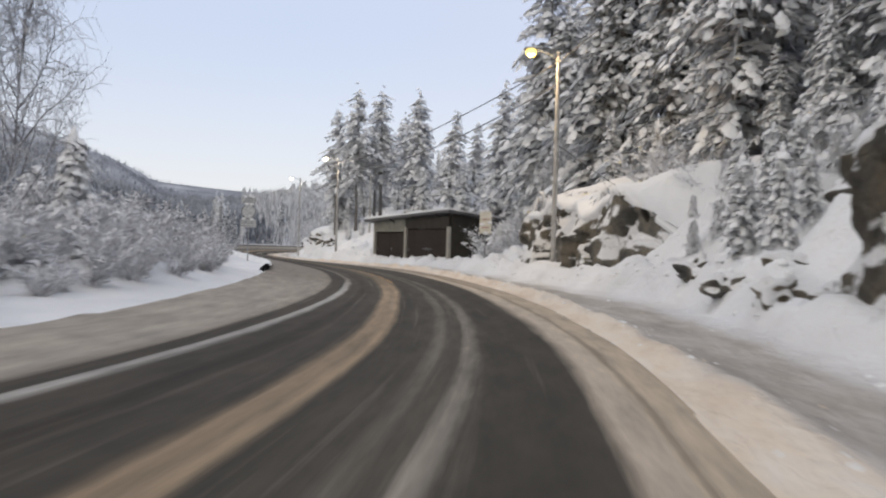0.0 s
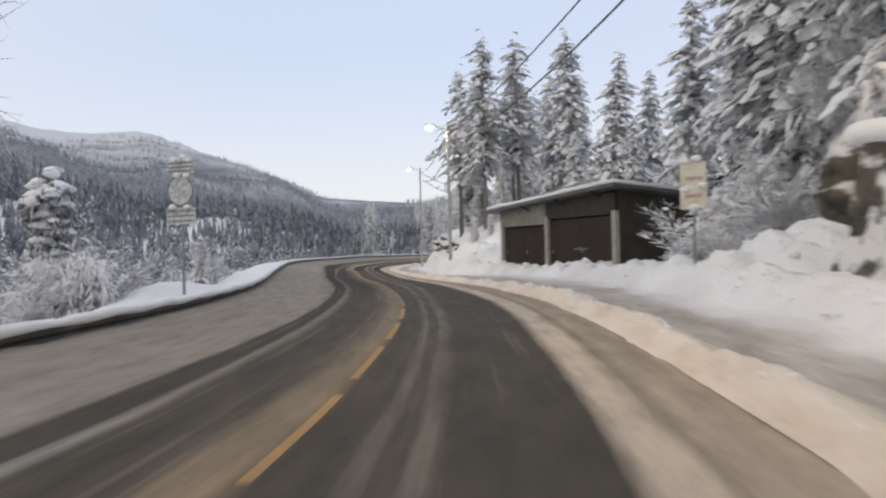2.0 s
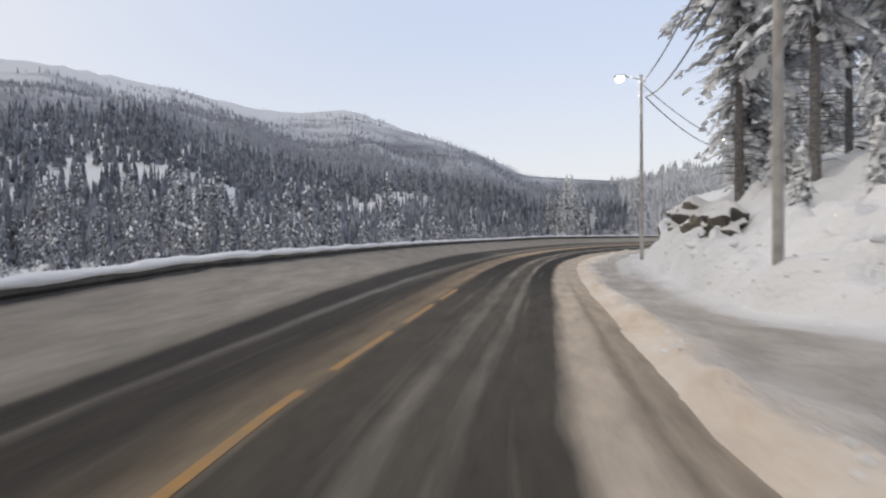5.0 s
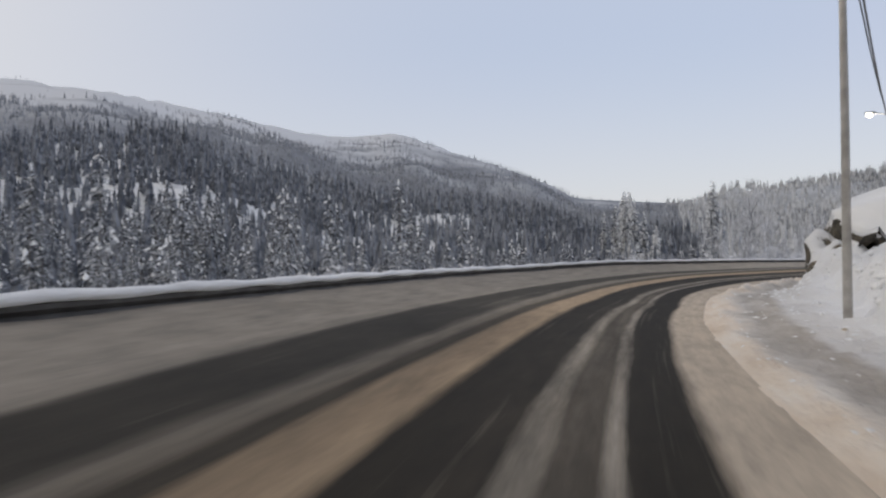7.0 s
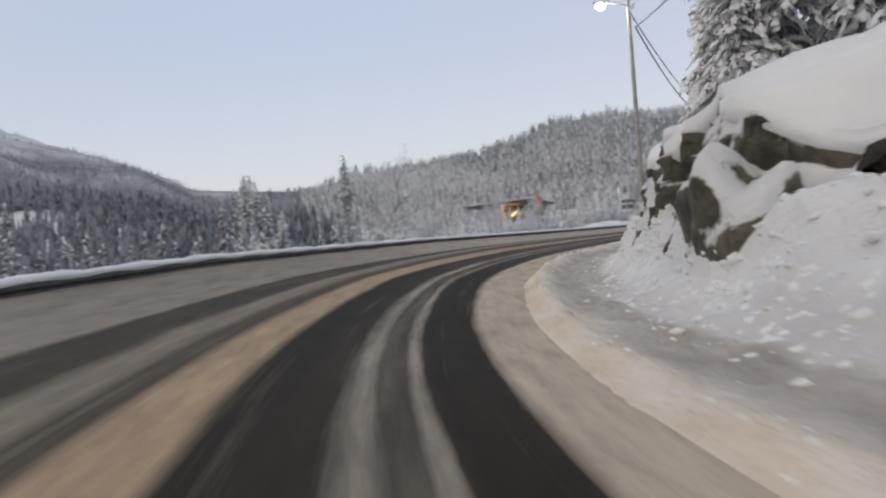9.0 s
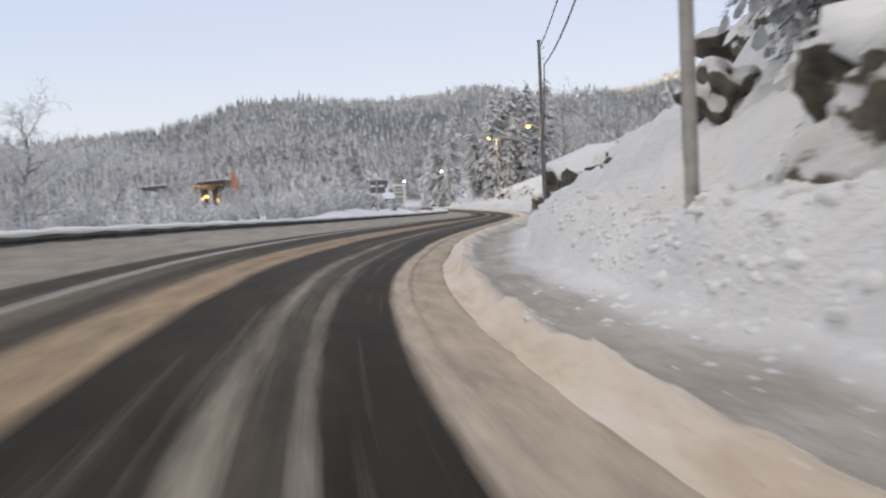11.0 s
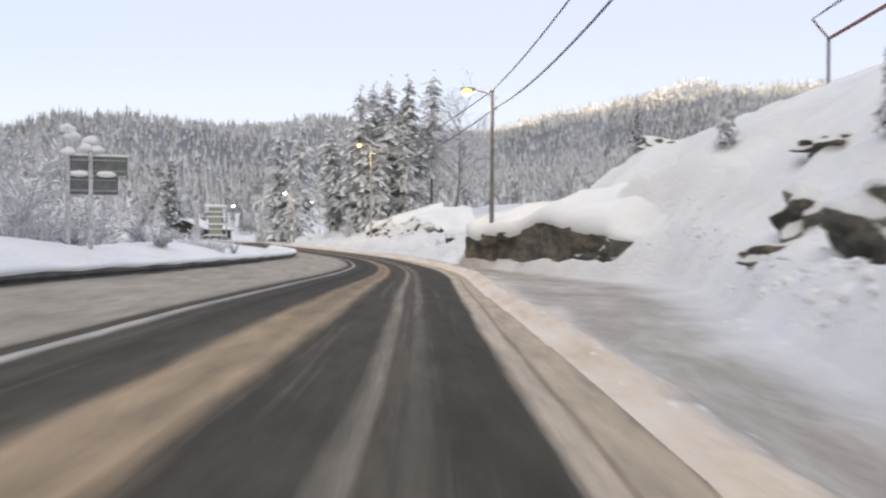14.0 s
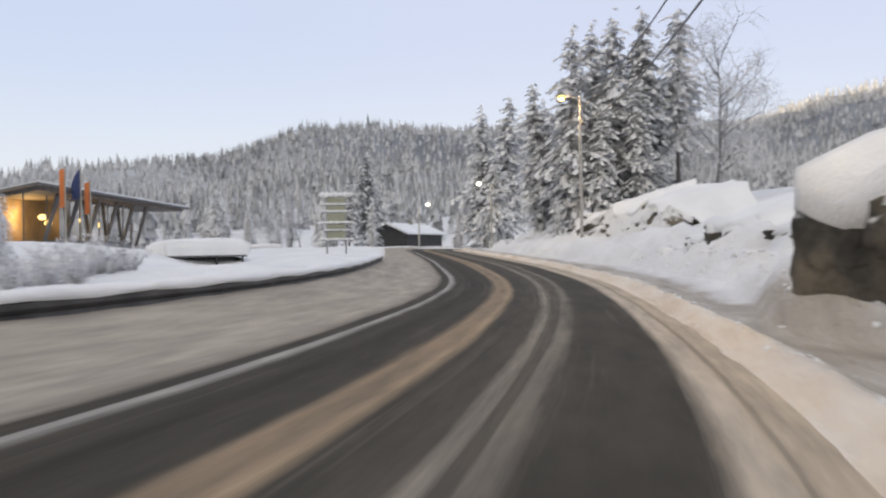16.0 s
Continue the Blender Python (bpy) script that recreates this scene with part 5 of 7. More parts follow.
def pavilion():
    # a flat-roofed hall, its roof running out to a point, with a glazed front on raking columns
    ox, oy, oz = -9.4, 335.4, 1.0
    root = thing("service_hall", ox, oy, oz, 0, "modern hall with a thin pointed roof, raking columns and lit windows", "building")
    u = Vector((-0.186, -0.9825, 0)).normalized()       # along the front, away from the point of the roof
    w = Vector((u.y, -u.x, 0))                          # towards the back
    H = 6.2

    def P(a, d, z):
        q = u * a + w * d
        return (q.x, q.y, z)

    def slab(outline, z0, z1, mat, name, label=""):
        b = Build()
        n = len(outline)
        b.v = [P(a, d, z0) for a, d in outline] + [P(a, d, z1) for a, d in outline]
        b.f = [tuple(range(n))[::-1], tuple(range(n, 2 * n))] + [(i, (i + 1) % n, n + (i + 1) % n, n + i) for i in range(n)]
        return part(name, b, mat, root, label)

    def wall(a0, a1, d0, d1, z0, z1, mat, name, label=""):
        return slab(((a0, d0), (a1, d0), (a1, d1), (a0, d1)), z0, z1, mat, name, label)
    slab(((0, 0), (45.2, 0), (24.0, 18.5), (2.0, 18.5)), H - 0.22, H, FASCIA, "roof", "thin dark roof edge")
    slab(((1.2, 0.5), (43.6, 0.5), (23.6, 18.0), (3.0, 18.0)), H - 0.55, H - 0.222, SOFFIT, "soffit", "boarded underside of the roof")
    slab(((0.5, 0.15), (44.4, 0.15), (23.8, 18.2), (2.2, 18.2)), H + 0.004, H + 0.20, SNOW, "roof_snow", "layer of snow on the roof")
    wall(15.0, 35.2, 8.0, 8.3, 0.0, H - 0.56, INTERIOR, "back_wall", "warm lit inner wall")
    wall(15.0, 15.3, 2.6, 8.0, 0.0, H - 0.56, SOFFIT, "end_wall", "boarded end wall")
    wall(15.3, 40.0, 2.6, 8.0, -0.3, 0.35, CONCRETE, "floor_slab")
    wall(15.3, 38.0, 2.6, 2.75, 0.35, 1.5, FASCIA, "parapet", "dark panel below the windows")
    k = 0
    for a in (15.4, 20.0, 25.0, 30.0, 35.0, 39.5):
        b = Build()
        b.tube([P(a + 0.9, 2.1, -0.3), P(a - 0.7, 0.9, H - 0.52)], [0.13, 0.24], 8)
        part("column", b, FASCIA, root, "dark raking column")
        b = Build()
        b.tube([P(a + 2.4, 2.65, 0.3), P(a + 2.4, 2.65, H - 0.56)], 0.07, 6)
        part("mullion", b, FASCIA, root)
        if a < 35:
            for a0 in (a + 0.1, a + 2.5):
                b = Build()
                b.v = [P(q, d, z) for q, d, z in ((a0, 2.66, 1.5), (a0 + 2.2, 2.66, 1.5), (a0 + 2.2, 2.66, H - 0.57), (a0, 2.66, H - 0.57))]
                b.v += [P(q, d, z) for q, d, z in ((a0, 2.69, 1.5), (a0 + 2.2, 2.69, 1.5), (a0 + 2.2, 2.69, H - 0.57), (a0, 2.69, H - 0.57))]
                b.f = [(0, 1, 2, 3), (7, 6, 5, 4), (0, 4, 5, 1), (1, 5, 6, 2), (2, 6, 7, 3), (3, 7, 4, 0)]
                part("window_pane", b, GLASS, root).visible_shadow = False
            b = Build()
            b.blob(P(a + 3.0, 5.0 + (k % 3) * 0.8, 3.4 + 0.4 * (k % 2)), (0.42, 0.42, 0.3), k, 0.1, 2)
            part("pendant_lamp", b, ROOM_LAMP, root, "warm hanging lamp", True)
            k += 1
    for a, d, e in ((32.5, 6.7, 110), (22.0, 6.4, 25)):
        lt = new("hall_light", bpy.data.lights.new("hall_light", "POINT"))
        q = u * a + w * d
        lt.data.energy, lt.data.color, lt.data.shadow_soft_size = e, (1.0, 0.60, 0.20), 0.5
        lt.location = (ox + q.x, oy + q.y, oz + 3.9)


pavilion()


def flag(x, y, ztop, cloth, seed, drop, spread, label):
    zb = ground_at(x, y) - 0.3
    root = thing("flagpole", x, y, zb, 0, label, "flag", "flags in front of the hall")
    h = ztop - zb
    b = Build()
    b.tube([(0, 0, 0), (0, 0, h)], [0.09, 0.06], 8)
    b.blob((0, 0, h + 0.05), (0.09, 0.09, 0.07), 3, 0.0, 2)
    part("pole", b, POST_PAINT, root, "", True)
    # cloth hanging in folds from the top of the pole
    b = Build()
    n, m = 14, 9
    for t in (0, 1):
        for i in range(n):
            q = i / (n - 1)
            wide = 0.42 + spread * math.sin(min(1.0, q * 1.15) * 2.4)
            for j in range(m):
                r = j / (m - 1)
                b.v.append((-0.07 - wide * r, 0.13 * math.sin(j * 1.75 + seed + 1.2 * q) * (0.3 + 0.7 * q) + 0.02 * t, h - 0.1 - drop * q - spread * 1.3 * r * (1 - q) - 0.10 * r))
    k = n * m
    for i in range(n - 1):
        for j in range(m - 1):
            q = i * m + j
            b.f.append((q, q + m, q + m + 1, q + 1))
            b.f.append((k + q, k + q + 1, k + q + m + 1, k + q + m))
    part("flag_cloth", b, cloth, root, "limp hanging cloth", True)


flag(-16.24, 294.0, 8.67, ORANGE, 0, 3.3, 0.0, "orange banner hanging limp on a white flagpole")
flag(-15.77, 298.0, 9.0, BLUE, 2, 2.7, 0.34, "dark blue banner hanging in folds on a white flagpole")
flag(-15.15, 299.0, 7.9, ORANGE, 4, 2.9, 0.0, "orange banner hanging limp on a white flagpole")


def snowy_shelter(x, y, rz, w, d, h, zroof, deep, label):
    """An open-fronted shelter whose roof lies at zroof under snow as thick as deep."""
    root = thing("shelter", x, y, zroof - h, rz, label, "shelter")
    for dx in (-w / 2 + 0.1, 0.55, w / 2 - 0.1):
        for dy in (-d / 2 + 0.1, d / 2 - 0.1):
            b = Build()
            b.box((dx, dy, h / 2 - 0.3), (0.1, 0.1, h + 0.6), 0, 0.01)
            part("post", b, HOUSE_WALL, root)
    for dx, dy, sx, sy in ((0, d / 2 - 0.2, w - 0.3, 0.08), (-w / 2 + 0.2, 0, 0.08, d - 0.4), (w / 2 - 0.2, 0, 0.08, d - 0.4)):
        b = Build()
        b.box((dx, dy, h / 2 - 0.3), (sx, sy, h + 0.5), 0, 0.01)
        part("boarded_wall", b, HOUSE_WALL, root)
    b = Build()
    b.box((0, 0, h + 0.05), (w + 0.2, d + 0.2, 0.12), 0, 0.01)
    part("roof", b, FASCIA, root)
    # the snow swells over the roof edge and slumps a little at its corners
    b = Build()
    nx, ny = 18, 12
    cols = []
    for i in range(nx + 1):
        for j in range(ny + 1):
            p, q = 2 * i / nx - 1, 2 * j / ny - 1
            r = max(abs(p), abs(q))
            k = 1 - 0.22 * smooth_step(0.8, 1.0, r) - 0.10 * smooth_step(0.4, 1.0, abs(p))
            b.v.append((p * (w / 2 + 0.26), q * (d / 2 + 0.26), h + 0.12 + deep * float(k) + 0.05 * math.sin(3.1 * p + 2 * q)))
    top = len(b.v)
    rim = [i * (ny + 1) for i in range(nx + 1)] + [nx * (ny + 1) + j for j in range(1, ny + 1)] + [i * (ny + 1) + ny for i in range(nx - 1, -1, -1)] + [j for j in range(ny - 1, 0, -1)]
    for i in range(nx):
        for j in range(ny):
            q = i * (ny + 1) + j
            b.f.append((q, q + ny + 1, q + ny + 2, q + 1))
    for k in rim:
        v = b.v[k]
        b.v.append((v[0] * 1.01, v[1] * 1.01, h + 0.12 + deep * 0.3))
    for k in rim:
        v = b.v[k]
        b.v.append((v[0] * 0.97, v[1] * 0.97, h + 0.09))
    n = len(rim)
    for k in range(n):
        a, c = k, (k + 1) % n
        b.f.append((rim[a], top + a, top + c, rim[c]))
        b.f.append((top + a, top + n + a, top + n + c, top + c))
    b.f.append(tuple(top + n + k for k in range(n)))
    part("roof_snow", b, SNOW, root, "deep block of snow", True)


snowy_shelter(-3.3, 267.0, 22, 4.4, 3.4, 0.8, 0.92, 0.95, "low open shelter buried under a deep block of snow")
snowy_shelter(-0.3, 318.0, 5, 5.0, 3.0, 0.9, 1.5, 0.35, "small dark hut under snow in a white field")


def gantry():
    # overhead-line portal on the slope above the road
    A, E = Vector((95.5, 272.3, 31.5)), Vector((82.0, 249.5, 31.5))
    root = thing("line_gantry", A.x, A.y, 0, 0, "steel portal with a rust-brown beam on the hillside", "gantry")
    o = Vector((A.x, A.y, 0))
    for P in (A, E):
        b = Build()
        zb = ground_at(P.x, P.y) - 1.0
        b.tube([tuple(Vector((P.x, P.y, zb)) - o), tuple(P - o)], [0.32, 0.28], 6)
        part("post", b, STEEL, root)
    b = Build()
    b.tube([tuple(A - o), tuple(E - o)], 0.3, 4)
    part("beam", b, EAVES, root, "rust-brown beam")
    tip = A + Vector((-1.6, 1.6, 3.0))
    b = Build()
    b.tube([tuple(A - o), tuple(tip - o)], 0.16, 6)
    part("bracket_arm", b, EAVES, root)
    for dz in (0.0, -0.9):
        b = Build()
        b.tube([tuple(tip - o), tuple(E + Vector((-1.6, 1.6, 3.6 + dz)) - o)], 0.09, 4)
        part("stay_wire", b, CABLE, root)


gantry()


# ---------------------------------------------------------------- trees
def pillow(b, p, along, r, ln, g):
    """A small drift of snow lying along a bough."""
    d = Vector(along)
    flat = Vector((d.x, d.y, 0))
    side = Vector((-d.y, d.x, 0)).normalized() if flat.length > 1e-4 else Vector((1, 0, 0))
    d = d.normalized()
    p = Vector(p)
    ends = [p - d * ln * 0.5, p + d * ln * 0.5 + Vector((0, 0, -r * 0.3))]
    ring = []
    for q, k in ((-0.22, g.uniform(0.8, 1.2)), (0.24, g.uniform(0.7, 1.2))):
        c = p + d * ln * q
        ring += [c + side * r * k - Vector((0, 0, r * 0.5)), c + Vector((0, 0, r * 0.75 * k)) + side * r * g.uniform(-0.25, 0.25), c - side * r * k - Vector((0, 0, r * 0.5))]
    b.add([ends[0]] + ring + [ends[1]], [(0, 2, 1), (0, 3, 2), (1, 2, 5, 4), (2, 3, 6, 5), (4, 5, 7), (5, 6, 7)])


def spruce_meshes(seed, H, bare=0.08, load=0.8, fine=1.0):
    """A snow-laden spruce: trunk with dead sticks, drooping boughs of needle sprays, and the snow that lies on them."""
    g = np.random.default_rng(seed)
    trunk, crown, snow = Build(), Build(), Build()
    r0 = 0.0085 * H + 0.03
    lean = g.normal(0, 0.012, 2)
    trunk.tube([(lean[0] * H * t * t, lean[1] * H * t * t, H * t) for t in np.linspace(0, 0.985, 6)], [r0 * (1 - 0.93 * t) for t in np.linspace(0, 0.985, 6)], 7)
    for k in range(int(26 * bare / 0.1 * fine)):
        z, a, L = H * g.uniform(0.04, bare + 0.10), g.uniform(0, 6.28), H * g.uniform(0.03, 0.085)
        trunk.tube([(0, 0, z), (math.cos(a) * L * 0.6, math.sin(a) * L * 0.6, z + 0.03 * L), (math.cos(a) * L, math.sin(a) * L, z - 0.12 * L)], [0.022, 0.016, 0.008], 3, False)
    z = H * bare
    reach = H * g.uniform(0.15, 0.18)
    az0 = 0.0
    gap = 1.0
    while z < H * 0.985:
        t = (z / H - bare) / (1 - bare)
        n = (int(g.integers(5, 8)) if fine > 0.5 else 4) if t < 0.88 else 4
        az0 += g.uniform(0.3, 1.0)
        swell = 0.82 + 0.3 * math.sin(z * 1.1 + seed) * (1 - t)
        for k in range(n):
            a = az0 + 2 * math.pi * k / n + g.normal(0, 0.3)
            L = swell * reach * ((1 - t) ** 0.62) * g.uniform(0.45, 1.3) + 0.16
            if t < 0.14:
                L *= g.uniform(0.35, 1.0)
            dx, dy = math.cos(a), math.sin(a)
            droop = g.uniform(0.5, 1.25) * (1 - 0.5 * t)
            zz = z + g.normal(0, 0.16 * reach)
            cx, cy = lean[0] * zz * zz / H, lean[1] * zz * zz / H
            turn = g.normal(0, 0.25)

            def sp(q):
                w = turn * q * q
                return Vector((cx + (dx - dy * w) * L * q, cy + (dy + dx * w) * L * q, zz + L * (0.16 * q - droop * q * q)))
            m = max(3, int(fine * L / 0.17))
            for i in range(m):
                q = (i + 0.7 + g.uniform(-0.3, 0.3)) / m
                p = sp(q)
                for sd in (-1, 1, 0):
                    if sd == 0 and g.uniform() < 0.35:
                        continue
                    ln = (0.16 + 0.30 * L * (1.05 - q)) * g.uniform(0.55, 1.25)
                    w = (0.05 + 0.11 * ln) * g.uniform(0.7, 1.5) / fine ** 0.6
                    tw = a + sd * g.uniform(0.5, 1.15) + g.normal(0, 0.2)
                    hang = g.uniform(0.25, 0.95) if sd else g.uniform(0.9, 2.2)
                    ex, ey = math.cos(tw), math.sin(tw)
                    c = p + Vector((ex * ln * 0.55, ey * ln * 0.55, -hang * ln * 0.28))
                    e = p + Vector((ex * ln, ey * ln, -hang * ln * 0.85))
                    s = Vector((-ey, ex, g.normal(0, 0.35))) * w
                    low = Vector((0, 0, w * 0.5))
                    q1, q2 = p.lerp(c, 0.55), p.lerp(e, 0.62)
                    crown.add([p, q1 + s * 0.5, q1 - s * 0.5, e, c + s * 1.5 - low, c - s * 1.5 - low, q2 + s * 0.35, q2 - s * 0.35], [(0, 6, 3), (0, 3, 7), (0, 4, 1), (0, 2, 5)])
            pn = max(1, int(round(L / 0.28 * min(1.0, fine + 0.1))))
            for i in range(pn):
                if g.uniform() > load:
                    continue
                q = (i + g.uniform(0.45, 1.0)) / pn
                q0 = max(q - 0.05, 0)
                d = sp(q) - sp(q0)
                r = (0.075 + 0.066 * L ** 0.8 * (1.1 - 0.3 * q)) * g.uniform(0.6, 1.5)
                r = min(r, 0.19 * g.uniform(0.7, 1.2))
                off = Vector((-dy, dx, 0)) * g.normal(0, 0.16) * L * q
                pillow(snow, sp(q) + off + Vector((0, 0, 0.02 - abs(off.length) * 0.3)), d, r, r * g.uniform(2.2, 4.2), g)
        z += H * (0.017 + 0.010 * (1 - t)) * g.uniform(0.6, 1.4) * (1.0 if fine > 0.5 else 1.45)
    snow.blob((lean[0] * H, lean[1] * H, H * 0.985), (0.12, 0.12, 0.4), seed, 0.3, 1)
    return trunk, crown, snow


def spruce(name, seed, H, bare, load, label, needles, fine=1.0):
    root = new(name)
    root.location = (0, 0, -500 - 40 * seed)
    tagged(root, label, "tree", "spruces")
    t, c, s = spruce_meshes(seed, H, bare, load, fine)
    part("trunk", t, BARK, root)
    part("crown", c, needles, root)["kind"] = "stuff"
    part("snow_load", s, CROWN_SNOW, root, "snow on the boughs", True)["kind"] = "stuff"
    return root


def branching(seed, H, spread, thick, twig_levels, droop):
    g = np.random.default_rng(seed)
    wood, twigs = Build(), Build()

    def grow(p, d, L, r, lev):
        n = (5, 4, 3, 2)[lev]
        pts, rad = [p], [r]
        q, v = Vector(p), Vector(d)
        for i in range(n):
            v = (v + Vector(g.normal(0, 0.16, 3)) + Vector((0, 0, 0.10 if lev < 2 else -droop))).normalized()
            q = q + v * (L / n)
            pts.append(tuple(q))
            rad.append(r * (1 - 0.75 * (i + 1) / n))
        (wood if lev < 2 else twigs).tube(pts, rad, 6 if lev == 0 else (4 if lev == 1 else 3), False)
        if lev >= twig_levels:
            return
        m = (20, 11, 7)[lev] if H < 20 else (24, 15, 8)[lev]
        for k in range(m):
            f = 0.22 + 0.78 * (k + g.uniform(0, 0.9)) / m
            i = min(int(f * n), n - 1)
            a, b = Vector(pts[i]), Vector(pts[i + 1])
            st = a.lerp(b, f * n - i)
            az = g.uniform(0, 2 * math.pi)
            side = (b - a).normalized().orthogonal()
            side.rotate(Matrix.Rotation(az, 3, (b - a).normalized()))
            nd = ((b - a).normalized() * (0.75 if lev == 0 else 0.6) + side * spread).normalized()
            grow(tuple(st), nd, L * g.uniform(0.36, 0.55) * (1.1 - 0.45 * f if lev == 0 else 1), max(r * 0.42, 0.016 if H < 20 else 0.026), lev + 1)
    grow((0, 0, 0), (0, 0, 1), H * 0.8, thick, 0)
    return wood, twigs


def bare_tree(name, seed, H, label, spread=0.9, thick=0.13, droop=0.02, bark=None):
    root = new(name)
    root.location = (0, 0, -900 - 40 * seed)
    tagged(root, label, "tree", "bare trees")
    w, t = branching(seed, H, spread, thick, 3, droop)
    part("trunk", w, FROST_DARK, root)["kind"] = "stuff"
    part("rimed_crown", t, bark or FROST, root, "rimed twigs")["kind"] = "stuff"
    return root


def bush(name, seed, H, label):
    root = new(name)
    root.location = (0, 0, -1300 - 40 * seed)
    tagged(root, label, "bush", "frosted bushes")
    g = np.random.default_rng(seed)
    b, c = Build(), Build()
    for k in range(16):
        a, t = g.uniform(0, 6.28), g.uniform(0.15, 0.8)
        L = H * g.uniform(0.6, 1.1)
        pts = [(0.15 * math.cos(a), 0.15 * math.sin(a), 0)]
        for i in range(1, 6):
            q = i / 5
            pts.append((math.cos(a) * L * t * q + g.normal(0, 0.03), math.sin(a) * L * t * q + g.normal(0, 0.03), L * (q - 0.45 * t * q * q)))
        b.tube(pts, [0.03 * (1 - 0.7 * i / 5) for i in range(6)], 3, False)
        for i in range(1, 6):
            for _ in range(9):
                p = Vector(pts[i]) + Vector(g.normal(0, 0.06, 3))
                d = Vector((math.cos(a) * 0.5 + g.normal(0, 0.6), math.sin(a) * 0.5 + g.normal(0, 0.6), g.uniform(-0.1, 0.8))).normalized() * H * g.uniform(0.10, 0.24)
                w = Vector((-d.y, d.x, g.normal(0, 0.1) * H)).normalized() * 0.03
                c.add([p, p + d * 0.5 + w, p + d, p + d * 0.5 - w + Vector((0, 0, 0.02))], [(0, 1, 2), (0, 2, 3)])
    part("stem_tuft", b, FROST, root)["kind"] = "stuff"
    part("rime_spray", c, FROST, root, "thick white rime")["kind"] = "stuff"
    return root


SPRUCES = [spruce("spruce", 1, 16.0, 0.06, 0.9, "tall rimed spruce with boughs bent under snow", RIMED_NEEDLES),
           spruce("spruce", 2, 18.0, 0.36, 0.9, "tall rimed spruce with a bare lower trunk", RIMED_NEEDLES),
           spruce("spruce", 3, 14.0, 0.04, 1.0, "spruce thickly loaded with snow", RIMED_NEEDLES),
           spruce("spruce", 4, 20.0, 0.16, 0.85, "old dark spruce with snow on its boughs", NEEDLES),
           spruce("spruce", 5, 10.0, 0.03, 1.0, "young spruce plastered with snow", RIMED_NEEDLES),
           spruce("spruce", 7, 18.0, 0.04, 0.30, "dark spruce lightly dusted with snow", VALLEY_NEEDLES)]
HEIGHTS = [16.0, 18.0, 14.0, 20.0, 10.0, 18.0]
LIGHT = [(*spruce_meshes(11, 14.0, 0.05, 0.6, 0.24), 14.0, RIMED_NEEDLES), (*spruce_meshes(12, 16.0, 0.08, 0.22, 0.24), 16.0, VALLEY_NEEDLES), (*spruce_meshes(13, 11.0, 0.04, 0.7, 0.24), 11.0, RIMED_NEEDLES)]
SMALL = spruce("spruce_sapling", 6, 4.0, 0.03, 1.0, "small spruce weighed down by snow", RIMED_NEEDLES, 0.7)
BIRCHES = [bare_tree("birch", 21, 13.0, "leafless birch white with rime", 0.75, 0.14, 0.05), bare_tree("birch", 22, 11.0, "slender leafless tree furred with frost", 0.7, 0.10, 0.05), bare_tree("birch", 23, 8.0, "young leafless tree white with rime", 0.8, 0.07, 0.04), bare_tree("birch", 24, 31.0, "tall leafless birch with arching rimed limbs", 0.55, 0.24, 0.12, GREY_TWIGS)]
BUSHES = [bush("bush", 31, 2.2, "leafless bush covered in thick rime"), bush("bush", 32, 1.6, "low leafless bush covered in rime"), bush("bush", 33, 3.0, "tall shrub white with hoar frost")]
_used = set()


def plant(model, x, y, scale, rz=None, dz=-0.15, wide=1.0):
    m = Matrix.Translation((x, y, ground_at(x, y) + dz)) @ Matrix.Rotation(rng.uniform(0, 6.28) if rz is None else rz, 4, "Z") @ Matrix.Diagonal((scale * wide, scale * wide, scale, 1))
    if model not in _used:
        _used.add(model)
        model.matrix_basis = m
        return model
    keep = model.scale.copy()
    model.scale = (1, 1, 1)
    ob = copy_thing(model, m)
    model.scale = keep
    return ob


def thicket(label, places):
    """Low bushes grown together: x, y, scale, kind."""
    V, F, o = [], [], 0
    for x, y, sc, k in places:
        a, z = rng.uniform(0, 6.28), ground_at(x, y) - 0.1
        for c in BUSHES[k].children:
            P = np.zeros(len(c.data.vertices) * 3)
            c.data.vertices.foreach_get("co", P)
            P = P.reshape(-1, 3) * sc
            V.append(np.c_[x + P[:, 0] * math.cos(a) - P[:, 1] * math.sin(a), y + P[:, 0] * math.sin(a) + P[:, 1] * math.cos(a), z + P[:, 2]])
            F += [tuple(i + o for i in f.vertices) for f in c.data.polygons]
            o += len(P)
    me = bpy.data.meshes.new("thicket")
    me.from_pydata(np.vstack(V).tolist(), [], F)
    me.materials.append(FROST)
    me.update()
    tagged(new("thicket", me), label, "bushes", kind="stuff")


def plant_spruce(x, y, top, kind=None, wide=1.0):
    """A spruce whose tip reaches the height top."""
    k = int(rng.integers(0, 5)) if kind is None else kind
    h = max(top - ground_at(x, y), 2.5)
    return plant(SPRUCES[k], x, y, h / HEIGHTS[k], wide=wide)


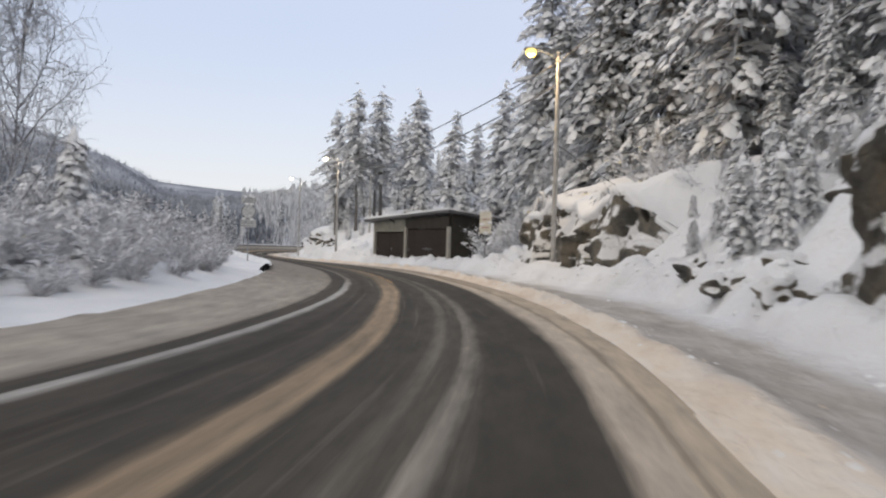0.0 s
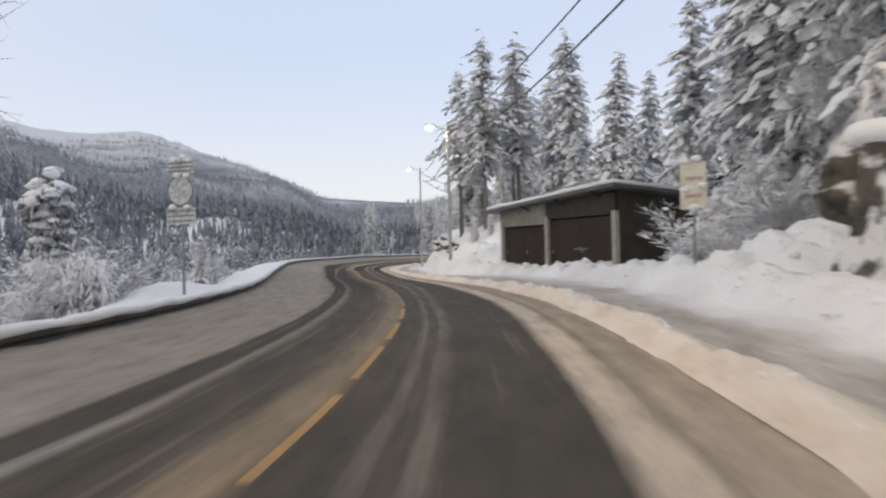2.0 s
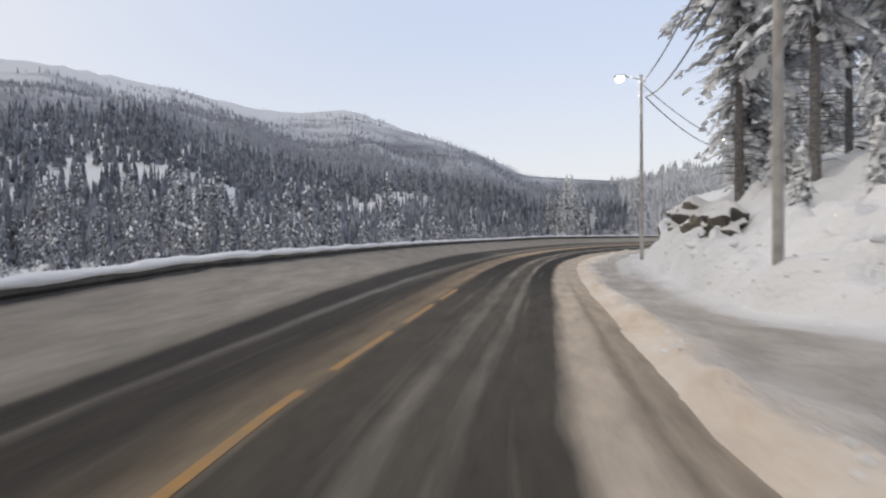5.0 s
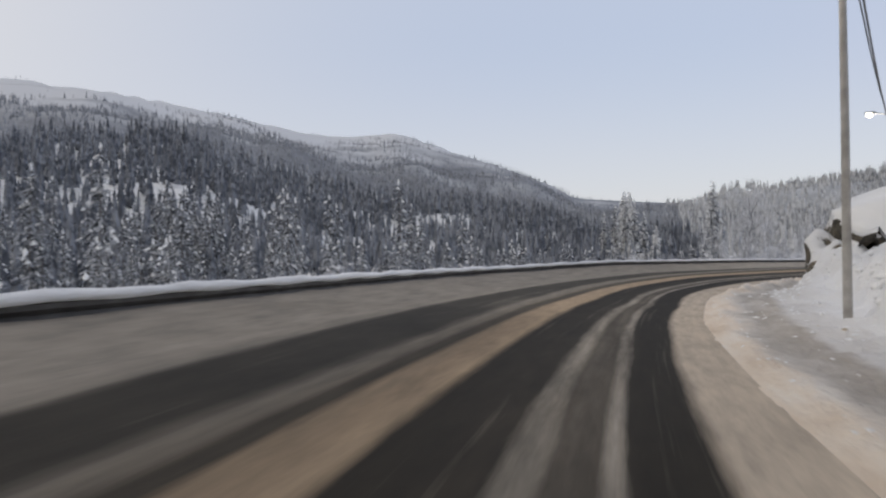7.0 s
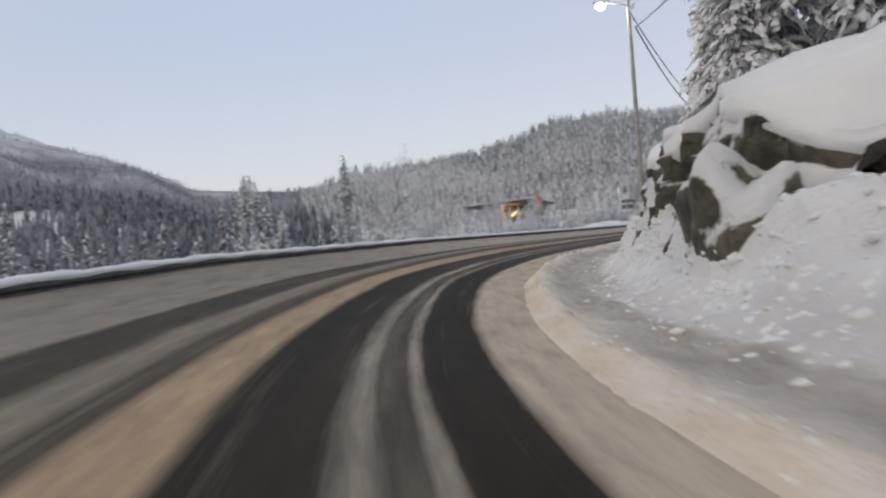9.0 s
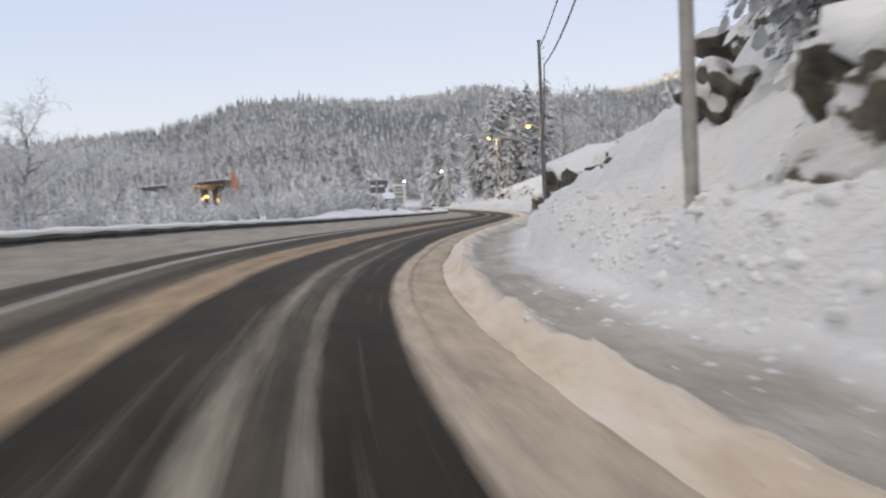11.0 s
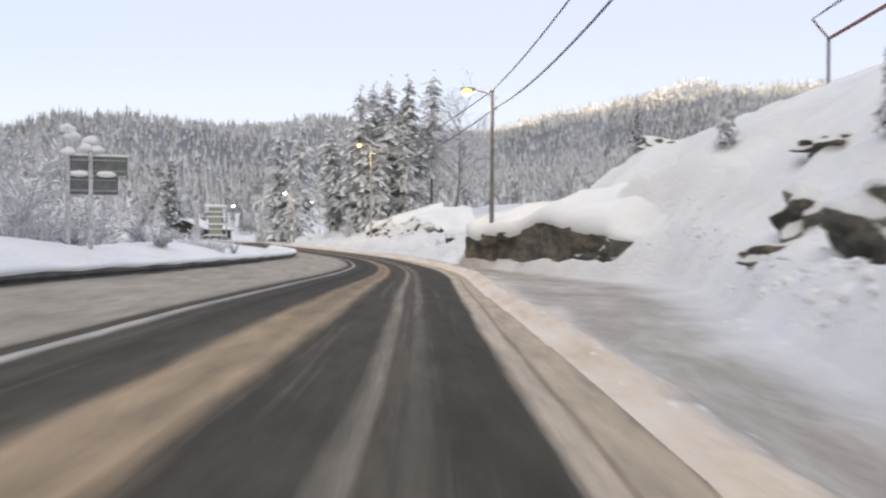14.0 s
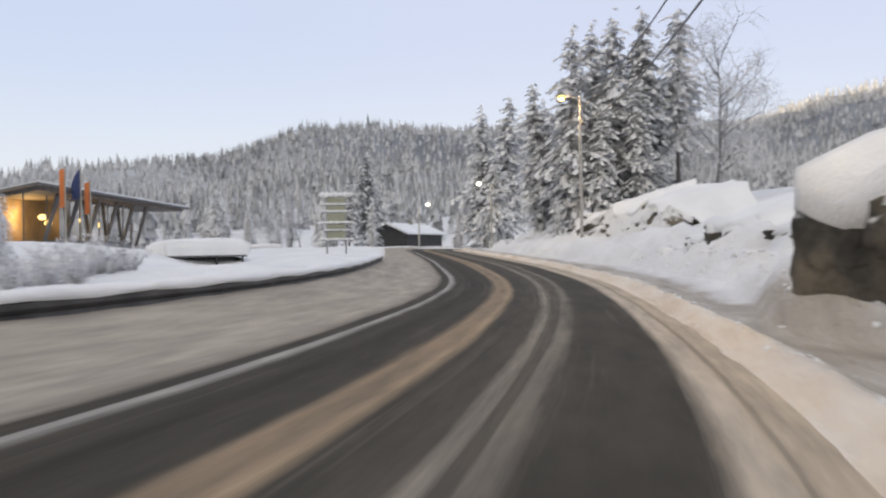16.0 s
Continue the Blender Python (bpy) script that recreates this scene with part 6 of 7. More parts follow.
def grove(name, label, places):
    """A far stand of spruces, too many to count: x, y, height, kind."""
    V, F, M, o = [], [], [], 0
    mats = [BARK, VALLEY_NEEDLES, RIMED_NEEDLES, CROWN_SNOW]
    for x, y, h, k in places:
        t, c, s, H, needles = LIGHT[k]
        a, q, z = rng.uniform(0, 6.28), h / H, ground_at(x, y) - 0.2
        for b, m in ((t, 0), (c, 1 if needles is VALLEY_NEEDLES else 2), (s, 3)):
            P = np.array([tuple(p) for p in b.v]) * q
            V.append(np.c_[x + P[:, 0] * math.cos(a) - P[:, 1] * math.sin(a), y + P[:, 0] * math.sin(a) + P[:, 1] * math.cos(a), z + P[:, 2]])
            F += [tuple(i + o for i in f) for f in b.f]
            M += [m] * len(b.f)
            o += len(P)
    me = bpy.data.meshes.new(name)
    me.from_pydata(np.vstack(V).tolist(), [], F)
    for m in mats:
        me.materials.append(m)
    me.polygons.foreach_set("material_index", M)
    me.update()
    tagged(new(name, me), label, "forest", kind="stuff")


def draped_shrub(x, y, H, seed, label):
    """Saplings bowed right over by the snow: thick white arches with frozen twigs hanging off them."""
    z = ground_at(x, y) - 0.2
    root = thing("snow_bent_shrub", x, y, z, 0, label, "shrub", "snow-bent shrubs")
    g = np.random.default_rng(seed)
    stems, snow, twigs = Build(), Build(), Build()
    for k in range(22):
        a, L, lean = g.uniform(0, 6.28), H * g.uniform(0.65, 1.1), g.uniform(0.35, 0.75)
        dx, dy = math.cos(a), math.sin(a)
        ox, oy = g.normal(0, 0.3, 2)
        pts = []
        for i in range(12):
            q = i / 11
            pts.append(Vector((ox + dx * L * lean * q * (1 - 0.25 * q) + g.normal(0, 0.03), oy + dy * L * lean * q * (1 - 0.25 * q) + g.normal(0, 0.03), L * (math.sin(min(q, 0.62) / 0.62 * 1.5708) * 0.9 - 1.1 * max(q - 0.62, 0) ** 1.3 * 1.6))))
        stems.tube(pts, [0.045 * (1 - 0.7 * i / 11) for i in range(12)], 4, False)
        load = H * g.uniform(0.016, 0.034)
        radii = [load * (0.35 + 0.75 * math.sin(3.1 * i / 11)) * g.uniform(0.6, 1.3) for i in range(3, 12)]
        snow.tube([p + Vector((0, 0, r * 0.6)) for p, r in zip(pts[3:], radii)], radii, 7)
        for i in range(3, 12):
            for _ in range(30):
                p = pts[i] + Vector(g.normal(0, 0.14, 3)) - Vector((0, 0, 0.05))
                d = Vector((dx * 0.4 + g.normal(0, 0.5), dy * 0.4 + g.normal(0, 0.5), -g.uniform(0.2, 1.2))).normalized() * H * g.uniform(0.06, 0.2)
                w = Vector((-d.y, d.x, g.normal(0, 0.05))).normalized() * g.uniform(0.012, 0.03)
                twigs.add([p, p + d * 0.45 + w, p + d, p + d * 0.45 - w], [(0, 1, 2), (0, 2, 3)])
    part("stem_tuft", stems, FROST_DARK, root)
    part("twig_spray", twigs, FROST, root, "frozen hanging twigs")["kind"] = "stuff"
    part("snow_load", snow, CROWN_SNOW, root, "thick snow on the bowed stems", True)["kind"] = "stuff"


def broken_pine(x, y, top, wide, seed, label):
    """A pine that has lost its leader: uneven limbs ending in dark tufts under lumps of snow."""
    z = ground_at(x, y) - 0.3
    H = top - z
    root = thing("pine", x, y, z, 0, label, "tree")
    g = np.random.default_rng(seed)
    trunk, crown, snow = Build(), Build(), Build()
    spine = [Vector((0.02 * H * math.sin(3 * t), 0.015 * H * math.cos(2 * t), H * t * 0.97)) for t in np.linspace(0, 1, 9)]
    trunk.tube(spine, [0.018 * H * (1 - 0.8 * t) + 0.03 for t in np.linspace(0, 1, 9)], 7)
    for k in range(64):
        t = 0.30 + 0.70 * g.uniform() ** 0.8
        a = g.uniform(0, 6.28)
        p0 = spine[min(7, int(t * 8))].lerp(spine[min(8, int(t * 8) + 1)], t * 8 - int(t * 8))
        L = wide * (1.0 - 0.72 * (t - 0.30) / 0.70) * g.uniform(0.45, 1.15)
        d = Vector((math.cos(a), math.sin(a), 0))
        pts = [p0 + d * L * q + Vector((0, 0, L * (0.30 * q - 0.75 * q * q))) for q in (0, 0.35, 0.7, 1.0)]
        trunk.tube(pts, [0.07, 0.055, 0.04, 0.02], 4, False)
        for q in (0.45, 0.75, 1.0):
            c = p0 + d * L * q + Vector((0, 0, L * (0.30 * q - 0.75 * q * q))) + Vector(g.normal(0, 0.12, 3))
            r = (0.32 + 0.10 * wide) * g.uniform(0.7, 1.3) * (1.15 - 0.3 * t)
            for _ in range(60):
                e = Vector((d.x * 0.5 + g.normal(0, 0.8), d.y * 0.5 + g.normal(0, 0.8), g.normal(-0.45, 0.5))).normalized() * r * g.uniform(0.9, 1.8)
                w = Vector((-e.y, e.x, 0.02)).normalized() * 0.05
                crown.add([c, c + e * 0.5 + w, c + e, c + e * 0.5 - w], [(0, 1, 2), (0, 2, 3)])
            if g.uniform() < 0.5:
                snow.blob(c + Vector((0, 0, r * 0.4)), (r * g.uniform(0.7, 1.1), r * g.uniform(0.7, 1.1), r * 0.42), k, 0.6, 2)
    snow.blob(spine[-1] + Vector((0.25, 0, 0.1)), (0.6, 0.5, 0.4), seed, 0.5, 2)
    part("trunk", trunk, BARK, root)
    part("needle_crown", crown, NEEDLES, root)["kind"] = "stuff"
    part("snow_load", snow, CROWN_SNOW, root, "lumps of snow on the limbs", True)["kind"] = "stuff"


for s, l, h in ((35.4, 8.7, 2.6), (38.2, 8.4, 2.9), (32.6, 8.6, 2.4), (41.0, 8.2, 2.4)):
    x, y = (float(v) for v in at_lane(s, l))
    draped_shrub(x, y, h, int(s * 10), "saplings bowed over by thick snow in front of a rock")
for x, y, h in ((3.6, 58.0, 1.5), (2.9, 54.6, 1.1)):
    draped_shrub(x, y, h, int(y * 10), "frosted saplings bent down beside the shed")
for x, y, h in ((-10.5, 241.0, 3.2), (-9.4, 246.5, 3.0), (-12.0, 247.0, 3.5), (-12.6, 252.5, 3.2), (-8.8, 236.5, 2.6), (-13.5, 243.0, 3.4)):
    draped_shrub(x, y, h, int(y * 10 + 7), "arching rimed saplings on the bank before the hall")
broken_pine(-38.8, 80.9, 7.9, 3.6, 5, "broken-topped pine with dark limbs under lumps of snow")
for s, l, h in ((58, -11.5, 2.6), (64, -11.8, 3.0), (71, -11.6, 2.8), (80, -11.2, 2.6), (87, -11.0, 2.4), (52, -12.5, 2.8)):
    x, y = (float(v) for v in at_lane(s, l))
    draped_shrub(x, y, h, int(s * 10 + 3), "snow-bent saplings below the guard rail")
# behind the shed and the road up to the boulder
for x, y, top, k in ((-10.2, 99.0, 19.6, 1), (-7.6, 101.5, 19.9, 1), (-2.9, 98.5, 19.6, 0), (0.8, 96.0, 17.0, 2), (3.7, 103.7, 16.8, 2), (-13.2, 104.0, 18.0, 1), (5.6, 84.0, 18.0, 0), (9.0, 79.0, 20.0, 3),
                     (-11.8, 107.5, 18.5, 1), (-9.0, 110.0, 19.5, 1), (-5.0, 108.0, 18.0, 1), (2.0, 88.5, 10.5, 4), (-2.2, 90.0, 10.0, 2), (6.5, 92.0, 17.0, 0), (10.0, 90.0, 21.0, 3), (-13.5, 112.0, 15.0, 2), (7.5, 73.0, 19.0, 3), (11.5, 70.5, 22.0, 3), (9.5, 64.5, 21.0, 0), (-4.0, 115.0, 18.0, 0)):
    plant_spruce(x, y, top, k, 1.32)
# old forest above the first rocks
for s, l, top, k in ((59, 15.0, 24, 0), (48.5, 14.6, 24, 3), (42, 14.0, 22, 3), (34, 13.0, 23, 0), (-4, 15, 20, 2), (3, 17, 23, 2), (9, 14.5, 21, 2), (14, 18, 24, 2), (19, 14.5, 22, 1), (23, 19, 25, 0), (27, 15, 22, 0), (31, 18, 24, 3), (35, 15.5, 23, 0), (39, 19, 25, 0), (43, 16, 22, 1), (46, 20, 24, 3),
                     (50, 14.0, 21, 0), (53, 18, 23, 0), (57, 15.5, 19, 0), (60, 20, 22, 3), (25, 26, 26, 0), (36, 28, 27, 1), (47, 28, 26, 0), (12, 27, 26, 1), (55, 27, 24, 0), (64, 24, 22, 0), (5, 24, 25, 0), (42, 24, 26, 0)):
    x, y = (float(v) for v in at_lane(s, l))
    plant_spruce(x, y, top, k, 1.25)
stand = []
for k in range(60):
    s, l = rng.uniform(-8, 66), rng.uniform(20, 48)
    x, y = (float(v) for v in at_lane(s, l))
    stand.append((x, y, rng.uniform(12, 20), int(rng.integers(0, 3))))
grove("spruce_forest", "deep spruce forest loaded with snow above the road", stand)
stand = []
for k in range(26):
    s, l = rng.uniform(-4, 60), rng.uniform(12, 17)
    x, y = (float(v) for v in at_lane(s, l))
    plant_spruce(x, y, ground_at(x, y) + rng.uniform(3, 8), int(rng.choice((2, 4))), 1.2)
for s, l, top, k in ((159, 9.8, 14.5, 0), (162, 9.2, 14, 2), (165, 10.2, 16, 0), (168, 9.6, 15, 2), (171, 10.8, 16, 0), (174, 12.5, 17, 3), (158, 14, 19, 0), (160, 11.5, 18, 2), (163, 14.5, 20, 3), (166, 11.5, 18, 0), (169, 14, 20, 3), (171, 17, 21, 0), (175, 17, 20, 2), (180, 20, 21, 3), (166, 19, 22, 0), (184, 24, 21, 0)):
    x, y = (float(v) for v in at_lane(s, l))
    plant_spruce(x, y, top, k)
# on top of the long rock face
for s, l, top, k in ((134, 15, 20, 3), (139, 17, 22, 0), (144, 15.5, 21, 3), (149, 17, 21, 0), (153, 15, 19, 3), (157, 17.5, 20, 0), (162, 16, 18, 2), (147, 22, 24, 3), (156, 23, 23, 3), (140, 23, 24, 0), (165, 20, 20, 0), (128, 20, 20, 2), (122, 22, 19, 0), (169, 24, 20, 2)):
    x, y = (float(v) for v in at_lane(s, l))
    plant_spruce(x, y, top, k)
# the stand beyond the last rock wall
for x, y, top, k in ((28.8, 324.2, 19.8, 0), (31.0, 321.4, 20.4, 2), (29.6, 326.0, 17.0, 2), (26.4, 293.5, 16.8, 2), (27.6, 295.0, 15.5, 0), (27.2, 286.8, 20.6, 0), (30.3, 290.0, 21.9, 0), (31.4, 287.3, 21.8, 1), (34.2, 287.0, 22.6, 3), (38.3, 288.5, 23.2, 1), (29.0, 284.5, 13.5, 2), (32.6, 284.5, 16.0, 0), (35.6, 290.0, 20.5, 0), (33.0, 293.0, 20.5, 3), (25.6, 307.0, 12.0, 2), (24.6, 283.5, 5.5, 4), (26.0, 281.0, 4.6, 4), (38.5, 300.0, 19.0, 3), (24.5, 320.0, 6.5, 4)):
    plant_spruce(x, y, top, k, 1.25)
# lone trees and groups across the valley
for x, y, top, k in ((-80.6, 308.5, 18.2, 5), (-77.0, 304.0, 16.3, 5), (-84.0, 311.0, 15.6, 5), (-73.5, 300.0, 13.0, 5), (-88.0, 314.0, 14.0, 5), (-20.8, 280.0, 5.6, 0), (-19.4, 276.0, 5.0, 2), (-22.4, 284.5, 5.8, 2), (-18.6, 271.5, 4.6, 2), (-24.5, 288.0, 6.0, 3), (-27.0, 284.0, 5.4, 0), (-92.0, 350.0, 21.5, 2), (-97.0, 363.0, 22.8, 0), (-70.0, 296.0, 9.0, 2), (-99.0, 306.0, 8.7, 2), (11.2, 351.0, 11.0, 0), (8.6, 347.0, 8.0, 2), (-2.0, 352.0, 8.5, 0), (-6.5, 356.0, 9.5, 3), (2.5, 349.0, 7.0, 2), (6.5, 306.0, 6.5, 4), (-19.5, 264.0, 4.4, 2), (-17.0, 262.0, 4.0, 4), (-21.5, 268.0, 4.6, 0), (-15.0, 260.0, 3.6, 2), (-23.5, 266.0, 4.4, 2), (-27.0, 265.0, 5.0, 2), (-31.0, 273.0, 5.4, 0), (-35.0, 283.0, 5.6, 2), (-24.5, 259.0, 4.6, 4), (-29.0, 268.0, 4.8, 4), (-38.0, 290.0, 6.5, 2), (-33.0, 262.0, 5.5, 0), (12.0, 308.0, 7.0, 4), (-58.0, 330.0, 10.0, 3), (-46.0, 300.0, 8.0, 2), (-40.0, 285.0, 7.0, 0)):
    plant_spruce(x, y, top, k)
for x, y, top, k, wide in ((17.0, 352.5, 17.0, 5, 1.7), (13.6, 350.0, 12.5, 3, 1.5), (11.0, 352.0, 9.0, 5, 1.5), (-50.1, 263.3, 16.3, 5, 1.15), (-6.0, 347.0, 9.0, 5, 1.4), (4.5, 350.0, 8.0, 5, 1.4), (15.4, 222.0, 9.0, 5, 1.0), (-3.6, 290.0, 6.6, 2, 1.2)):
    plant_spruce(x, y, top, k, wide)
# the fall below the guard rail
for k in range(130):
    s = rng.uniform(46, 200)
    l = -rng.uniform(22, 57)
    x, y = (float(v) for v in at_lane(s, l))
    z = ground_at(x, y)
    lift = rng.uniform(0.35, 1.0)
    top = (3.0 if l > -20 else 6.5 if l > -35 else 10.0) * lift
    if s > 125:
        top = min(top, 3.0)
    stand.append((x, y, max(top - z, 4.0), 1))
# tall stand on the near valley side
for k in range(120):
    x, y = -rng.uniform(62, 150), rng.uniform(95, 210)
    if abs(to_lane(x, y)[1][0]) < 40:
        continue
    stand.append((x, y, rng.uniform(11, 19), 1))
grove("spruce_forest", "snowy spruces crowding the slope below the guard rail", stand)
for x, y, h in ((-13.0, 46.0, 2.2), (-15.5, 41.0, 2.6), (-17.0, 47.0, 3.0)):
    draped_shrub(x, y, h, int(y * 10 + 1), "snow-bent saplings on the bank beside the road")
for s, l, h in ((69, -14.5, 3.2),):
    x, y = (float(v) for v in at_lane(s, l))
    plant_spruce(x, y, ground_at(x, y) + h, 2 if h > 4.5 else 4, 1.6)
for x, y, top, k in ((-17.6, 57.5, 4.3, 2), (-16.4, 59.5, 2.2, 4), (-20.5, 60.0, 3.6, 0), (-22.5, 64.0, 4.0, 3), (-24.5, 70.0, 3.0, 0), (-26.0, 74.0, 4.4, 3), (-29.0, 80.0, 5.0, 3), (-24.0, 66.0, 3.0, 3)):
    plant_spruce(x, y, top - 3.2, k, 1.5)
# saplings on the banks to the right
for s, l in ((22, 11), (27, 13), (33, 11.5), (40, 12.5), (56, 10), (60, 12.5), (102, 9.5), (118, 11), (126, 12), (205, 12), (219, 13), (228, 11.5), (176, 16), (51, 11.5), (90, 8.6), (95, 8.2)):
    x, y = (float(v) for v in at_lane(s, l))
    plant(SMALL, x, y, float(rng.uniform(0.45, 0.95)))
for k in range(34):
    s, l = rng.uniform(9, 31), rng.uniform(6.2, 13.5)
    x, y = (float(v) for v in at_lane(s, l))
    if k % 3:
        plant(SMALL, x, y, float(rng.uniform(0.22, 0.7)))
for x, y, sc in ((7.5, 21.3, 0.6), (9.3, 21.8, 0.42), (7.3, 25.0, 0.25), (8.0, 24.8, 0.3), (10.6, 25.5, 0.6), (9.6, 28.0, 0.5), (11.2, 20.0, 0.55)):
    plant(SMALL, x, y, sc, None, -0.05, 1.25)
for x, y, seed in ((5.9, 15.0, 141), (6.2, 18.8, 142), (6.6, 14.4, 143), (7.0, 17.0, 144), (7.6, 19.4, 145), (8.6, 18.0, 146), (6.6, 22.0, 147)):
    boulder(x, y, ground_at(x, y) - 0.02, (0.55, 0.38, 0.34), seed, "dark stone half buried in the ploughed bank")
for s, l, k, sc in ((33.0, 9.6, 2, 1.15), (36.0, 10.5, 0, 1.2), (30.0, 10.0, 2, 0.8), (52.0, 8.2, 0, 0.8), (50.5, 7.6, 1, 0.8), (53.5, 7.8, 1, 0.9), (24.0, 11.5, 2, 0.8)):
    x, y = (float(v) for v in at_lane(s, l))
    plant(BUSHES[k], x, y, sc)
low = []
for k in range(44):
    s, l = rng.uniform(16, 46), -rng.uniform(9.0, 13.5)
    x, y = (float(v) for v in at_lane(s, l))
    low.append((x, y, float(rng.uniform(0.3, 0.6)), int(rng.integers(0, 3))))
thicket("low rimed scrub on the snow mound beside the road", low)
# leafless trees
for x, y, k, sc in ((38.2, 282.5, 0, 1.25), (41.0, 262.0, 1, 0.7), (-38.0, 215.0, 0, 0.9), (-27.0, 245.0, 2, 1.1), (-33.0, 255.0, 1, 0.8), (-44.0, 240.0, 1, 0.9), (-19.0, 30.0, 1, 0.8), (-22.0, 44.0, 2, 0.9), (14.0, 60.0, 1, 0.9), (9.0, 57.5, 2, 0.9), (5.6, 340.0, 0, 0.62), (1.5, 345.0, 2, 0.8)):
    plant(BIRCHES[k], x, y, sc)
plant(BIRCHES[3], -29.4, 54.5, 0.92, 0.6, -0.15, 0.56)
# rimed thickets
low = []
for k in range(150):
    s, l = rng.uniform(227, 252), -rng.uniform(9.0, 18)
    x, y = (float(v) for v in at_lane(s, l))
    if x < -2.4 - 0.12 * (y - 235):
        low.append((x, y, float(rng.uniform(0.2, 0.4)), int(rng.integers(0, 3))))
thicket("low rimed scrub on the bank in front of the hall", low)
for k in range(150):
    if k < 70:
        s, l = rng.uniform(12, 62), -rng.uniform(9.5, 20)
    elif k < 120:
        s, l = rng.uniform(196, 262), -rng.uniform(10.5, 34)
    elif k < 135:
        s, l = rng.uniform(50, 60), rng.uniform(9, 14)
    else:
        s, l = rng.uniform(64, 190), -rng.uniform(9.0, 14)
    if 250 < s < 262 and l < -12 or 234 < s < 262 and l > -16:
        continue
    x, y = (float(v) for v in at_lane(s, l))
    plant(BUSHES[int(rng.integers(0, 3))], x, y, float(rng.uniform(0.6, 1.15)) * (0.45 if s > 218 else 1.0))


# tall thickets beside the big road sign
for k in range(125):
    if k < 55:
        y = rng.uniform(214, 242)
        x = rng.uniform(-16, -10.4 + 0.10 * (y - 195.2))
    else:
        x, y = -rng.uniform(15, 38), rng.uniform(204, 262)
    if to_lane(x, y)[1][0] > -9.0:
        continue
    low = 0.42 if y > 229 and x > -17 else 1.0
    if k % 8 == 0 and low == 1.0:
        plant(BIRCHES[2], x, y, float(rng.uniform(0.35, 0.6)))
    else:
        plant(BUSHES[int(rng.choice((0, 1, 2)))], x, y, float(rng.uniform(0.6, 0.95)) * low)
# stones and saplings on the last slope
for k in range(22):
    s, l = rng.uniform(204, 262), rng.uniform(7.5, 17)
    x, y = (float(v) for v in at_lane(s, l))
    if k % 3 == 0:
        boulder(x, y, ground_at(x, y) - 0.1, (rng.uniform(0.5, 1.0), rng.uniform(0.35, 0.6), rng.uniform(0.3, 0.45)), 160 + k, "dark stone showing through the snow slope")


# snow-bent scrub right at the edge of the road before the barrier
own = np.random.default_rng(77)
low = []
for k in range(70):
    s, l = own.uniform(8, 33), -7.4 - 3.4 * own.uniform() ** 1.3
    x, y = (float(v) for v in at_lane(s, l))
    low.append((x, y, float(own.uniform(0.3, 0.55) + 0.08 * (-7.4 - l)), int(own.integers(0, 3))))
thicket("snow-bent rimed scrub along the edge of the road", low)
for s, l, sc in ((24.0, -10.6, 0.9), (29.5, -12.2, 1.0), (20.0, -11.8, 0.8)):
    x, y = (float(v) for v in at_lane(s, l))
    plant(SMALL, x, y, sc, 0.4 * s, -0.15, 1.1)


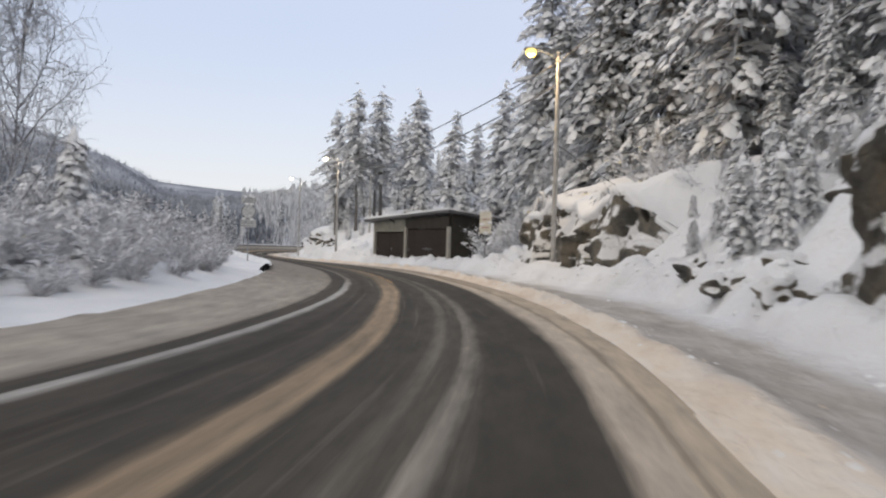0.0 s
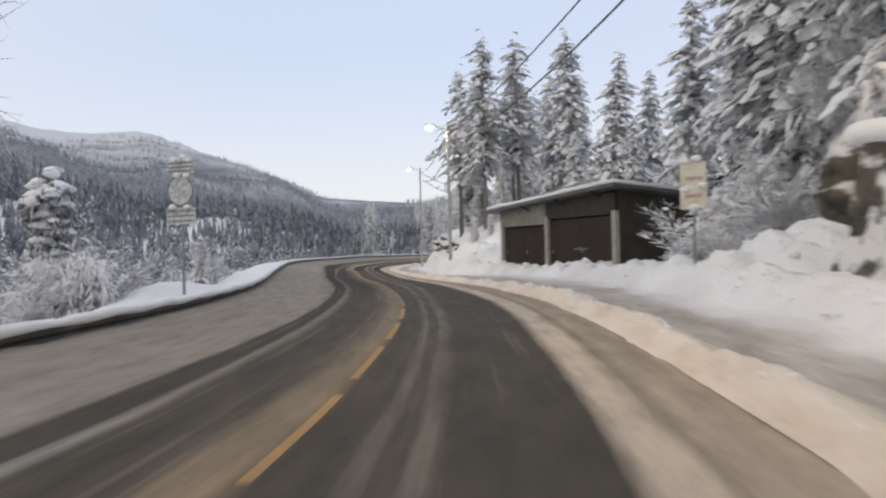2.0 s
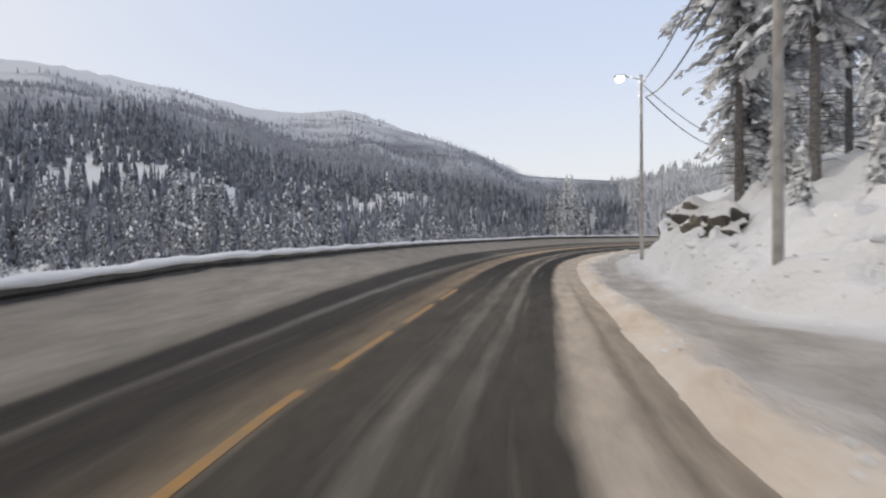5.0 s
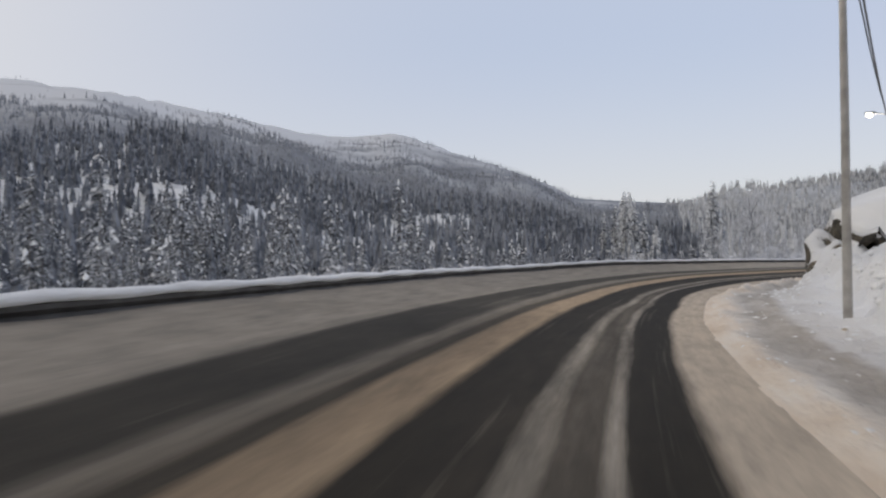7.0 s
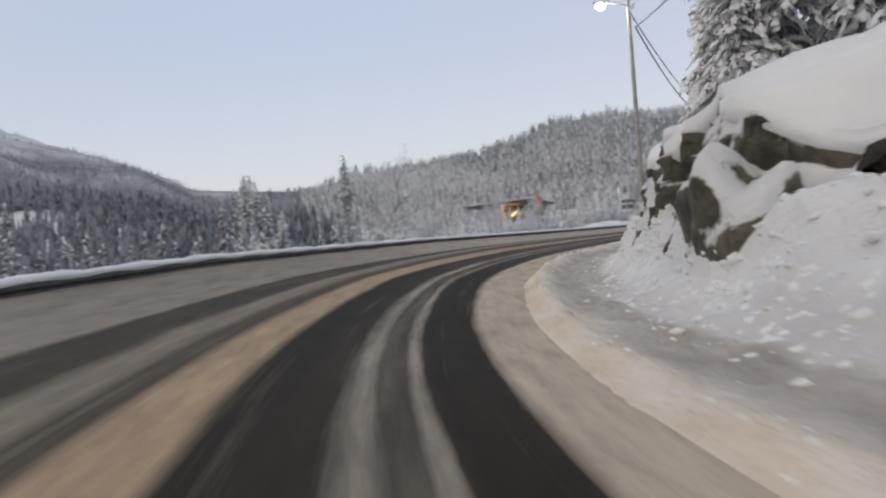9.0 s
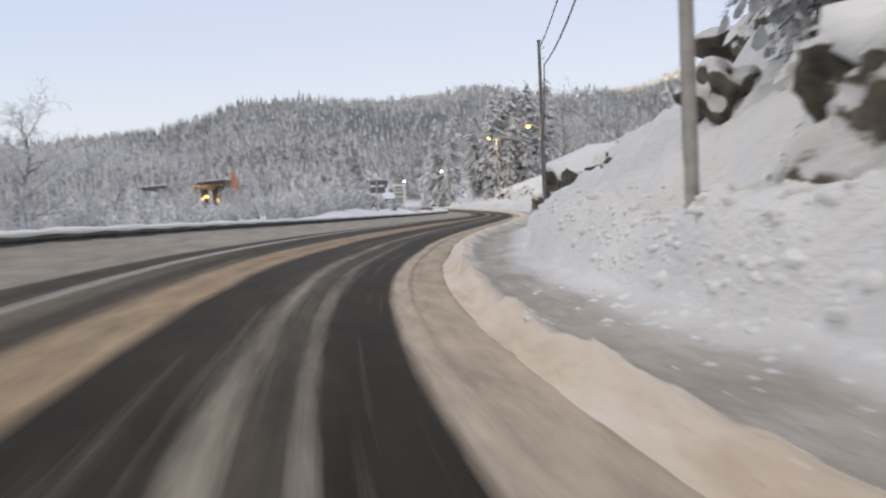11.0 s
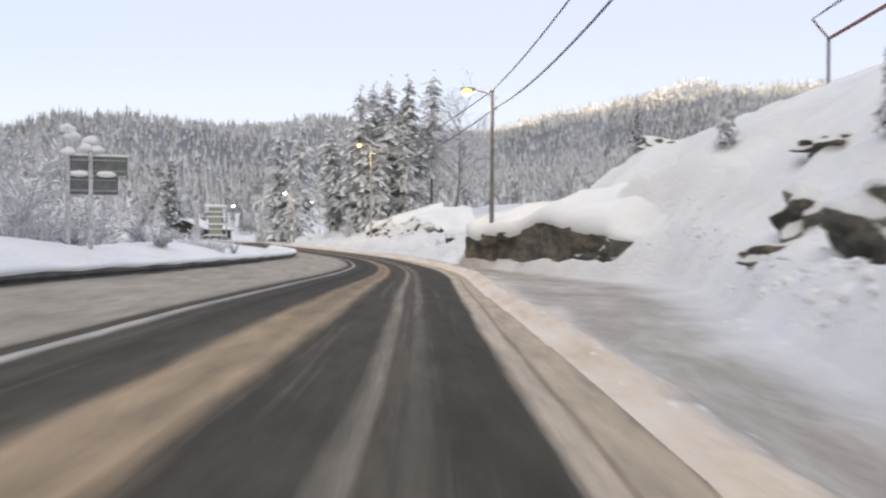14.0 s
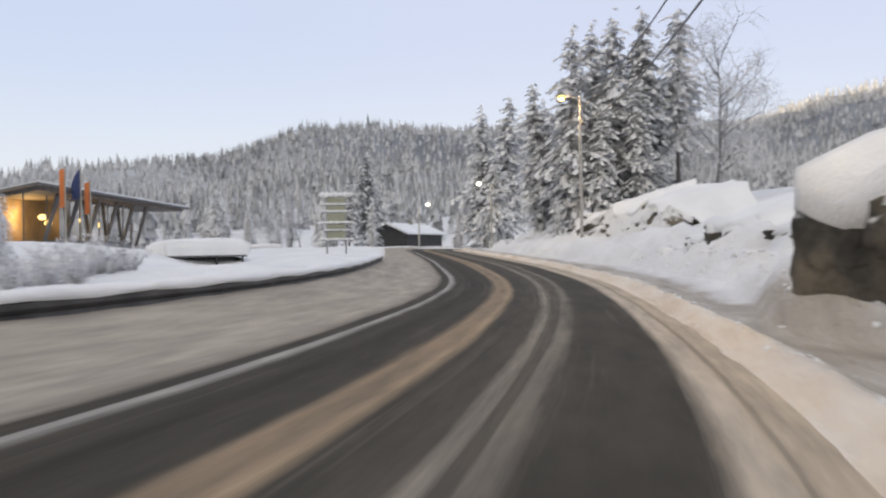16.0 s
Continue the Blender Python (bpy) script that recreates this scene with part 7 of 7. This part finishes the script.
# ---------------------------------------------------------------- far woods
def woods(name, az0, az1, r_lo, r_hi, count, mat, label, seed, keep, h_lo, h_hi, tiers, points, bare=0.0):
    """Many small spruces: jagged skirts of boughs, one above the other."""
    g = np.random.default_rng(seed)
    n = count
    az = np.radians(g.uniform(az0, az1, n))
    r = np.sqrt(g.uniform(r_lo ** 2, r_hi ** 2, n)) if r_hi < 700 else r_lo + (r_hi - r_lo) * g.uniform(0, 1, n) ** 1.15
    x, y = HUB[0] + r * np.sin(az), HUB[1] + r * np.cos(az)
    s, l = to_lane(x, y)
    R = np.interp(np.degrees(az), HILLS[:, 0], HILLS[:, 1])
    ok = (np.abs(l) > keep) & (r < R * 1.03) & (lumps(x, y, 0.012, 5) > g.uniform(-0.95, -0.1, n) + bare * smooth_step(0.45, 1.0, r / R)) & (np.hypot(x + 178, y - 378) > 26) & (np.hypot(x - 92, y - 262) > 36)
    x, y, r = x[ok], y[ok], r[ok]
    z = land_z(x, y) - 0.3
    n = len(x)
    h = h_lo + (h_hi - h_lo) * g.uniform(0, 1, n) ** 1.4
    w = h * g.uniform(0.11, 0.17, n)
    V, F = [], []
    for q in range(tiers):
        f0, f1 = 0.08 + 0.80 * q / tiers, 0.34 + 0.66 * (q + 1) / tiers
        top = len(V)
        V.append(np.stack([x + g.normal(0, 0.02, n) * w, y + 0 * w, z + h * min(f1, 1.0)], -1))
        turn = g.uniform(0, 6.28, n)
        for p in range(points):
            a = turn + 2 * math.pi * p / points
            j = w * (1 - 0.86 * q / tiers) * (g.uniform(0.75, 1.3, n) if p % 2 else g.uniform(0.45, 0.8, n))
            V.append(np.stack([x + j * np.cos(a), y + j * np.sin(a), z + h * (f0 + g.uniform(-0.04, 0.04, n) + (0.0 if p % 2 else 0.04))], -1))
        F += [(top, top + 1 + p, top + 1 + (p + 1) % points) for p in range(points)]
    V = np.stack(V, 1)
    per = V.shape[1]
    faces = (np.array(F)[None] + (np.arange(n) * per)[:, None, None]).reshape(-1, 3)
    me = bpy.data.meshes.new(name)
    me.vertices.add(n * per)
    me.vertices.foreach_set("co", V.astype(np.float32).ravel())
    me.loops.add(faces.size)
    me.loops.foreach_set("vertex_index", faces.astype(np.int32).ravel())
    me.polygons.add(len(faces))
    me.polygons.foreach_set("loop_start", np.arange(0, faces.size, 3, dtype=np.int32))
    me.polygons.foreach_set("loop_total", np.full(len(faces), 3, dtype=np.int32))
    me.materials.append(mat)
    me.update(calc_edges=True)
    me.validate()
    tagged(new(name, me), label, "forest", kind="stuff")


woods("valley_woods", -80, -14, 75, 390, 4200, FOREST_M, "tall snow-dusted spruces, tinted with haze, on the near valley side", 1, 56, 7, 13, 6, 8)
woods("valley_woods", -14, 52, 130, 460, 2600, FOREST_N, "pale rimed spruces, tinted with haze, at the foot of a hill", 2, 60, 7, 13, 6, 8)
woods("far_woods", -70, -14, 360, 1480, 44000, FOREST_L, "dark spruce forest dusted with snow, tinted with haze, on a far mountain", 3, 56, 3, 7.5, 2, 4, 1.15)
woods("far_woods", -14, 52, 420, 1600, 34000, FOREST_N, "pale rimed spruce forest, tinted with haze, on a rounded hill", 4, 60, 5, 10, 2, 4)


# ---------------------------------------------------------------- ploughed lumps of snow
def snow_chunks(name, label, count, seed, pick, lo, hi, mat):
    g = np.random.default_rng(seed)
    s, l = pick(g, count)
    x, y = at_lane(s, l)
    z = near_z(s, l)
    r = g.uniform(lo, hi, count) * g.uniform(0.5, 1.0, count)
    bm = bmesh.new()
    bmesh.ops.create_icosphere(bm, subdivisions=1, radius=1)
    base = np.array([w.co[:] for w in bm.verts])
    tri = np.array([[w.index for w in f.verts] for f in bm.faces])
    bm.free()
    n, m = count, len(base)
    k = r[:, None] * g.uniform(0.65, 1.3, (n, m))
    a = g.uniform(0, 6.28, n)
    ca, sa = np.cos(a)[:, None], np.sin(a)[:, None]
    vx, vy, vz = base[None, :, 0] * k * 1.25, base[None, :, 1] * k, base[None, :, 2] * k * 0.75
    V = np.stack([x[:, None] + vx * ca - vy * sa, y[:, None] + vx * sa + vy * ca, z[:, None] + vz - r[:, None] * 0.52], -1).reshape(-1, 3)
    F = (tri[None] + (np.arange(n) * m)[:, None, None]).reshape(-1, 3)
    me = bpy.data.meshes.new(name)
    me.from_pydata(V.tolist(), [], F.tolist())
    me.materials.append(mat)
    me.polygons.foreach_set("use_smooth", [True] * len(me.polygons))
    me.update()
    tagged(new(name, me), label, "snow", kind="stuff")


def along_bank(g, n):
    s = g.uniform(0, 262, n)
    return s, np.interp(s, RIGHT[:, 0], RIGHT[:, 1]) + g.normal(0.45, 0.55, n)


def along_foot(g, n):
    s = g.uniform(4, 262, n)
    return s, np.interp(s, RIGHT[:, 0], RIGHT[:, 1]) + 0.35 + np.abs(g.normal(0, 0.75, n))


def along_crest(g, n):
    s = g.uniform(0, 262, n)
    return s, table(CREST, s) + g.normal(0.12, 0.2, n)


def along_shoulder(g, n):
    s = g.uniform(0, 262, n)
    return s, table(CREST, s) + g.uniform(0.3, 3.2, n)


def along_slide(g, n):
    s = g.uniform(98, 146, n)
    return s, table(CREST, s) + 0.5 + 3.0 * g.uniform(0, 1, n) ** 0.6


def along_heap(g, n):
    s = g.uniform(132, 168, n)
    return s, 5.0 + g.normal(0, 0.75, n)


snow_chunks("snow_lumps", "clods of snow heaped against a rock face", 750, 15, along_heap, 0.05, 0.2, SNOW)
snow_chunks("snow_lumps", "broken lumps of ploughed snow along the bank", 1900, 1, along_bank, 0.03, 0.13, SNOW)
snow_chunks("snow_lumps", "heaped snow clods at the foot of the bank", 1500, 5, along_foot, 0.06, 0.24, SNOW)
snow_chunks("snow_lumps", "sandy lumps of snow on the ploughed ridge", 900, 2, along_crest, 0.02, 0.07, SNOW)
snow_chunks("snow_lumps", "snow clods fallen onto the shoulder before a rock face", 420, 9, along_slide, 0.03, 0.14, SNOW)
snow_chunks("snow_lumps", "crumbs of dirty snow on the shoulder", 500, 3, along_shoulder, 0.02, 0.06, SANDY)
